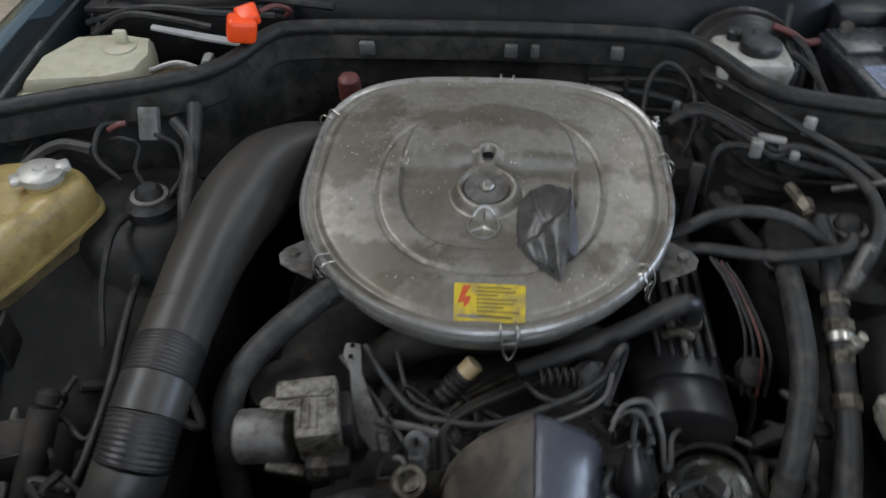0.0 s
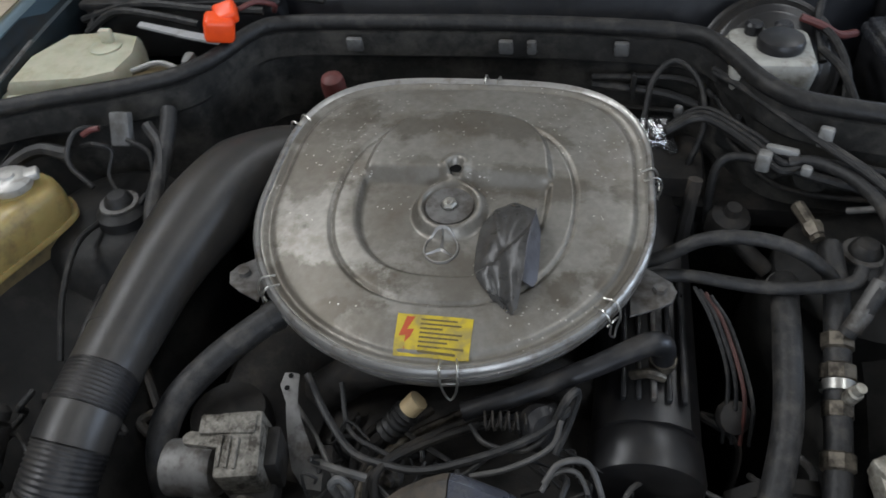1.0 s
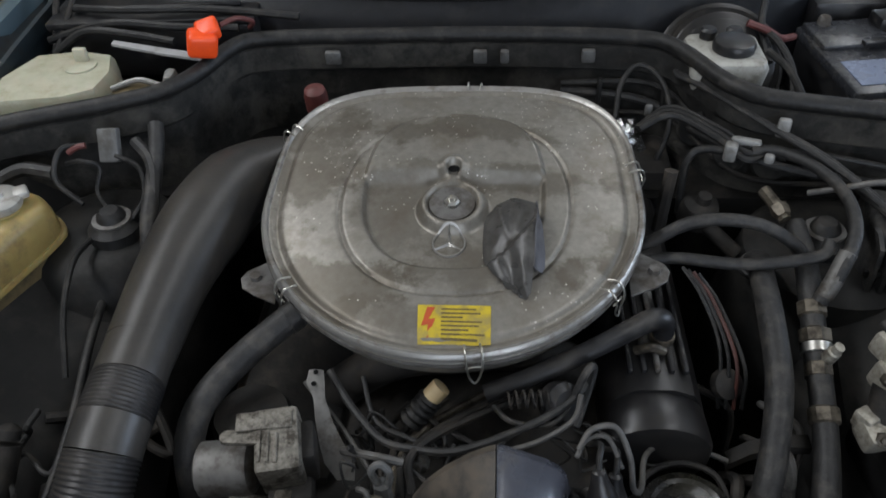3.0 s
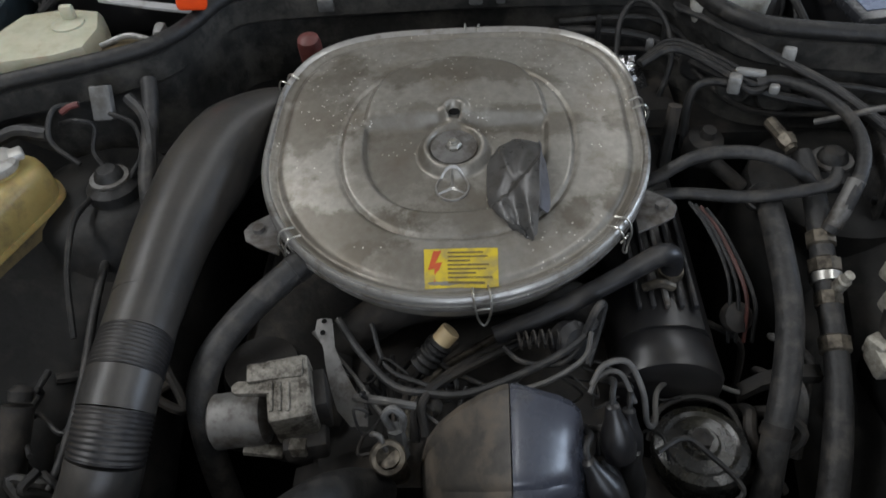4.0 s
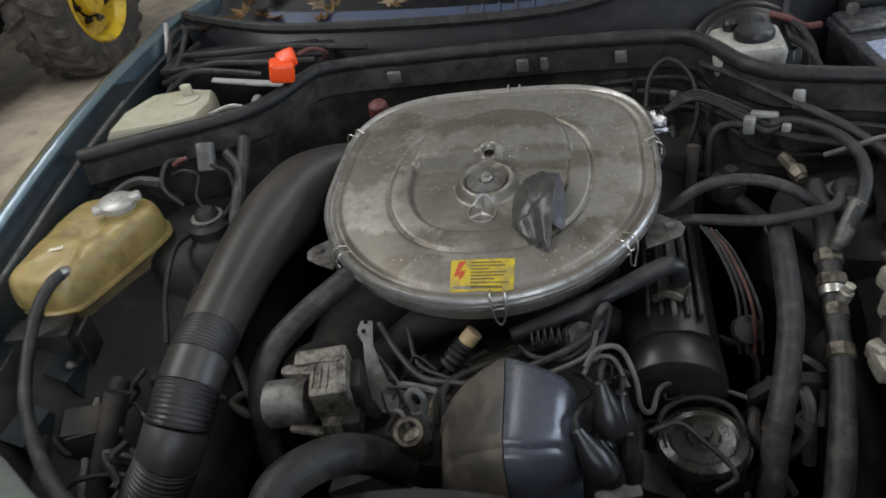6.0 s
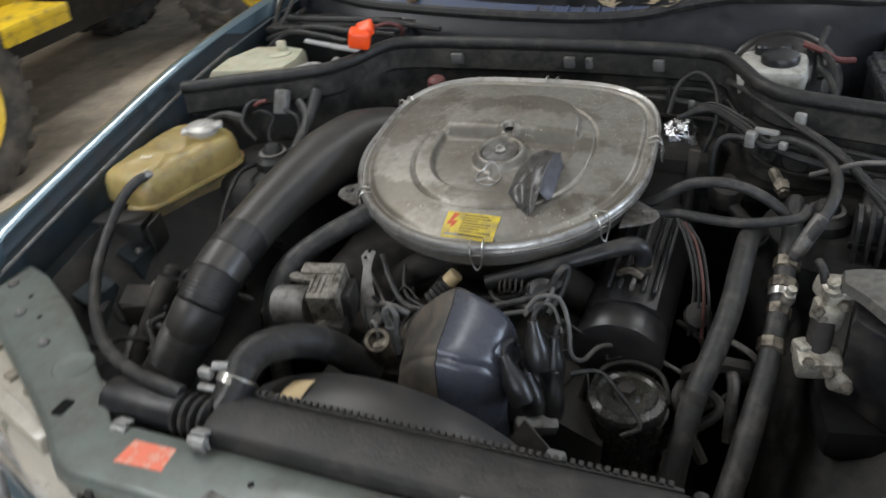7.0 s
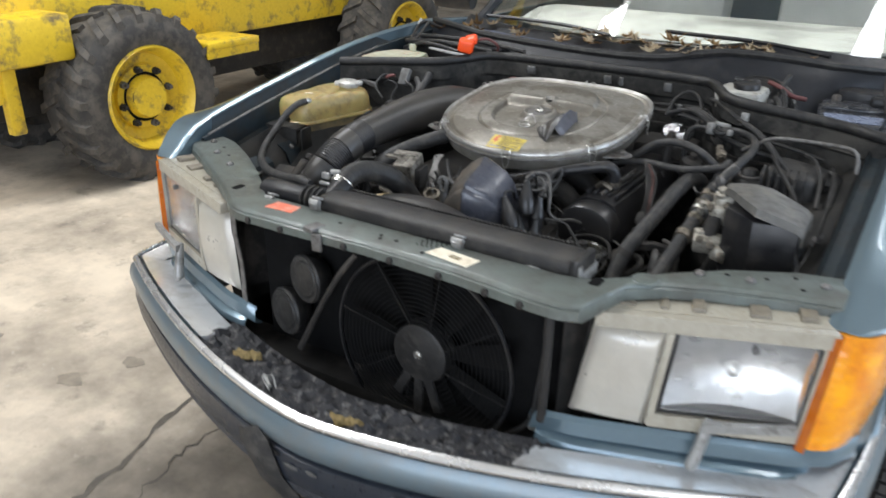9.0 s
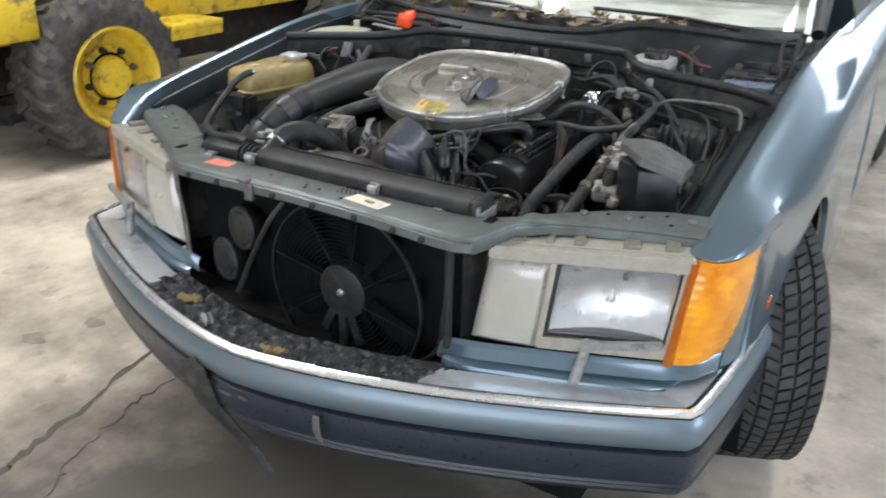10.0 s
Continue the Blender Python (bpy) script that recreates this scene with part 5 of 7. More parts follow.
label_ob = part("warning_label", loft([[on_label(u, v, 0.0) for v in (0, 0.2, 0.4, 0.6, 0.8, 1.0)] for u in (0, 0.2, 0.4, 0.6, 0.8, 1.0)], closed=False), YELSTK, lid, "yellow high-voltage warning label")
flash = [(0.13, 0.93), (0.24, 0.93), (0.15, 0.60), (0.245, 0.62), (0.13, 0.08), (0.14, 0.45), (0.05, 0.42)]
fb = bmesh.new()
fb.faces.new([fb.verts.new(on_label(u, v, 0.0006)) for u, v in flash])
part("lightning_mark", fb, REDINK, label_ob, "red lightning mark")
for row, (a, b) in enumerate(((0.32, 0.80), (0.32, 0.86), (0.32, 0.62), (0.32, 0.88), (0.32, 0.84), (0.32, 0.70), (0.32, 0.92), (0.32, 0.82))):
    v0 = 0.90 - row * 0.112
    part("print_line", loft([[on_label(a, v0, 0.0006), on_label(a, v0 - 0.045, 0.0006)], [on_label(b, v0, 0.0006), on_label(b, v0 - 0.045, 0.0006)]], closed=False), INK, label_ob)


def wire_clip(a):
    """A spring wire clip over the rim at the angle a."""
    r = lid_radius(a)
    c = V(CX + r * math.cos(a), CY + r * math.sin(a), 0)
    c.z = rim_z(c.y)
    n, t = V(math.cos(a), math.sin(a), 0), V(-math.sin(a), math.cos(a), 0)
    P = lambda o, w, h: c + n * o + t * w + V(0, 0, h)
    w = merge(tube([P(-0.010, -0.009, 0.006), P(0.006, -0.010, 0.009), P(0.014, -0.009, -0.006), P(0.012, -0.006, -0.026), P(0.014, 0, -0.034), P(0.012, 0.006, -0.026), P(0.014, 0.009, -0.006), P(0.006, 0.010, 0.009), P(-0.010, 0.009, 0.006)], 0.0014, 6, 4), tube([P(0.010, -0.010, -0.012), P(0.012, 0, -0.008), P(0.010, 0.010, -0.012)], 0.0014, 6, 4))
    part("wire_clip", w, STEEL, cleaner, "spring wire clip")


for deg in (-81.5, -35.5, 14, 84, 216, 150):
    wire_clip(radians(deg))
for s, ex, ey in ((1, 0.236, 0.872), (-1, -0.262, 0.850)):
    ear = [(0.0, 0.055), (0.0, -0.045), (0.030, -0.030), (0.048, -0.018), (0.054, 0.0), (0.048, 0.014), (0.02, 0.035)]
    ear_ob = part("mounting_ear", prism([(ex + s * (u - 0.028), ey + v) for u, v in (ear if s > 0 else ear[::-1])], 0.846, 0.849, 0.001), DULL, cleaner, "pressed metal mounting ear")
    part("bolt", lathe([(0.008, 0), (0.008, 0.006), (0, 0.007)], (ex + s * 0.006, ey, 0.849), seg=6), DULL, ear_ob)

# scrap of rubber lying on the lid: a curled lobe rising to a ridge, and a thin flap falling from the ridge
SCRAP = [(0.0, 0.042, 0.084, 0.088, 0.010), (0.07, 0.030, 0.091, 0.095, 0.022), (0.2, 0.025, 0.093, 0.098, 0.030), (0.4, 0.024, 0.091, 0.100, 0.033), (0.6, 0.025, 0.088, 0.101, 0.032), (0.78, 0.032, 0.087, 0.100, 0.026), (0.9, 0.046, 0.085, 0.096, 0.017), (1.0, 0.068, 0.083, 0.088, 0.006)]


def scrap_row(f):
    """Left edge, ridge and flap edge in x, and the ridge's height, at the place f from back to front."""
    return [lerp([(row[0], row[k]) for row in SCRAP], f) for k in (1, 2, 3, 4)]


def scrap_lobe():
    rows = []
    for i in range(27):
        f = i / 26
        left, ridge, _, h = scrap_row(f)
        row = []
        for j in range(27):
            g = j / 26
            x = left + (ridge - left) * g
            y = 0.943 - 0.140 * f + 0.012 * math.sin(math.pi * g) * (1 - f) - 0.010 * f * math.sin(math.pi * g * 0.8)
            z = h * math.sin(0.5 * math.pi * g) ** 0.75 + 0.0035 * math.exp(-((g - 0.12 - 0.75 * f) / 0.05) ** 2) * (1 - f)
            z -= 0.010 * step(0.45, 0.75, f) * math.exp(-((g - 0.45) / 0.22) ** 2)
            z += 0.0022 * noise.noise(V(f * 6, g * 5, 1))
            row.append(on_lid(x, y, 0) + V(0, 0, max(z, 0.0) + 0.002))
        rows.append(row)
    return sheet(rows, 0.0016)


def scrap_flap():
    rows = []
    for i in range(21):
        f = 0.10 + 0.78 * i / 20
        _, ridge, edge, h = scrap_row(f)
        row = []
        for j in range(9):
            g = j / 8
            x = ridge + 0.001 + (edge - ridge) * (0.25 * g + 0.75 * g**2)
            y = 0.943 - 0.140 * f + 0.010 * g * step(0.6, 0.9, f)
            row.append(on_lid(x, y, 0) + V(0, 0, (h + 0.0035) * (1 - g) ** 0.9 + 0.003 + 0.0015 * noise.noise(V(f * 7, g * 4, 5))))
        rows.append(row)
    return sheet(rows, 0.0014)


scrap = thing("rubber_scrap", on_lid(0.07, 0.87), "torn folded scrap of black rubber lying on the lid", "rubber scrap")
part("lobe", scrap_lobe(), TAPE, scrap, "glossy black curled lobe")
part("flap", scrap_flap(), FLAP, scrap, "grey-blue standing flap")

# ---- intake duct ----
duct = thing("intake_duct", (-0.39, 0.7, 0.80), "dusty black plastic intake duct with corrugated sections", "duct")
DP = [V(-0.240, 1.130, 0.822), V(-0.298, 1.110, 0.836), V(-0.346, 1.045, 0.846), V(-0.368, 0.95, 0.850), V(-0.378, 0.84, 0.851), V(-0.379, 0.705, 0.845)]
part("duct_elbow", tube(DP, [0.042, 0.050, 0.060, 0.059, 0.049, 0.0415], 28, 8), DUCT, duct, "smooth dusty duct elbow")
part("seam", tube([V(-0.3795, 0.735, 0.846), V(-0.3795, 0.729, 0.8458)], 0.0436, 24, 2), DUCT, duct)
run = [p for p, _ in spline([V(-0.379, 0.712, 0.8455), V(-0.379, 0.682, 0.842), V(-0.381, 0.636, 0.833), V(-0.384, 0.600, 0.820), V(-0.391, 0.556, 0.792), V(-0.405, 0.532, 0.760), V(-0.442, 0.508, 0.70), V(-0.485, 0.465, 0.62)], 12)]
for first, last, ribbed in ((0, 12, 0), (12, 24, 1), (24, 36, 0), (36, 48, 1), (48, 60, 0), (60, 72, 1), (72, len(run) - 1, 0)):
    line = run[first:last + 1:3] + ([] if (last - first) % 3 == 0 else [run[last]])
    if ribbed:
        part("corrugation", tube(line, 0.0412, 32, 18, wave=lambda s: 0.0011 * math.sin(s * 5 * math.pi)), SHROUD, duct, "corrugated rubber section", smooth=70)
    else:
        part("sleeve", tube(line, 0.0418, 32, 4), DUCT, duct, "smooth dusty sleeve")

breath = thing("breather_hose", (-0.28, 0.70, 0.6), "thick dusty black breather hose curving down", "hose")
part("hose", tube([V(-0.200, 0.80, 0.842), V(-0.222, 0.782, 0.836), V(-0.272, 0.735, 0.816), V(-0.308, 0.685, 0.793), V(-0.314, 0.64, 0.765), V(-0.310, 0.61, 0.70), V(-0.305, 0.59, 0.60)], 0.0178, 16, 6), HOSE, breath)
part("end_collar", tube([V(-0.205, 0.796, 0.841), V(-0.216, 0.787, 0.838)], 0.0195, 16, 2), RUBBER, breath, "black end collar")

# ---- engine body in the dark ----
engine = thing("engine_block", (0, 0.9, 0.3), "grimy dark engine block under the air cleaner", "engine")
part("block", box((0.0, 0.93, 0.56), (0.40, 0.66, 0.26), bevel=0.03), GRIME, engine)
part("timing_cover", loft([[V(x, y, z) for x, z in ((-0.20, 0.42), (0.22, 0.42), (0.24, 0.66), (0.12, 0.72), (-0.10, 0.72), (-0.22, 0.66))] for y in (0.56, 0.62)]), GRIME, engine)
part("intake_manifold", merge(*[tube([V(-0.20 + 0.02 * (k % 2), 0.78 + 0.12 * k, 0.68), V(-0.10, 0.79 + 0.12 * k, 0.76), V(0.0, 0.8 + 0.12 * k, 0.77), V(0.10, 0.81 + 0.12 * k, 0.76), V(0.2, 0.82 + 0.12 * k, 0.68)], 0.028, 10, 4) for k in range(4)]), GRIME, engine)
part("cylinder_head", box((-0.24, 0.92, 0.68), (0.14, 0.55, 0.12), (0, 25, 0), 0.02), GRIME, engine)
for i in range(8):
    random.seed(40 + i)
    x, y, z = random.uniform(-0.22, 0.2), random.uniform(0.58, 0.74), random.uniform(0.62, 0.74)
    part("bolt_boss", lathe([(0.014, 0), (0.014, 0.012), (0.008, 0.014), (0.008, 0.022), (0, 0.024)], (x, y, z), (random.uniform(-0.4, 0.4), -1, 0.6), 10), DULL, engine)

# valve cover with ribs and its round front cap
cover = thing("valve_cover", (0.24, 0.85, 0.7), "black ribbed valve cover with a rounded front cap", "valve cover")
part("body", loft([[V(0.236 + dx, y, z) for dx, z in ((-0.062, 0.69), (-0.062, 0.745), (-0.045, 0.772), (-0.02, 0.782), (0.02, 0.782), (0.045, 0.772), (0.060, 0.745), (0.062, 0.69))] for y in (0.735, 0.80, 0.95, 1.22)]), GLOSS, cover)
for k in range(5):
    part("rib", box((0.206 + 0.017 * k, 0.865, 0.785 - 0.001 * abs(k - 2)), (0.007, 0.21, 0.010), bevel=0.003), DULL if k == 2 else BLACK, cover)
part("front_cap", loft([[V(0.235 + r * 1.0 * math.cos(a) * (1.0 + 0.10 * abs(math.sin(a))), y, 0.722 + 0.88 * r * math.sin(a)) for a in (2 * math.pi * k / 28 for k in range(28))] for y, r in ((0.748, 0.058), (0.735, 0.064), (0.690, 0.066), (0.683, 0.062), (0.680, 0.05), (0.680, 0.001))]), GLOSS, cover, "glossy black front cap")
part("filler_clip", tube([V(0.215, 0.79, 0.79), V(0.232, 0.785, 0.802), V(0.25, 0.79, 0.79)], 0.006, 8), BRASS, cover)
link = thing("throttle_link_tube", (0.16, 0.76, 0.80), "black rubber-ended tube across the engine", "hose")
part("tube", tube([V(0.03, 0.712, 0.796), V(0.09, 0.730, 0.812), V(0.165, 0.762, 0.829), V(0.222, 0.793, 0.838), V(0.240, 0.802, 0.834), V(0.248, 0.806, 0.820), V(0.249, 0.806, 0.790)], [0.0115, 0.0115, 0.012, 0.0135, 0.0145, 0.014, 0.013], 14, 6), BLACK, link)
part("clamp", lathe([(0.0135, -0.004), (0.0155, -0.004), (0.0155, 0.004), (0.0135, 0.004)], (0.249, 0.806, 0.800), (0, 0, 1), 18), BRASS, link, "tarnished hose clamp")

# ---- ignition distributor and its leads ----
dist = thing("distributor", (0.04, 0.55, 0.75), "large black moulded distributor cover with ignition leads", "distributor")


def hood(pick, back=0.590, gap=0.0):
    """The cover's arched hood, falling forwards from a ridge, with a ledge above its front apron."""
    arch = [(-0.057, 0.710), (-0.053, 0.752), (-0.044, 0.790), (-0.028, 0.822), (-0.006, 0.850), (0.018, 0.872), (0.036, 0.884), (0.044, 0.887), (0.052, 0.886), (0.072, 0.876), (0.092, 0.866), (0.106, 0.855), (0.115, 0.840), (0.120, 0.815), (0.122, 0.77), (0.123, 0.715)]
    rows = []
    for x, z in (arch[:8] if pick == "left" else arch[7:]):
        x += gap
        yf = 0.494 + 0.036 * (abs(x - 0.044) / 0.075) ** 1.6
        low = z - 0.036
        row = [V(x, back + 0.004, z - 0.035), V(x, back - 0.001, z - 0.014), V(x, back - 0.008, z - 0.004), V(x, back - 0.018, z)]
        row += [V(x, back + (yf - back) * f, z - 0.036 * f) for f in (0.4, 0.65, 0.9)]
        row += [V(x, yf, low), V(x, yf - 0.003, low - 0.004), V(x, yf - 0.004, low - 0.011), V(x, yf - 0.010, low - 0.014), V(x, yf - 0.013, low - 0.020), V(x, yf - 0.015, low - 0.05), V(x, yf - 0.016, low - 0.11)]
        rows.append(row)
    return sheet(rows, 0.003)


part("cover", hood("right"), COVER, dist, "glossy black moulded cover with bluish sheen in its colour")
part("back_shell", hood("left", gap=-0.0015), SHELLBR, dist, "dusty brown-black side shell")
part("rear_plate", prism([(-0.055, 0.70), (-0.05, 0.77), (-0.025, 0.82), (0.02, 0.865), (0.044, 0.88), (0.09, 0.86), (0.112, 0.835), (0.118, 0.70)], 0.578, 0.584, 0.002, where=lambda u, v, w: V(u, w, v - 0.03)), GRIME, dist)
random.seed(12)
for bx, by, bz, lean in ((0.136, 0.520, 0.790, -0.2), (0.152, 0.566, 0.812, 0.1), (0.168, 0.585, 0.775, 0.25), (0.146, 0.548, 0.748, 0.0), (0.172, 0.560, 0.735, 0.3)):
    way = V(-0.25 + lean, 0.25, 0.9).normalized()
    c = V(bx, by, bz)
    boot = part("lead_boot", lathe([(0.004, -0.030), (0.017, -0.027), (0.0185, -0.014), (0.017, 0.004), (0.012, 0.018), (0.0085, 0.030), (0.007, 0.040), (0.003, 0.042)], c, way, 16), GLOSS, dist, "black rubber lead boot")
    e = c + way * 0.038
    part("ignition_lead", tube([e, e + way * 0.010 + V(0.002, 0.008, 0), e + V(0.004, 0.030, 0.004), e + V(-0.004, 0.055, -0.03)], 0.0034, 8), RUBBER, boot)
part("distributor_cap", lathe([(0.052, 0.0), (0.052, 0.03), (0.046, 0.05), (0.03, 0.06), (0.0, 0.06)], (0.115, 0.585, 0.715), (0.7, -0.6, 0.35), 22), GLOSS, dist)
part("metal_base", box((0.155, 0.535, 0.708), (0.060, 0.03, 0.030), (20, 10, 25), 0.006), DULL, dist)
alone("ignition_lead_loop", merge(tube([V(0.128, 0.605, 0.845), V(0.142, 0.622, 0.856), V(0.168, 0.628, 0.852), V(0.184, 0.612, 0.822), V(0.190, 0.598, 0.786), V(0.203, 0.612, 0.765), V(0.218, 0.668, 0.748), V(0.262, 0.706, 0.718), V(0.325, 0.694, 0.700)], 0.0033, 10), tube([V(0.126, 0.60, 0.838), V(0.138, 0.617, 0.846), V(0.160, 0.622, 0.842), V(0.176, 0.606, 0.812)], 0.0027, 8)), WIRE, "thin grey looping ignition leads", "cable")

# ---- throttle actuator, bracket, plugs ----
act = thing("idle_actuator", (-0.21, 0.63, 0.72), "oxidised aluminium actuator with a grey motor", "actuator")
part("housing", box((-0.197, 0.628, 0.795), (0.050, 0.075, 0.070), (12, 0, 12), 0.006), ACTALLOY, act)
part("motor", lathe([(0.020, -0.002), (0.030, 0.004), (0.032, 0.012), (0.032, 0.062), (0.026, 0.066), (0, 0.066)], (-0.228, 0.622, 0.772), (-1, -0.05, -0.1), 24), DULL, act, "grey motor can")
part("top_plate", box((-0.212, 0.64, 0.832), (0.062, 0.022, 0.008), (10, 0, 8), 0.002), ACTALLOY, act)
part("lug", prism(rounded(-0.258, 0.613, -0.20, 0.629, 0.007), 0.823, 0.829, 0.001), ACTALLOY, act)
for k in range(3):
    part("fin", box((-0.212 + 0.009 * k, 0.610, 0.826), (0.004, 0.034, 0.008), (14, 0, 8), 0.001), ACTALLOY, act)
part("connector_block", merge(box((-0.168, 0.635, 0.785), (0.018, 0.05, 0.05), (0, 0, 12), 0.004), box((-0.185, 0.60, 0.757), (0.05, 0.04, 0.03), (0, 0, 10), 0.005)), GRIME, act)
part("lower_lug", merge(box((-0.19, 0.585, 0.765), (0.02, 0.016, 0.018), bevel=0.003), box((-0.235, 0.592, 0.748), (0.045, 0.014, 0.008), (0, 12, 0), 0.002)), ACTALLOY, act)
alone("support_strap", sheet([[c + V(-w, 0, 0), c + V(0, 0, 0.002), c + V(w, 0, 0)] for c, w in ((V(-0.172, 0.728, 0.815), 0.009), (V(-0.170, 0.71, 0.815), 0.011), (V(-0.164, 0.694, 0.805), 0.007), (V(-0.158, 0.676, 0.79), 0.010), (V(-0.148, 0.655, 0.775), 0.014), (V(-0.136, 0.635, 0.762), 0.018), (V(-0.128, 0.62, 0.75), 0.010))], 0.003), DULL, "bent perforated grey metal strap", "bracket")
for hy, hz in ((0.722, 0.8185), (0.706, 0.8165)):
    part("strap_hole", lathe([(0.0032, 0), (0.0032, 0.0006), (0, 0.0006)], (-0.171, hy, hz), (0, -0.25, 1), 10), SHADOWGAP, bpy.data.objects["support_strap"])
plug = thing("sensor_plug", (-0.03, 0.71, 0.75), "ribbed black sensor plug with a tan tip", "plug")
part("plug_body", tube([V(-0.060, 0.700, 0.755), V(-0.045, 0.708, 0.773), V(-0.034, 0.714, 0.786)], 0.015, 14, 10, wave=lambda s: 0.0018 * math.sin(s * 15)), RUBBER, plug)
part("plug_tip", tube([V(-0.035, 0.714, 0.785), V(-0.022, 0.721, 0.798)], 0.0125, 12, 3), TANPL, plug, "tan plastic tip")
wires = [
    [(-0.16, 0.74, 0.80), (-0.13, 0.70, 0.785), (-0.09, 0.66, 0.775), (-0.05, 0.645, 0.78), (0.0, 0.64, 0.785), (0.07, 0.66, 0.80), (0.12, 0.69, 0.805), (0.15, 0.72, 0.812)],
    [(-0.19, 0.73, 0.79), (-0.14, 0.68, 0.77), (-0.10, 0.63, 0.755), (-0.07, 0.60, 0.75)],
    [(-0.12, 0.74, 0.79), (-0.10, 0.69, 0.77), (-0.06, 0.67, 0.765), (-0.03, 0.655, 0.77)],
    [(-0.145, 0.66, 0.75), (-0.12, 0.635, 0.785), (-0.09, 0.62, 0.80), (-0.06, 0.62, 0.79)],
    [(0.04, 0.70, 0.79), (0.06, 0.675, 0.795), (0.10, 0.67, 0.795), (0.125, 0.69, 0.80), (0.128, 0.715, 0.815)],
    [(-0.10, 0.60, 0.76), (-0.105, 0.585, 0.79), (-0.095, 0.578, 0.795), (-0.088, 0.57, 0.77)],
    [(0.13, 0.70, 0.80), (0.145, 0.715, 0.835), (0.155, 0.725, 0.832), (0.148, 0.71, 0.80), (0.135, 0.68, 0.78)],
    [(0.05, 0.63, 0.80), (0.09, 0.645, 0.80), (0.13, 0.675, 0.80), (0.14, 0.70, 0.815)],
]
for k, w in enumerate(wires):
    alone("wire", tube([V(*p) for p in w], 0.0032 if k % 3 else 0.0048, 8), WIRE if k % 2 else HOSE, "dusty dark wire in the engine bay", "wire", "wires round the engine")
random.seed(58)
for k in range(22):
    x, y = (random.uniform(-0.15, 0.02), random.uniform(0.60, 0.72)) if k < 12 else (random.uniform(0.11, 0.20), random.uniform(0.56, 0.70))
    p = V(x, y, random.uniform(0.73, 0.79))
    w = [p]
    for q in range(4):
        w.append(w[-1] + V(random.uniform(-0.035, 0.04), random.uniform(-0.03, 0.03), random.uniform(-0.035, 0.022)))
    alone("wire", tube(w, random.choice((0.0018, 0.0024, 0.0032)), 6), random.choice((HOSE, RUBBER, RUBBER, GRIME)), "thin dusty wire tangled round the distributor", "wire", "tangled wires")
spring = []
for k in range(60):
    a = k * 0.7
    c = V(0.055 + 0.0010 * k, 0.70 - 0.006 * math.sin(k / 60 * math.pi), 0.80 + 0.012 * math.sin(k / 60 * math.pi))
    spring.append(c + V(0, 0.010 * math.cos(a), 0.010 * math.sin(a)))
alone("return_spring", tube(spring, 0.0016, 5, 1), GRIME, "curved coil return spring", "spring")
alone("vacuum_unit", lathe([(0.012, -0.02), (0.024, -0.012), (0.026, 0.006), (0.018, 0.014), (0, 0.016)], (0.118, 0.702, 0.795), (0.5, -0.6, 0.5), 20), BLACK, "black round vacuum unit", "vacuum unit")
for k in range(6):
    z0 = 0.70 + 0.012 * k
    alone("fuel_line", tube([V(-0.11 + 0.012 * k, 0.60, z0), V(-0.10 + 0.010 * k, 0.64, z0 + 0.02), V(-0.13 + 0.03 * k, 0.70, z0 + 0.01), V(-0.12 + 0.05 * k, 0.76, z0)], 0.005, 8), BRASS if k == 3 else GRIME, "thin dark metal fuel line", "pipe", "fuel lines")
alone("ring_fitting", merge(lathe([(0.018, 0), (0.020, 0.004), (0.018, 0.008), (0.013, 0.008), (0.013, 0)], (-0.088, 0.565, 0.775), (0.2, -0.5, 0.85), 20), tube([V(-0.088, 0.567, 0.776), V(-0.085, 0.575, 0.74), V(-0.08, 0.58, 0.68)], 0.014, 10)), BRASS, "tarnished round filler fitting", "fitting")
alone("loop_plug", merge(tube([V(-0.085, 0.60, 0.775), V(-0.092, 0.602, 0.798), V(-0.082, 0.605, 0.808), V(-0.072, 0.602, 0.796), V(-0.075, 0.60, 0.775)], 0.0045, 8), tube([V(-0.082, 0.60, 0.778), V(-0.08, 0.595, 0.73)], 0.010, 8)), GREYPL, "grey looped plug cap", "plug")

# ---- radiator, hoses, fan cowl ----
rad = thing("radiator", (0, 0.33, 0.36), "black radiator with a dusty plastic top tank", "radiator")


def tank_ring(x, k=1.0, dz=0.0):
    return [V(x, 0.338 + 0.038 * k * math.copysign(abs(math.cos(a)) ** 0.5, math.cos(a)), 0.806 + dz + 0.026 * k * math.copysign(abs(math.sin(a)) ** 0.55, math.sin(a))) for a in (2 * math.pi * j / 20 for j in range(20))]


tank_ob = part("top_tank", loft([tank_ring(x, k) for x, k in ((-0.20, 0.6), (-0.196, 0.9), (-0.185, 1.0), (-0.06, 1.0), (0.15, 1.0), (0.36, 1.0), (0.372, 0.97), (0.374, 0.9))]), RADTANK, rad, "dusty black plastic top tank")
part("seam_crimp", merge(*[box((-0.18 + 0.0125 * i, 0.379, 0.790), (0.008, 0.007, 0.010), bevel=0.002) for i in range(44)]), GRIME, tank_ob, "crimped seam")
part("crimped_edge", merge(box((0.085, 0.377, 0.821), (0.56, 0.006, 0.010), bevel=0.002), *[box((-0.19 + 0.0095 * i, 0.380, 0.825), (0.0055, 0.007, 0.008), bevel=0) for i in range(58)]), RADTANK, tank_ob, "toothed crimped tank edge")
part("end_cap", loft([tank_ring(x, k) for x, k in ((0.373, 0.93), (0.384, 0.95), (0.388, 0.88))]), RADTANK, tank_ob)
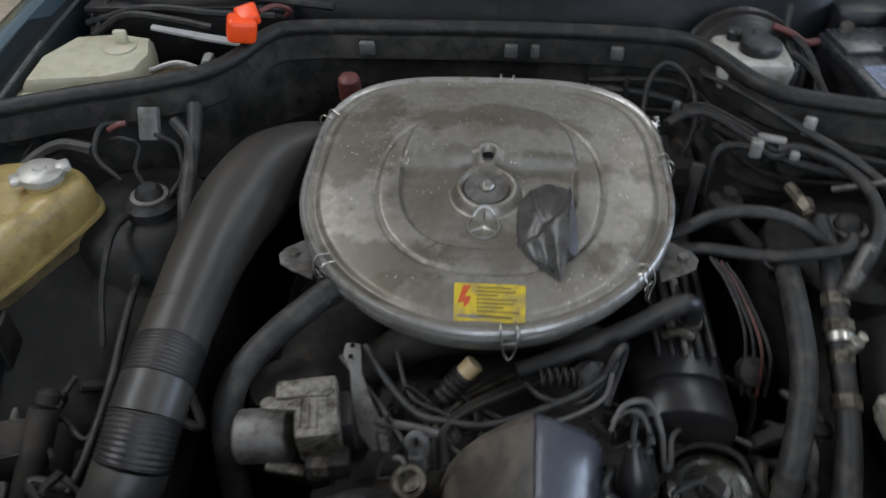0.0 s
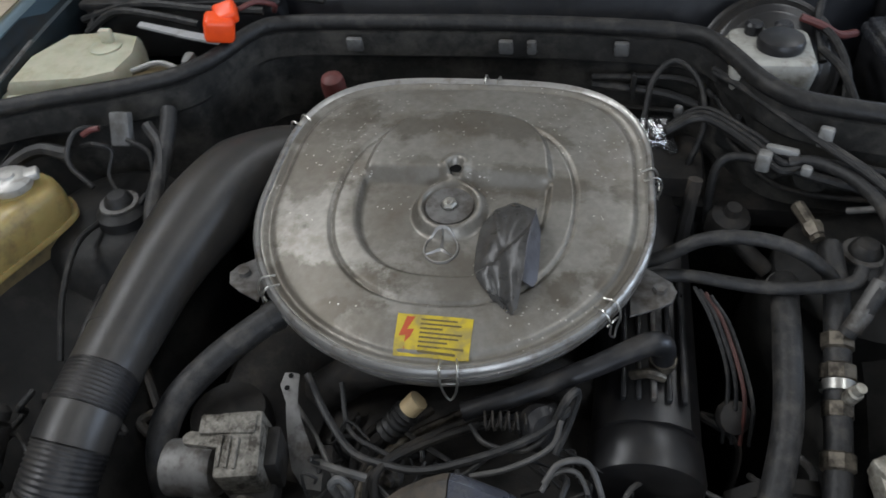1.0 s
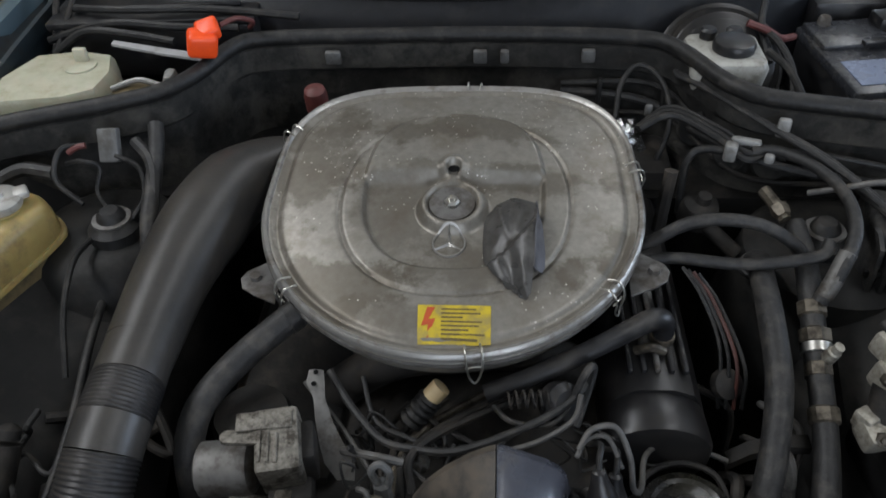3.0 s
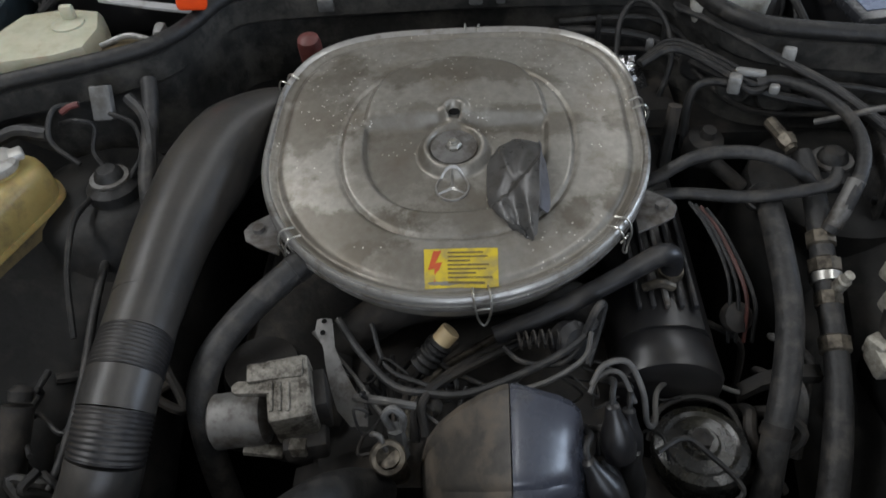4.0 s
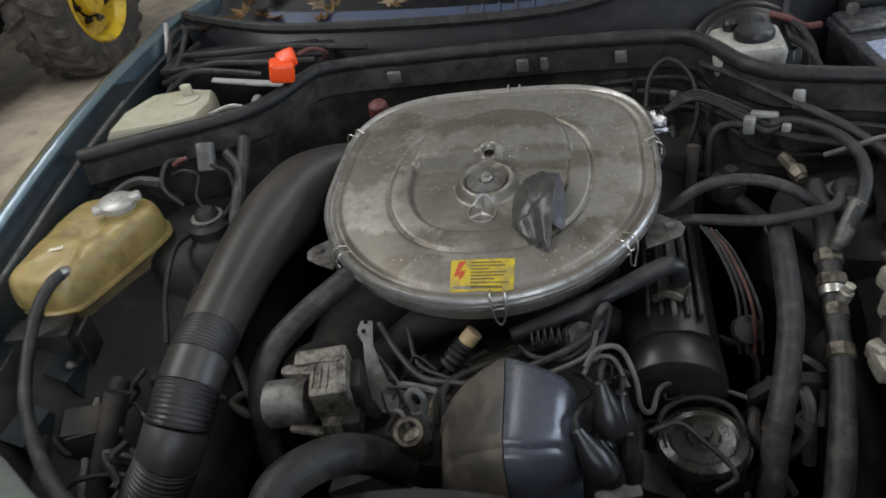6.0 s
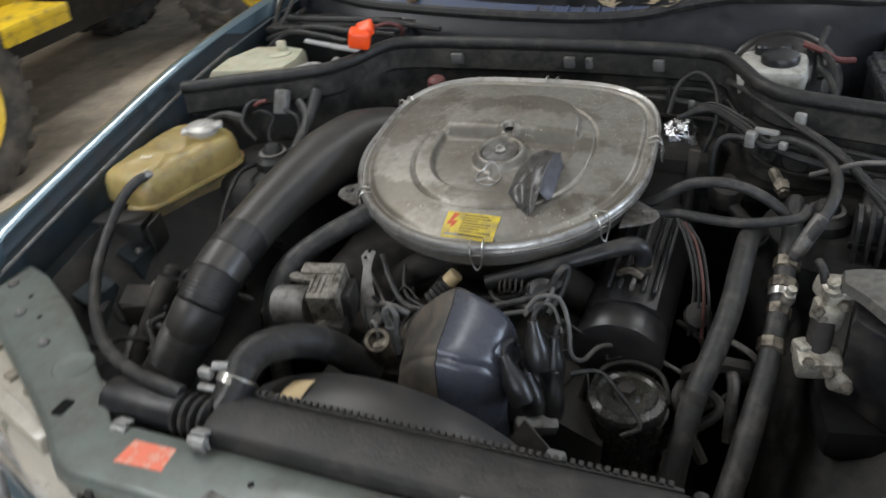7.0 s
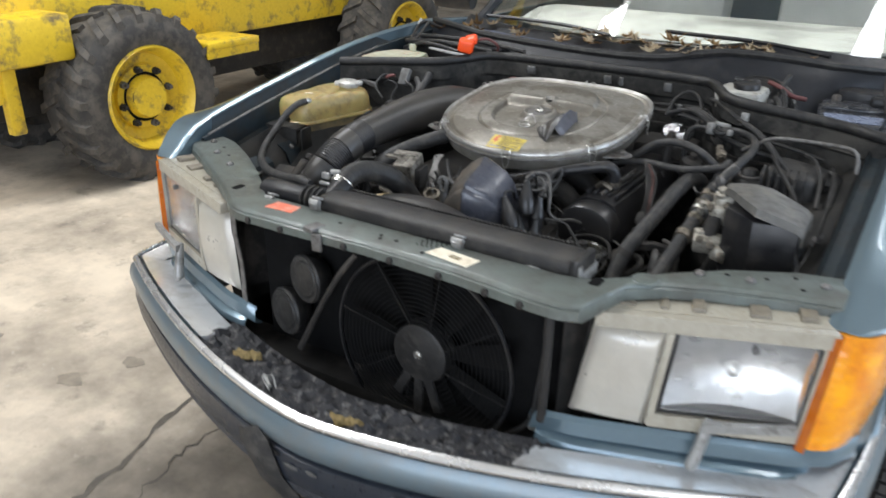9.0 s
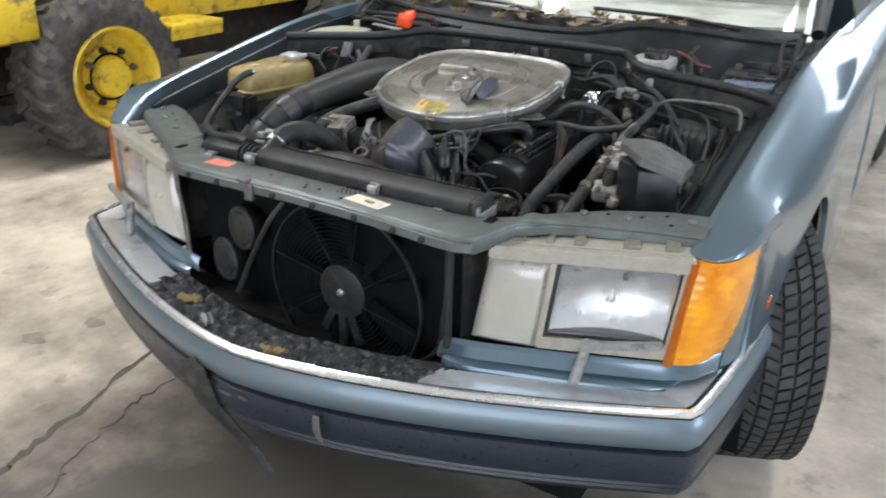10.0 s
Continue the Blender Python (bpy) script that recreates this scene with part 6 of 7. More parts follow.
part("end_block", box((0.383, 0.338, 0.806), (0.016, 0.078, 0.054), bevel=0.006), RADTANK, tank_ob, "square tank end")
part("end_bracket", merge(box((0.366, 0.297, 0.792), (0.060, 0.006, 0.012), bevel=0.002), box((0.3935, 0.338, 0.796), (0.004, 0.078, 0.022), bevel=0.0015), box((0.3935, 0.306, 0.812), (0.004, 0.014, 0.022), bevel=0.0015)), BRUSHED, tank_ob, "grey end bracket")
part("core", box((0.03, 0.345, 0.565), (0.70, 0.045, 0.43), bevel=0.004), WELL, rad)
part("side_tank", tube([V(-0.375, 0.345, 0.795), V(-0.33, 0.34, 0.80), V(-0.255, 0.338, 0.803)], [0.030, 0.028, 0.026], 16, 5), BLACK, rad)
for k in range(4):
    part("bellows_ring", lathe([(0.020, -0.005), (0.030, -0.003), (0.031, 0.003), (0.020, 0.005)], (-0.252 + 0.014 * k, 0.338, 0.804), (1, 0, 0), 20), RUBBER, rad)
part("hose_neck", lathe([(0.026, 0), (0.024, 0.01), (0.023, 0.045)], (-0.200, 0.356, 0.808), (0.25, 0.62, 0.55), 18), BLACK, rad)
for cx, dz in ((-0.319, -0.018), (-0.191, 0.0), (0.156, -0.003), (0.309, -0.026)):
    part("clip", merge(box((cx, 0.300, 0.828 + dz), (0.022, 0.016, 0.005), (-25, 0, 0), 0.002), tube([V(cx - 0.012, 0.290, 0.822 + dz), V(cx + 0.012, 0.290, 0.822 + dz)], 0.0065, 10, 2), box((cx, 0.286, 0.814 + dz), (0.020, 0.005, 0.018), (12, 0, 0), 0.002), box((cx + 0.006, 0.294, 0.806 + dz), (0.008, 0.006, 0.016), bevel=0.001)), BRUSHED, rad, "grey spring clip")
part("rear_clip", box((0.225, 0.388, 0.815), (0.022, 0.018, 0.016), bevel=0.003), GREYPL, rad)
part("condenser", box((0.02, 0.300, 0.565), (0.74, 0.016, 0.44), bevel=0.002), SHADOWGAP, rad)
cowl_ring = []
for i in range(25):
    a = radians(146 - 4.1 * i)
    c = V(-0.035 + 0.312 * math.cos(a), 0, 0.516 + 0.312 * math.sin(a))
    cowl_ring.append([V(c.x, 0.376, c.z - 0.005), V(c.x, 0.385, c.z), V(c.x, 0.43, c.z - 0.004), V(c.x, 0.452, c.z - 0.010), V(c.x, 0.456, c.z - 0.03)])
shroud = alone("fan_shroud", sheet(cowl_ring, 0.004), SHROUD, "dusty black arched fan shroud behind the radiator", "shroud")
part("tape_patch", sheet([[V(-0.035 + 0.3135 * math.cos(radians(a)), y, 0.517 + 0.3135 * math.sin(radians(a)) - (0.004 if y > 0.42 else 0)) for y in (0.388, 0.41, 0.428)] for a in (110, 107, 103)], 0.0012), TANPL, shroud, "tan tape patch")
fan = thing("engine_fan", (0.035, 0.50, 0.5), "dark engine cooling fan behind the shroud", "fan")
part("fan_hub", lathe([(0.05, 0), (0.05, 0.04), (0, 0.045)], (0.035, 0.45, 0.548), (0, 1, 0)), GRIME, fan)
for k in range(7):
    a = 2 * math.pi * k / 7
    part("fan_blade", sheet([[V(0.035, 0.46, 0.548) + V(math.cos(a + d) * r, 0.02 * e, math.sin(a + d) * r) for d, e in ((-0.16, -0.6), (0, 0), (0.16, 0.8))] for r in (0.05, 0.15, 0.26)], 0.003), GRIME, fan)
up = thing("upper_radiator_hose", (-0.13, 0.45, 0.8), "thick black upper radiator hose with a steel clamp", "hose")
part("hose", tube([V(-0.198, 0.366, 0.816), V(-0.196, 0.392, 0.838), V(-0.188, 0.422, 0.850), V(-0.168, 0.452, 0.848), V(-0.146, 0.480, 0.834), V(-0.132, 0.505, 0.808), V(-0.120, 0.530, 0.770), V(-0.105, 0.555, 0.72)], 0.0235, 18, 7), RUBBER, up)
part("clamp", tube([V(-0.1975, 0.380, 0.829), V(-0.1960, 0.390, 0.8365)], 0.0255, 18, 2), STEEL, up, "steel hose clamp")
part("clamp_screw", lathe([(0.006, -0.010), (0.006, 0.012), (0, 0.013)], (-0.212, 0.383, 0.857), (1, 0.2, 0), 10), BRUSHED, up)
alone("hose_elbow_clip", merge(box((-0.232, 0.375, 0.848), (0.020, 0.012, 0.014), bevel=0.003), box((-0.225, 0.362, 0.836), (0.026, 0.010, 0.006), bevel=0.002)), BRUSHED, "small steel hose clip", "clip")

# electric fan behind the grille opening
FH = V(0.113, 0.222, 0.597)
efan = thing("condenser_fan", (0.113, 0.25, 0.36), "black electric fan with a round wire guard", "fan")
part("motor_hub", lathe([(0.060, 0.03), (0.062, 0.0), (0.060, -0.008), (0.052, -0.012), (0.0, -0.012)], FH + V(0, 0.012, 0), (0, 1, 0), 36), RUBBER, efan, "flat dark grey fan hub")
part("hub_bolt", lathe([(0.009, 0), (0.009, -0.003), (0.006, -0.006), (0.0, -0.006)], FH + V(0, 0.0, 0), (0, 1, 0), 10), STEEL, efan)
for k in range(9):
    a = 2 * math.pi * k / 9 + 0.1
    rows = []
    for r in (0.058, 0.10, 0.14, 0.185):
        d = 0.32 - 0.6 * (r - 0.058)
        rows.append([FH + V(math.cos(a + e * d + 0.6 * r) * r, 0.034 + 0.018 * e, math.sin(a + e * d + 0.6 * r) * r) for e in (-0.5, 0, 0.5)])
    part("blade", sheet(rows, 0.0025), SHADOWGAP, efan)
for i in range(14):
    r = 0.072 + 0.0092 * i
    part("guard_wire", loft([[FH + V((r + q * math.cos(b)) * math.cos(a), 0.004 + q * math.sin(b), (r + q * math.cos(b)) * math.sin(a)) for q, b in ((0.0011, j * math.pi / 2) for j in range(4))] for a in (2 * math.pi * k / 56 for k in range(57))], cap=False), SHADOWGAP, efan)
for k in range(8):
    a = 2 * math.pi * k / 8 + 0.35
    part("guard_spoke", tube([FH + V(math.cos(a) * 0.055, 0.006, math.sin(a) * 0.055), FH + V(math.cos(a + 0.18) * 0.197, 0.006, math.sin(a + 0.18) * 0.197)], 0.0016, 6, 2), WELL, efan)
part("guard_ring", loft([[FH + V((0.198 + q * math.cos(b)) * math.cos(a), 0.010 + 1.6 * q * math.sin(b), (0.198 + q * math.cos(b)) * math.sin(a)) for q, b in ((0.0035, j * math.pi / 3) for j in range(6))] for a in (2 * math.pi * k / 64 for k in range(65))], cap=False), BLACK, efan)
for deg, far in ((-118, 0.115), (-92, 0.135), (-70, 0.125)):
    a = radians(deg)
    d, t = V(math.cos(a), 0, math.sin(a)), V(-math.sin(a), 0, math.cos(a))
    part("motor_arm", loft([[FH + d * r + t * w + V(0, y, 0) for w, y in ((-0.011, 0.006), (-0.009, 0.002), (0.009, 0.002), (0.011, 0.006), (0.009, 0.010), (-0.009, 0.010))] for r in (0.05, 0.5 * far + 0.03, far)]), RUBBER, efan, "dusty grey motor arm")
for hx, hz in ((-0.181, 0.673), (-0.245, 0.579)):
    horn = thing("horn", (hx, 0.25, hz), "round dark grey disc horn", "horn", "pair of horns")
    part("horn_disc", lathe([(0.030, 0.05), (0.045, 0.03), (0.052, 0.012), (0.053, 0.004), (0.049, -0.001), (0.040, 0.002), (0.036, -0.001), (0.030, 0.001), (0.012, -0.002), (0.0, -0.002)], (hx, 0.232, hz), (0.25, 1, -0.05), 32), RUBBER, horn)
    part("horn_bracket", box((hx + 0.01, 0.285, hz), (0.02, 0.05, 0.012), bevel=0.002), GRIME, horn)
alone("grille_brace", tube([V(-0.022, 0.212, 0.775), V(-0.045, 0.195, 0.74), V(-0.10, 0.195, 0.655), V(-0.178, 0.205, 0.525)], [0.005, 0.006, 0.006, 0.007], 10, 4), GRIME, "slanted dark brace rod", "brace")
alone("front_cable", tube([V(0.37, 0.24, 0.70), V(0.36, 0.235, 0.60), V(0.34, 0.24, 0.52), V(0.25, 0.24, 0.44)], 0.005, 8), RUBBER, "black cable hanging in the grille opening", "cable")

# ---- right-hand flank of the bay ----
filt = thing("oil_filter_housing", (0.265, 0.615, 0.5), "black round oil filter housing with a bolted top", "oil filter")
part("housing", lathe([(0.046, 0.55), (0.052, 0.60), (0.052, 0.68), (0.055, 0.690), (0.056, 0.702), (0.053, 0.708), (0.043, 0.712), (0.038, 0.709), (0.022, 0.711), (0.018, 0.716), (0.0, 0.717)], (0.263, 0.618, 0), (0, 0, 1), 40), FILTERM, filt)
part("bolt", lathe([(0.013, 0), (0.013, 0.010), (0.006, 0.012), (0, 0.018)], (0.262, 0.618, 0.715), seg=6), GRIME, filt)
part("bail_wire", tube([V(0.208, 0.635, 0.69), V(0.222, 0.663, 0.712), V(0.262, 0.678, 0.718), V(0.302, 0.666, 0.712), V(0.319, 0.635, 0.69)], 0.004, 6), GRIME, filt)
part("filter_base", box((0.265, 0.625, 0.50), (0.14, 0.13, 0.12), bevel=0.02), GRIME, filt)
cool = thing("coolant_hose", (0.36, 0.85, 0.54), "thick grey-black coolant hose bending down", "hose")
part("hose", tube([V(0.404, 0.985, 0.755), V(0.402, 0.955, 0.792), V(0.393, 0.905, 0.808), V(0.387, 0.83, 0.804), V(0.381, 0.75, 0.784), V(0.366, 0.68, 0.750), V(0.350, 0.63, 0.712), V(0.338, 0.58, 0.63), V(0.33, 0.56, 0.52)], 0.0165, 16, 6), HOSE, cool)
part("clamp", tube([V(0.404, 0.978, 0.764), V(0.403, 0.970, 0.774)], 0.0182, 16, 2), DULL, cool, "dull steel hose clamp")
part("clamp", tube([V(0.352, 0.637, 0.718), V(0.348, 0.627, 0.708)], 0.0180, 16, 2), GRIME, cool, "grimy hose clamp")
alone("vapour_hose", tube([V(0.20, 0.945, 0.815), V(0.244, 0.945, 0.832), V(0.295, 0.945, 0.868), V(0.35, 0.94, 0.878), V(0.40, 0.937, 0.865), V(0.441, 0.930, 0.836), V(0.46, 0.92, 0.80)], 0.0088, 12, 6), HOSE, "arched grey rubber hose", "hose")
alone("vapour_hose", tube([V(0.20, 0.92, 0.812), V(0.27, 0.925, 0.824), V(0.36, 0.912, 0.826), V(0.42, 0.905, 0.838), V(0.459, 0.905, 0.85), V(0.47, 0.92, 0.86)], 0.0082, 12, 6), HOSE, "straight grey rubber hose", "hose")
line = thing("refrigerant_line", (0.44, 0.8, 0.7), "tarnished metal refrigerant line with fittings", "pipe")
part("pipe", tube([V(0.452, 0.99, 0.83), V(0.452, 0.92, 0.815), V(0.446, 0.82, 0.772), V(0.438, 0.71, 0.730), V(0.424, 0.62, 0.675), V(0.405, 0.54, 0.60)], [0.014, 0.015, 0.0155, 0.015, 0.0175, 0.0175], 14, 6), HOSE, line)
for at, r in (((0.449, 0.865, 0.792), 0.019), ((0.447, 0.83, 0.777), 0.021), ((0.444, 0.79, 0.760), 0.018), ((0.440, 0.735, 0.740), 0.020)):
    part("fitting", lathe([(r * 0.8, -0.012), (r, -0.009), (r, 0.007), (r * 0.7, 0.011)], at, (0.05, 0.92, 0.40), 8), BRASS, line, "tarnished hexagon fitting")
part("service_port", lathe([(0.009, 0), (0.009, 0.018), (0.0065, 0.02), (0.0065, 0.03), (0, 0.03)], (0.452, 0.795, 0.775), (0.2, -0.2, 1), 12), ALLOY, line)
part("clamp", lathe([(0.0165, -0.006), (0.0195, -0.006), (0.0195, 0.006), (0.0165, 0.006)], (0.446, 0.815, 0.770), (0.05, 0.92, 0.40), 16), STEEL, line)
alone("bracket_arm", loft([[V(x, y + 0.013 * math.cos(a), z + 0.010 * math.sin(a)) for a in (math.pi / 4 + i * math.pi / 2 for i in range(4))] for x, y, z in ((0.325, 0.70, 0.69), (0.35, 0.705, 0.705), (0.385, 0.712, 0.712), (0.425, 0.715, 0.708))]), GRIME, "grey metal bracket arm", "bracket")
alone("grey_loop_hose", tube([V(0.405, 1.088, 0.884), V(0.44, 1.085, 0.887), V(0.48, 1.045, 0.888), V(0.503, 0.985, 0.885), V(0.500, 0.925, 0.872), V(0.478, 0.885, 0.842), V(0.455, 0.865, 0.805)], [0.0075, 0.0078, 0.008, 0.0085, 0.009, 0.010, 0.011], 12, 6), HOSE, "grey looped hose with a crimped end", "hose")
alone("crimp_sleeve", tube([V(0.488, 0.902, 0.856), V(0.470, 0.878, 0.830), V(0.460, 0.868, 0.812)], 0.0118, 12, 4), DULL, "crimped aluminium hose sleeve", "fitting")
hyd = thing("hydraulic_unit", (0.57, 0.70, 0.70), "silver hydraulic valve block with a dark cover", "hydraulic unit")
random.seed(9)
part("valve_block", merge(box((0.512, 0.764, 0.826), (0.050, 0.050, 0.030), (0, 12, 22), 0.007, 2), box((0.502, 0.744, 0.802), (0.034, 0.036, 0.040), (8, 0, 18), 0.006, 2), box((0.536, 0.768, 0.836), (0.030, 0.034, 0.022), (0, 10, 15), 0.006, 2)), ALLOY, hyd, "corroded aluminium valve block")
part("upper_port", lathe([(0.012, -0.004), (0.0145, 0.002), (0.0145, 0.010), (0.009, 0.012), (0.009, 0.020), (0, 0.020)], (0.505, 0.748, 0.838), (-0.1, -0.3, 1), 8), ALLOY, hyd)
part("sleeve", tube([V(0.499, 0.738, 0.795), V(0.497, 0.728, 0.775), V(0.496, 0.716, 0.755)], 0.0165, 14, 3), GRIME, hyd, "dark sleeve between the blocks")
part("lower_block", merge(box((0.498, 0.707, 0.748), (0.058, 0.038, 0.034), (12, 0, 12), 0.007, 2), box((0.531, 0.692, 0.736), (0.040, 0.030, 0.028), (0, 18, 8), 0.006, 2), box((0.478, 0.716, 0.758), (0.022, 0.026, 0.026), (0, 0, 30), 0.005, 2)), ALLOY, hyd, "corroded aluminium lower block")
part("union", tube([V(0.545, 0.688, 0.732), V(0.562, 0.684, 0.724), V(0.578, 0.682, 0.712)], [0.011, 0.012, 0.009], 8, 3), BRASS, hyd, "tarnished pipe union")
for bx, by, bz in ((0.490, 0.728, 0.816), (0.519, 0.738, 0.822), (0.486, 0.690, 0.758), (0.510, 0.686, 0.752), (0.534, 0.676, 0.738)):
    part("port_bolt", lathe([(0.0085, -0.006), (0.0085, 0.006), (0.0045, 0.007), (0.0045, 0.011), (0, 0.011)], (bx, by, bz), (0, -0.8, 0.6), 6), BRASS, hyd)
part("black_plug", tube([V(0.494, 0.752, 0.845), V(0.489, 0.757, 0.862), V(0.483, 0.772, 0.866)], 0.006, 10, 4), RUBBER, hyd)
part("cover_body", prism([(0.527, 0.690), (0.592, 0.634), (0.672, 0.650), (0.668, 0.738), (0.60, 0.765), (0.532, 0.755)], 0.70, 0.840, 0.008), BLACK, hyd, "dark moulded cover")
part("cover_lid", sheet([[V(x, y0 + (y1 - y0) * f, z + 0.004 * math.sin(3.1 * f) + 0.002 * noise.noise(V(x * 40, f * 5, 0)) - (0.014 if f in (0, 1) else 0)) for f in (0, 0.05, 0.25, 0.5, 0.75, 0.95, 1)] for x, y0, y1, z in ((0.510, 0.742, 0.752, 0.850), (0.514, 0.730, 0.760, 0.864), (0.535, 0.700, 0.764, 0.868), (0.565, 0.655, 0.766, 0.871), (0.596, 0.622, 0.766, 0.869), (0.635, 0.630, 0.758, 0.857), (0.668, 0.637, 0.748, 0.846), (0.678, 0.642, 0.744, 0.838), (0.681, 0.646, 0.74, 0.818))], 0.004), DUSTLID, hyd, "dusty grey sloping lid")
alone("cover_strap", tube([V(0.60, 0.66, 0.80), V(0.65, 0.675, 0.795), V(0.675, 0.66, 0.765), V(0.68, 0.64, 0.72)], 0.007, 8), RUBBER, "dark hose beside the hydraulic unit", "hose")
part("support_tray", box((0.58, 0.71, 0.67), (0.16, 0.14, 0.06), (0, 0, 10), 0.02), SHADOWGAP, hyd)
for s, sx, sy, sz in ((-1, -0.516, 0.985, 0.846), (1, 0.500, 1.000, 0.822)):
    tower = thing("shock_tower", (sx, sy, 0.3), "dusty dark suspension tower with a capped top mount", "suspension tower", "suspension towers")
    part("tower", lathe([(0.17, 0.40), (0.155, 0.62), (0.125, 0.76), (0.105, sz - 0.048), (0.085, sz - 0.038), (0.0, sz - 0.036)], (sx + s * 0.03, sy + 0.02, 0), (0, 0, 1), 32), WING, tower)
    part("mount", lathe([(0.040, -0.04), (0.038, -0.022), (0.028, -0.014), (0.022, -0.010), (0.019, 0.000), (0.013, 0.006), (0, 0.007)], (sx, sy, sz), (0, 0, 1), 24), RUBBER, tower, "black rubber top mount")
    part("mount_ring", lathe([(0.022, -0.011), (0.028, -0.012), (0.028, -0.008), (0.022, -0.007)], (sx, sy, sz), (0, 0, 1), 24), DULL, tower)
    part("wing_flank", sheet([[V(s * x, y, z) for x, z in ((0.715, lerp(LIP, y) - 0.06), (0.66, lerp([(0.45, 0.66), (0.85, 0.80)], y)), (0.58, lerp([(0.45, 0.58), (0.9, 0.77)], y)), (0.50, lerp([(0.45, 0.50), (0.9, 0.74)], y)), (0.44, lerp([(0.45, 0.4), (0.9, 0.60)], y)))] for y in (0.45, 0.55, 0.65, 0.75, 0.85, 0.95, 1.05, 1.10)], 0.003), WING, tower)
alone("heater_pipe", tube([V(0.318, 1.085, 0.775), V(0.316, 1.092, 0.83), V(0.320, 1.098, 0.862), V(0.332, 1.102, 0.876), V(0.352, 1.100, 0.880), V(0.375, 1.092, 0.880)], 0.0062, 10, 6), RUBBER, "bent black pipe by the firewall", "pipe")
alone("brake_pipe", tube([V(0.47, 1.02, 0.862), V(0.50, 1.0, 0.885), V(0.53, 0.985, 0.905), V(0.56, 0.975, 0.914), V(0.62, 0.968, 0.918), V(0.685, 0.962, 0.918), V(0.708, 0.956, 0.912), V(0.716, 0.948, 0.896), V(0.718, 0.94, 0.872)], 0.0042, 10, 6), DULL, "pale bent metal brake pipe", "pipe")
for k in range(3):
    alone("loom_cable", tube([V(0.25, 1.15 - 0.01 * k, 0.885 + 0.005 * k), V(0.30, 1.175 - 0.012 * k, 0.905), V(0.36, 1.13 - 0.01 * k, 0.900 - 0.004 * k), V(0.395, 1.10 - 0.012 * k, 0.89 - 0.006 * k), V(0.43, 1.09, 0.88)], 0.0042 + 0.0006 * k, 8), RUBBER, "dark cable run along the firewall", "cable", "firewall cables")
for k in range(2):
    alone("loom_cable", tube([V(0.32, 1.265 - 0.01 * k, 0.915), V(0.355, 1.205, 0.92), V(0.40, 1.14, 0.918), V(0.446, 1.100 - 0.008 * k, 0.908), V(0.50, 1.05 - 0.012 * k, 0.895), V(0.55, 0.985 - 0.012 * k, 0.875), V(0.60, 0.93, 0.84), V(0.61, 0.90, 0.80)], 0.0048, 8), HOSE, "dark cable run along the firewall", "cable", "firewall cables")
alone("loop_cable", tube([V(0.225, 1.20, 0.87), V(0.235, 1.24, 0.91), V(0.265, 1.268, 0.925), V(0.30, 1.245, 0.905), V(0.31, 1.20, 0.86), V(0.29, 1.17, 0.80)], 0.0045, 10), RUBBER, "black looped cable behind the air cleaner", "cable")
for at, sz in (((0.446, 1.103, 0.914), (0.018, 0.012, 0.030)), ((0.375, 1.088, 0.884), (0.018, 0.018, 0.028)), ((0.398, 1.100, 0.893), (0.042, 0.012, 0.011)), ((0.425, 1.070, 0.884), (0.014, 0.012, 0.014)), ((0.268, 1.170, 0.902), (0.012, 0.010, 0.02))):
    alone("pipe_clip", box(at, sz, (0, 0, -18), 0.004), BRUSHED if at[0] > 0.3 else GREYPL, "dusty grey plastic pipe clip", "clip", "pipe clips")
alone("heater_valve", merge(lathe([(0.020, -0.03), (0.028, -0.024), (0.030, 0.0), (0.026, 0.012), (0.012, 0.018), (0.010, 0.03), (0, 0.03)], (0.345, 1.075, 0.79), (0.1, -0.2, 1), 20), tube([V(0.345, 1.07, 0.775), V(0.37, 1.05, 0.76), V(0.40, 1.03, 0.74)], 0.012, 10), tube([V(0.29, 1.06, 0.87), V(0.285, 1.05, 0.82), V(0.28, 1.04, 0.74)], 0.010, 8)), GRIME, "dark round heater valve with pipes", "valve")
part_cap = thing("brake_line_union", (0.425, 1.01, 0.84), "tarnished brass brake line union", "fitting")
part("union", merge(tube([V(0.415, 1.035, 0.855), V(0.425, 1.01, 0.85), V(0.435, 0.985, 0.842)], 0.009, 8), lathe([(0.012, -0.008), (0.013, 0), (0.010, 0.01)], (0.43, 0.998, 0.848), (0.3, -0.9, -0.2), 6)), BRASS, part_cap)
for k in range(4):
    alone("injector_wire", tube([V(0.285 + 0.006 * k, 0.90 - 0.004 * k, 0.83), V(0.305 + 0.008 * k, 0.86, 0.815 - 0.004 * k), V(0.325 + 0.008 * k, 0.81 - 0.01 * k, 0.775), V(0.325 + 0.01 * k, 0.765, 0.71)], 0.0026, 6), RUST if k == 2 else RUBBER, "dark reddish injector wire" if k == 2 else "thin dark injector wire", "wire", "injector wires")
alone("relay_lump", lathe([(0.014, -0.012), (0.020, -0.006), (0.020, 0.008), (0.008, 0.014), (0, 0.014)], (0.335, 0.785, 0.735), (0.3, -0.6, 0.7), 12), GRIME, "grimy round pressure switch low in the bay", "switch")
random.seed(31)
for k in range(7):
    x, y = random.uniform(0.30, 0.42), random.uniform(0.64, 0.90)
    alone("cable_tail", tube([V(x, y, 0.66), V(x + random.uniform(-0.03, 0.03), y - 0.03, 0.70), V(x + random.uniform(-0.04, 0.04), y - 0.06, 0.69), V(x + random.uniform(-0.05, 0.05), y - 0.09, 0.62)], random.uniform(0.004, 0.009), 8), GRIME if k % 3 else DULL, "grimy cable low in the bay", "cable", "low cables")


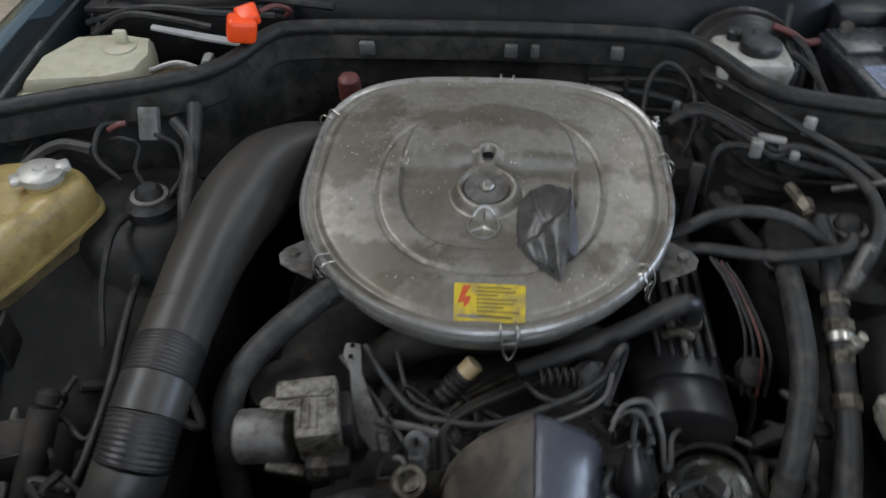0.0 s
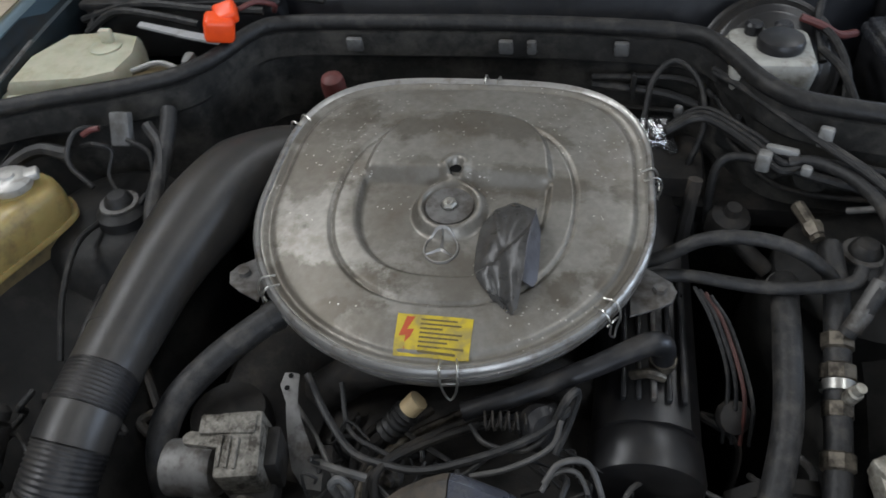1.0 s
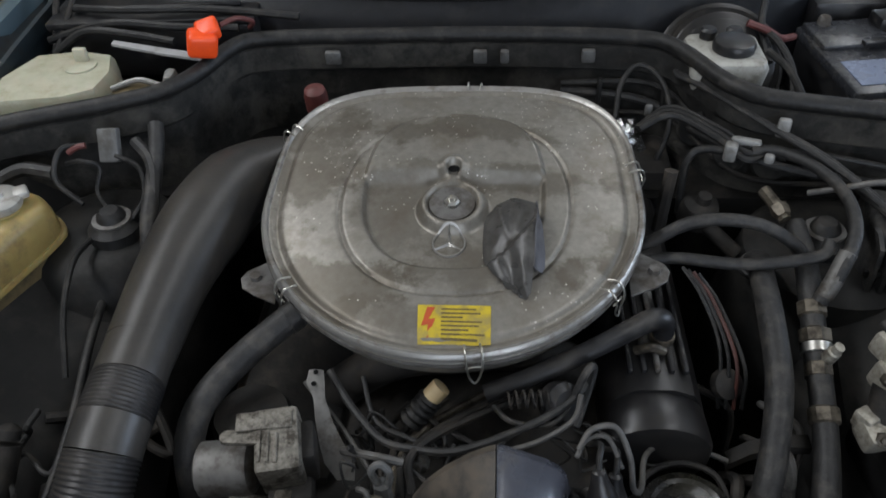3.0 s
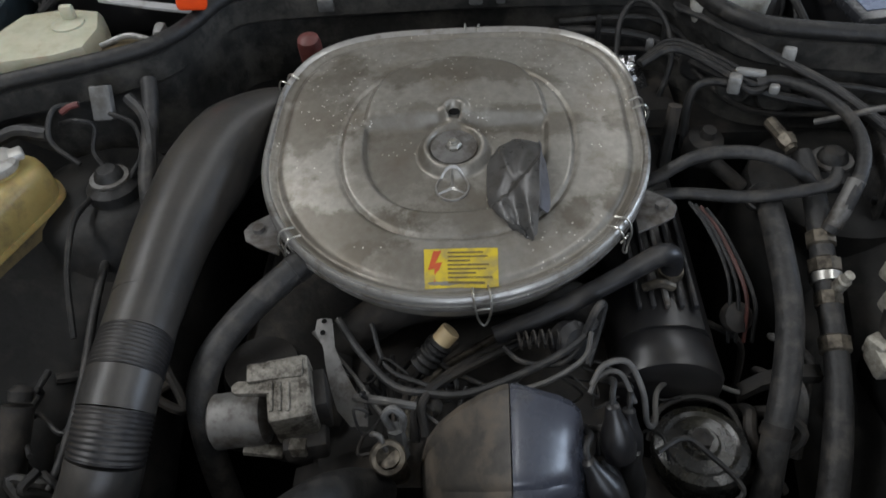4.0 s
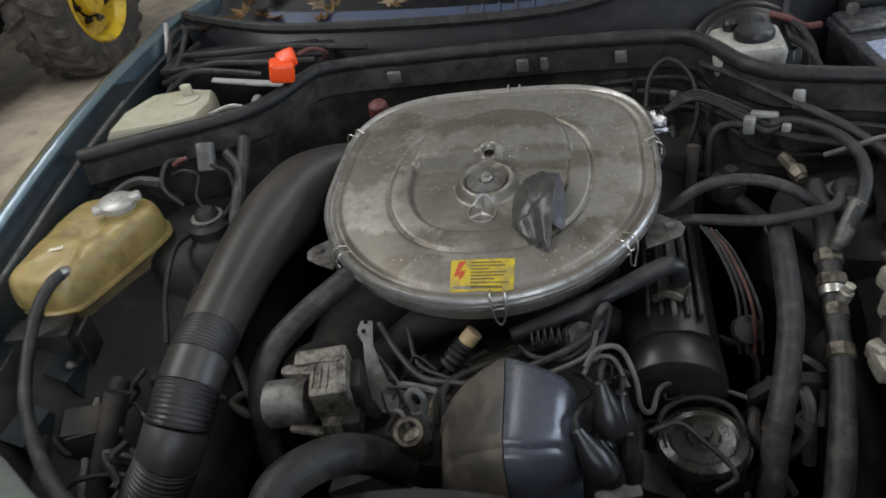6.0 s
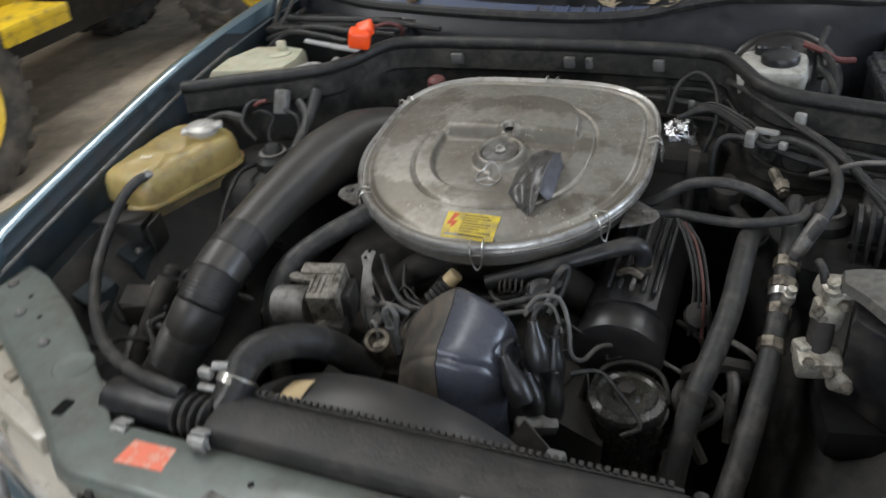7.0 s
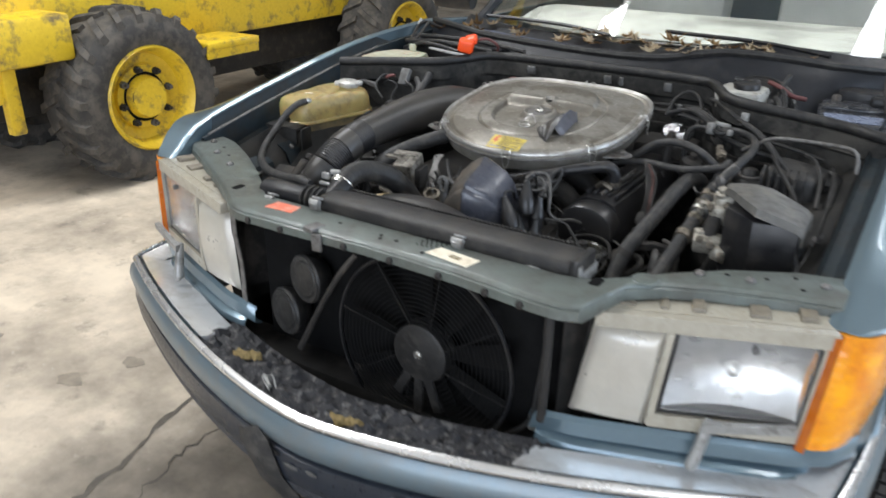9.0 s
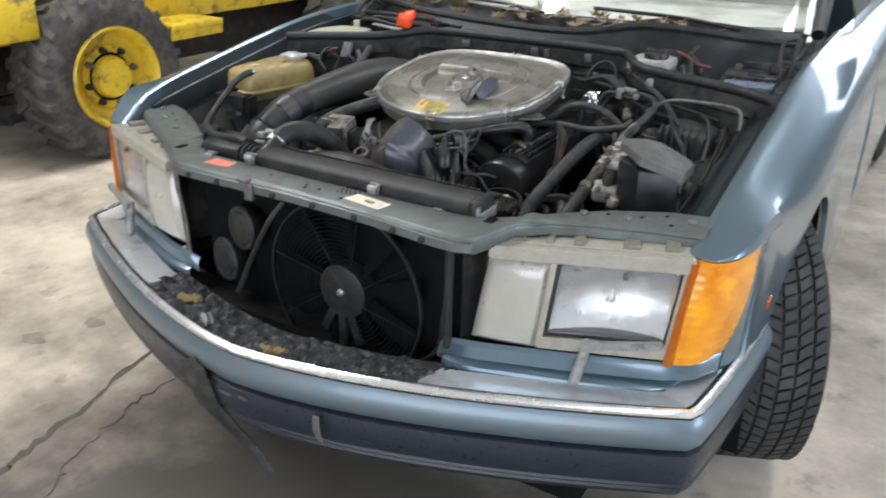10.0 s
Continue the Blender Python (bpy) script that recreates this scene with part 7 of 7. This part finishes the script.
def crumple():
    bm = bmesh.new()
    bmesh.ops.create_icosphere(bm, subdivisions=4, radius=1.0)
    for v in bm.verts:
        k = 1.10 + 0.28 * noise.noise(v.co * 1.9) + 0.13 * noise.noise(v.co * 5)
        v.co = V(0.243 + 0.030 * k * v.co.x, 1.238 + 0.030 * k * v.co.y, 0.812 + 0.030 * k * v.co.z)
    return bm


alone("foil_ball", crumple(), FOIL, "crumpled silver foil wrapped round a pipe", "foil", smooth=18)
alone("foil_tail", sheet([[V(0.262, 1.20, 0.825), V(0.272, 1.215, 0.828)], [V(0.272, 1.19, 0.80), V(0.284, 1.20, 0.805)], [V(0.278, 1.182, 0.785), V(0.290, 1.192, 0.78)]], 0.0015), FOIL, "hanging strip of silver foil", "foil")
alone("rear_engine_mass", box((0.24, 1.20, 0.74), (0.16, 0.12, 0.14), bevel=0.02), GRIME, "dark engine parts behind the air cleaner", "engine")

# brake reservoir, booster and battery behind the seal
boost = alone("brake_booster", lathe([(0.085, 0.0), (0.098, 0.02), (0.102, 0.05), (0.094, 0.07), (0.05, 0.08)], (0.41, 1.385, 0.845), (0, -0.75, 0.66), 36), WELL, "black round brake booster", "brake booster")
for k, rr in enumerate((0.107, 0.098, 0.086, 0.072)):
    part("booster_rim", lathe([(rr - 0.004, 0.040 + 0.011 * k), (rr, 0.043 + 0.011 * k), (rr, 0.050 + 0.011 * k), (rr - 0.004, 0.053 + 0.011 * k)], (0.41, 1.385, 0.845), (0, -0.75, 0.66), 36), GLOSS, boost)
res = thing("brake_fluid_reservoir", (0.40, 1.25, 0.88), "milky grey brake fluid reservoir with black caps", "reservoir")
part("reservoir_body", loft([[V(x, y, z) for x, y in rounded(0.335 + d, 1.215 + d, 0.452 - d, 1.330 - d, 0.018)] for z, d in ((0.872, 0.016), (0.905, 0.004), (0.938, 0.0), (0.948, 0.004), (0.951, 0.010))]), MILKY, res)
part("cap", lathe([(0.032, 0.0), (0.033, 0.010), (0.030, 0.016), (0.024, 0.018), (0, 0.018)], (0.404, 1.268, 0.950), seg=28), BLACK, res, "round black cap")
for cx in (0.372, 0.412):
    part("sensor_cap", lathe([(0.013, 0), (0.013, 0.016), (0.009, 0.02), (0, 0.02)], (cx, 1.308, 0.948), seg=16), BLACK, res)
bat = thing("battery", (0.655, 1.335, 0.72), "black car battery with a worn label on its lid", "battery")
part("case", box((0.655, 1.335, 0.805), (0.165, 0.225, 0.17), (0, 0, 7), 0.008), BLACK, bat)
part("battery_lid", box((0.655, 1.335, 0.896), (0.172, 0.232, 0.020), (0, 0, 7), 0.006), BATTERY, bat, "black battery lid")
part("lid_step", box((0.650, 1.400, 0.909), (0.165, 0.090, 0.012), (0, 0, 7), 0.004), BATTERY, bat)
part("battery_label", box((0.660, 1.278, 0.9072), (0.135, 0.075, 0.0012), (0, 0, 7), 0), mat("worn_foil_label", (0.30, 0.34, 0.46), (0.20, 0.24, 0.34), 0.28, metal=0.4), bat, "worn silvery blue label")
part("vent_plug", box((0.655, 1.352, 0.918), (0.040, 0.014, 0.008), (0, 0, 7), 0.002), BLACK, bat)
part("terminal", lathe([(0.011, 0), (0.011, 0.014), (0.008, 0.018), (0, 0.018)], (0.595, 1.425, 0.912), seg=14), DULL, bat, "dull lead terminal")
part("terminal_cover", box((0.700, 1.425, 0.922), (0.050, 0.045, 0.026), (0, 0, 7), 0.008), BLACK, bat)
part("hold_down", box((0.655, 1.212, 0.880), (0.090, 0.016, 0.030), (0, 0, 7), 0.003), DULL, bat, "dull hold-down clamp")
for k, w in enumerate(([(0.47, 1.30, 0.93), (0.49, 1.25, 0.925), (0.505, 1.20, 0.90)], [(0.45, 1.36, 0.95), (0.485, 1.32, 0.94), (0.50, 1.26, 0.915), (0.49, 1.19, 0.88)], [(0.44, 1.34, 0.96), (0.47, 1.335, 0.95), (0.50, 1.345, 0.93), (0.53, 1.37, 0.92)], [(0.48, 1.40, 0.97), (0.47, 1.36, 0.945), (0.475, 1.30, 0.91)])):
    alone("battery_cable", tube([V(*p) for p in w], 0.006, 8), RED if k == 2 else RUBBER, "red-tipped cable by the battery" if k == 2 else "black cable by the battery", "cable", "battery cables")

# ---- left-hand flank of the bay ----
ctank = thing("coolant_tank", (-0.66, 0.87, 0.74), "yellowed plastic coolant expansion tank with a metal cap", "coolant tank")


def tank_outline(d, fy=0.0):
    pts = [(-0.768, 0.795), (-0.755, 0.778), (-0.69, 0.770), (-0.655, 0.778), (-0.636, 0.80), (-0.602, 0.885), (-0.577, 0.955), (-0.583, 0.985), (-0.62, 1.01), (-0.70, 1.012), (-0.74, 0.99), (-0.76, 0.90)]
    cx, cy = -0.67, 0.88
    return [p.xy for p, _ in spline([V(cx - 0.014 + (x - cx) * (1 - d), cy + (y - cy) * (1 - d), 0) for x, y in pts + pts[:1]], 3)][:-1]


def ctank_top():
    rows = []
    for z, d in ((0.812, 0.03), (0.826, 0.0), (0.845, 0.01), (0.860, 0.04), (0.870, 0.10), (0.875, 0.22), (0.877, 0.55), (0.877, 0.9)):
        ring = []
        for p in tank_outline(d):
            groove = -0.007 * (math.exp(-((p.y - 0.83) / 0.006) ** 2) + math.exp(-((p.y - 0.89) / 0.006) ** 2) + math.exp(-((p.x + 0.675) / 0.006) ** 2)) if d > 0.03 else 0
            ring.append(V(p.x, p.y, z + groove + 0.05 * (p.y - 0.87)))
        rows.append(ring)
    return loft(rows)


part("tank_top", ctank_top(), TANK, ctank, "yellowed quilted tank top")
part("tank_seam", loft([[V(p.x, p.y, z + 0.05 * (p.y - 0.87)) for p in tank_outline(d)] for z, d in ((0.806, -0.015), (0.808, -0.045), (0.813, -0.045), (0.816, -0.015))]), TANK, ctank, "moulded seam flange")
part("tank_base", loft([[V(p.x, p.y, z + 0.05 * (p.y - 0.87)) for p in tank_outline(d)] for z, d in ((0.72, 0.25), (0.74, 0.12), (0.80, 0.04), (0.808, 0.04))]), TANKLOW, ctank, "brown-stained tank base")
part("filler_neck", lathe([(0.030, -0.035), (0.028, 0.0), (0.026, 0.008)], (-0.646, 0.952, 0.878), (0.1, 0, 1), 24), TANK, ctank)
part("cap", lathe([(0.030, 0.0), (0.032, 0.004), (0.031, 0.012), (0.027, 0.015), (0.010, 0.016), (0.008, 0.019), (0, 0.019)], (-0.648, 0.952, 0.886), (0.1, 0, 1), 28), CAPM, ctank, "pressed metal pressure cap")
for k in range(2):
    part("cap_ear", box((-0.648 + (0.024 if k else -0.024), 0.952 + (0.018 if k else -0.018), 0.894), (0.022, 0.024, 0.012), (0, 0, 35), 0.004), CAPM, ctank)
part("small_label", box((-0.714, 0.855, 0.8755), (0.022, 0.016, 0.0012), (0, 0, 15), 0), WHITESTK, ctank)
part("hose_nozzle", lathe([(0.009, -0.01), (0.010, 0.012), (0.007, 0.02)], (-0.667, 0.806, 0.862), (-0.1, -0.8, 0.5), 14), STEEL, ctank)
alone("overflow_hose", tube([V(-0.668, 0.800, 0.867), V(-0.676, 0.772, 0.866), V(-0.685, 0.735, 0.848), V(-0.688, 0.69, 0.815), V(-0.665, 0.62, 0.785), V(-0.60, 0.54, 0.785), V(-0.53, 0.475, 0.80), V(-0.45, 0.415, 0.81), V(-0.36, 0.372, 0.822), V(-0.29, 0.352, 0.835), V(-0.255, 0.348, 0.832)], 0.0095, 12, 6), HOSE, "long grey overflow hose from the coolant tank", "hose")
alone("tank_bracket", merge(box((-0.70, 0.735, 0.808), (0.10, 0.05, 0.006), (0, 4, 12), 0.002), box((-0.695, 0.715, 0.77), (0.09, 0.005, 0.075), (0, 0, 12), 0.002), box((-0.63, 0.74, 0.78), (0.006, 0.05, 0.06), (0, 0, 12), 0.002)), WING, "dark folded tank bracket", "bracket")
alone("wing_bracket", merge(box((-0.60, 0.63, 0.72), (0.07, 0.05, 0.005), (10, 8, 20), 0.002), box((-0.585, 0.605, 0.695), (0.07, 0.005, 0.05), (0, 0, 20), 0.002)), GRIME, "grimy bent metal bracket", "bracket")
alone("filter_drier", merge(tube([V(-0.555, 0.66, 0.745), V(-0.565, 0.60, 0.69), V(-0.575, 0.53, 0.62)], 0.019, 14, 4), lathe([(0.014, 0), (0.015, 0.012), (0.009, 0.018), (0, 0.02)], (-0.553, 0.664, 0.749), (0.1, 0.75, 0.65), 12)), GRIME, "dark slanted filter drier", "filter")
alone("canister", lathe([(0.045, 0.0), (0.05, 0.01), (0.05, 0.10), (0.045, 0.115), (0, 0.118)], (-0.255, 0.70, 0.65), (0, 0, 1), 24), GRIME, "dark round canister beside the breather hose", "canister")
for k, w in enumerate(([(-0.60, 1.06, 0.88), (-0.565, 1.045, 0.895), (-0.545, 1.05, 0.88), (-0.55, 1.03, 0.85), (-0.53, 1.01, 0.83)], [(-0.57, 1.08, 0.90), (-0.60, 1.06, 0.905), (-0.60, 1.02, 0.88), (-0.56, 1.0, 0.85)], [(-0.50, 1.09, 0.90), (-0.47, 1.06, 0.885), (-0.455, 1.01, 0.86), (-0.455, 0.95, 0.82)], [(-0.52, 1.06, 0.895), (-0.485, 1.05, 0.88), (-0.475, 1.02, 0.85), (-0.49, 0.99, 0.83)], [(-0.62, 1.05, 0.87), (-0.67, 1.05, 0.875), (-0.71, 1.02, 0.86), (-0.72, 0.96, 0.84)], [(-0.54, 0.96, 0.82), (-0.54, 0.90, 0.83), (-0.535, 0.83, 0.80), (-0.52, 0.76, 0.75)])):
    alone("wing_wire", tube([V(*p) for p in w], (0.0035, 0.004, 0.009, 0.004, 0.011, 0.0045)[k], 8), HOSE if k in (2, 4) else RUBBER, "dark cable beside the suspension tower", "cable", "wing cables")
alone("red_connector", tube([V(-0.592, 1.062, 0.898), V(-0.578, 1.066, 0.905), V(-0.566, 1.07, 0.906)], 0.0045, 8), RED, "faded red wire connector by the firewall", "connector")
alone("relay_box", box((-0.53, 1.072, 0.905), (0.030, 0.016, 0.05), (-30, 0, 3), 0.003), GREYPL, "grey plastic relay hanging by the firewall", "relay")
alone("thick_cable", tube([V(-0.475, 1.12, 0.91), V(-0.468, 1.09, 0.895), V(-0.462, 1.04, 0.87), V(-0.455, 0.97, 0.84), V(-0.45, 0.92, 0.78)], 0.012, 10), HOSE, "thick grey-black cable in a sleeve", "cable")
wash = thing("washer_tank", (-0.66, 1.25, 0.80), "yellowed white washer fluid tank", "washer tank")
part("tank_body", loft([[V(x, y, z) for x, y in ((-0.755, 1.135), (-0.63, 1.155), (-0.585, 1.180), (-0.58, 1.24), (-0.60, 1.30), (-0.66, 1.315), (-0.735, 1.30), (-0.765, 1.22)) for _ in (0,)] if d == 0 else [V(-0.655 + (x + 0.655) * (1 - d), 1.225 + (y - 1.225) * (1 - d), z) for x, y in ((-0.755, 1.135), (-0.63, 1.155), (-0.585, 1.180), (-0.58, 1.24), (-0.60, 1.30), (-0.66, 1.315), (-0.735, 1.30), (-0.765, 1.22))] for z, d in ((0.80, 0.05), (0.905, 0.0), (0.925, 0.02), (0.935, 0.08), (0.938, 0.3))]), WHITEPL, wash)
part("lower_step", box((-0.745, 1.16, 0.905), (0.08, 0.06, 0.02), (0, 0, 10), 0.006), WHITEPL, wash)
part("cap", merge(lathe([(0.026, 0.0), (0.026, 0.004), (0.018, 0.006), (0, 0.006)], (-0.636, 1.250, 0.937), seg=22), box((-0.636, 1.262, 0.952), (0.022, 0.012, 0.026), bevel=0.004)), WHITEPL, wash, "white plastic snap cap")
random.seed(77)
for k in range(16):
    x, y = random.uniform(-0.64, -0.46), random.uniform(0.52, 0.86)
    z = 0.64 + 0.10 * random.random()
    pts = [V(x, y, z)]
    for q in range(4):
        pts.append(pts[-1] + V(random.uniform(-0.05, 0.05), random.uniform(-0.07, 0.03), random.uniform(-0.04, 0.035)))
    alone("bay_cable", tube(pts, random.choice((0.0035, 0.0045, 0.006, 0.0075)), 8), random.choice((HOSE, RUBBER, RUBBER, GRIME)), "dusty dark cable looping beside the intake duct", "cable", "cables beside the duct")
alone("washer_motor", lathe([(0.045, -0.02), (0.048, 0.0), (0.046, 0.010), (0.03, 0.014), (0, 0.014)], (-0.525, 1.19, 0.905), (0.1, -0.1, 1), 26), TANKLOW, "brown round motor cover", "cover")
alone("steel_band", merge(tube([V(-0.57, 1.20, 0.925), V(-0.53, 1.215, 0.932), V(-0.49, 1.205, 0.928)], 0.005, 8), tube([V(-0.485, 1.20, 0.92), V(-0.48, 1.225, 0.94), V(-0.478, 1.24, 0.925)], 0.006, 8), box((-0.475, 1.215, 0.935), (0.012, 0.03, 0.02), bevel=0.003)), BRUSHED, "dull steel hose clamp", "clamp")
alone("white_lever", sheet([[V(-0.60, 1.30, 0.952), V(-0.60, 1.312, 0.953)], [V(-0.50, 1.265, 0.952), V(-0.50, 1.282, 0.953)], [V(-0.43, 1.245, 0.952), V(-0.43, 1.262, 0.953)]], 0.004), SILVERPL, "pale metal lever strip", "lever")
alone("orange_cap", merge(box((-0.418, 1.235, 0.985), (0.046, 0.035, 0.040), (8, 12, 20), 0.008, 3), box((-0.410, 1.250, 1.000), (0.036, 0.036, 0.022), (20, -12, 20), 0.006, 3)), ORANGE, "bright orange plastic terminal cap", "cap")
alone("red_cable", tube([V(-0.395, 1.265, 1.0), V(-0.375, 1.29, 1.0), V(-0.36, 1.32, 0.98), V(-0.38, 1.36, 0.95)], 0.004, 8), RED, "red cable behind the orange cap", "cable")
alone("red_plug_cap", lathe([(0.019, -0.03), (0.019, 0.0), (0.017, 0.010), (0.012, 0.014), (0, 0.015)], (-0.253, 1.235, 0.893), (0, -0.2, 1), 18), RED, "faded red round plug cap", "cap")
for k, w in enumerate(([(-0.74, 1.36, 0.93), (-0.62, 1.35, 0.965), (-0.50, 1.345, 0.96), (-0.40, 1.36, 0.95)], [(-0.72, 1.33, 0.92), (-0.66, 1.34, 0.955), (-0.58, 1.33, 0.955), (-0.50, 1.32, 0.945)], [(-0.70, 1.40, 0.97), (-0.60, 1.38, 0.975), (-0.45, 1.39, 0.97), (-0.30, 1.39, 0.955)])):
    alone("cowl_cable", tube([V(*p) for p in w], 0.007, 8), RUBBER, "black cable run behind the seal", "cable", "cowl cables")
cowl_box = alone("cowl_box", box((-0.56, 1.42, 0.90), (0.36, 0.10, 0.10), (0, 0, 3), 0.015), BLACK, "black plastic box behind the seal", "box")
part("box_lid", box((-0.56, 1.42, 0.954), (0.365, 0.105, 0.012), (0, 0, 3), 0.004), BLACK, cowl_box)
part("lid_rib", box((-0.56, 1.42, 0.963), (0.30, 0.012, 0.008), (0, 0, 3), 0.003), BLACK, cowl_box)
alone("fuse_box", box((0.66, 1.50, 0.905), (0.14, 0.07, 0.06), bevel=0.01), BLACK, "black fuse box behind the battery", "fuse box")

box_ob = thing("ribbed_housing", (0.585, 1.0, 0.70), "dusty black ribbed plastic housing on the inner wing", "housing")
part("housing_body", box((0.595, 0.985, 0.780), (0.115, 0.110, 0.150), (0, 6, -6), 0.016, 3), HOSE, box_ob)
for k in range(6):
    part("rib", loft([[V(0.540 + 0.0165 * k + w, y + d, z) for w, d in ((-0.004, 0.006), (-0.003, -0.006), (0.003, -0.006), (0.004, 0.006))] for y, z in ((0.945, 0.858), (0.925, 0.845), (0.921, 0.80), (0.922, 0.715))]), HOSE, box_ob)
part("housing_clip", box((0.560, 0.924, 0.800), (0.060, 0.008, 0.012), (0, 0, -4), 0.003), WING, box_ob)
stack = thing("pressure_accumulator", (0.64, 1.02, 0.7), "black stacked round accumulator on the inner wing", "accumulator")
part("lower_disc", lathe([(0.03, -0.06), (0.036, -0.02), (0.036, 0.0), (0.028, 0.006)], (0.655, 1.03, 0.80), (0.1, -0.2, 1), 22), BLACK, stack)
part("upper_disc", lathe([(0.022, 0.0), (0.033, 0.006), (0.033, 0.022), (0.024, 0.03), (0.012, 0.032), (0, 0.032)], (0.656, 1.028, 0.806), (0.1, -0.2, 1), 22), BLACK, stack)
part("ring", lathe([(0.037, -0.003), (0.039, -0.001), (0.039, 0.003), (0.036, 0.004)], (0.655, 1.03, 0.802), (0.1, -0.2, 1), 22), STEEL, stack)
for k in range(4):
    alone("brake_line", tube([V(0.66, 1.07 - 0.012 * k, 0.84), V(0.672 + 0.006 * k, 1.0, 0.845 - 0.012 * k), V(0.682 + 0.004 * k, 0.90, 0.825 - 0.014 * k), V(0.69, 0.78, 0.80 - 0.015 * k), V(0.685, 0.66, 0.77 - 0.016 * k), V(0.66, 0.56, 0.72)], 0.003 + 0.001 * (k % 2), 8), (RUBBER, HOSE, GRIME, DULL)[k], "thin dark brake line along the inner wing", "pipe", "brake lines")
alone("vacuum_hose", tube([V(0.53, 1.05, 0.86), V(0.545, 0.98, 0.872), V(0.58, 0.90, 0.862), V(0.62, 0.84, 0.84), V(0.65, 0.80, 0.80)], 0.005, 8), RUBBER, "thin black vacuum hose over the canister", "hose")
alone("vacuum_hose", tube([V(0.60, 1.06, 0.862), V(0.63, 1.0, 0.868), V(0.655, 0.93, 0.85), V(0.665, 0.86, 0.81)], 0.004, 8), HOSE, "thin grey vacuum hose over the canister", "hose")
for bz, by in ((0.80, 0.72), (0.79, 0.80), (0.78, 0.88), (0.83, 0.62)):
    alone("wing_bolt", lathe([(0.010, 0), (0.010, 0.008), (0.006, 0.010), (0, 0.011)], (0.705, by, bz), (-1, 0, 0.3), 6), GRIME, "dull bolt head on the inner wing", "bolt", "wing bolts")

for want in (0.355, 0.40, 0.455, 0.53, 0.60):
    p = min(seal_line, key=lambda q: abs(q.x - want))
    alone("firewall_pad", lathe([(0.026, -0.004), (0.025, 0.003), (0.020, 0.006), (0.008, 0.004), (0, 0.004)], p + V(-0.004, -0.008, -0.105), (-0.45, -1, 0.1), 20), FELT, "round pressed pad in the dusty firewall felt", "firewall pad", "firewall pads")
cable_run = [p for p in seal_line if 0.14 < p.x < 0.66]
for k, (dy, dz, rr) in enumerate(((-0.020, -0.075, 0.005), (-0.022, -0.095, 0.007), (-0.018, -0.120, 0.004))):
    alone("firewall_cable", tube([p + V(0, dy + 0.004 * math.sin(0.5 * i + k), dz + 0.008 * math.sin(0.9 * i + 2 * k)) for i, p in enumerate(cable_run[::3])], rr, 8, 4), (RUBBER, HOSE, GRIME)[k], "dark cable clipped along the firewall", "cable", "firewall cables")
for k in range(5):
    p = cable_run[2 + 6 * k]
    alone("cable_strap", box((p.x, p.y - 0.022, p.z - 0.085), (0.008, 0.012, 0.045), bevel=0.003), RUBBER, "black strap holding cables to the firewall", "strap", "cable straps")
for s in (-1, 1):
    for k, (px, py, pz, w) in enumerate(((0.655, 0.60, 0.735, 0.07), (0.640, 0.70, 0.755, 0.055), (0.668, 0.52, 0.705, 0.05))):
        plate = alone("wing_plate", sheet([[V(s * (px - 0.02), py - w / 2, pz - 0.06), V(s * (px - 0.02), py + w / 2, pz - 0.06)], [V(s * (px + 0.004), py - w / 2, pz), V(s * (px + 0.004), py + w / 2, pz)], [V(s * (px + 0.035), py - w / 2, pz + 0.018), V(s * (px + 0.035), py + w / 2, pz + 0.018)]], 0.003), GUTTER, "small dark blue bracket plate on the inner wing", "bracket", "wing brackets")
        part("plate_bolt", lathe([(0.008, 0), (0.008, 0.005), (0.004, 0.008), (0, 0.009)], (s * (px + 0.010), py, pz + 0.006), (-s * 0.5, 0, 0.86), 6), DULL, plate)
alone("wing_pipe", tube([V(-0.675, 0.92, 0.745), V(-0.655, 0.80, 0.735), V(-0.62, 0.68, 0.705), V(-0.60, 0.56, 0.65), V(-0.58, 0.50, 0.58)], 0.008, 10, 5), DULL, "dull metal pipe along the inner wing", "pipe")
alone("wing_pipe", tube([V(-0.52, 0.90, 0.76), V(-0.50, 0.80, 0.765), V(-0.49, 0.70, 0.74), V(-0.50, 0.60, 0.70), V(-0.53, 0.52, 0.66)], 0.006, 10, 5), HOSE, "thin hose low beside the intake duct", "hose")
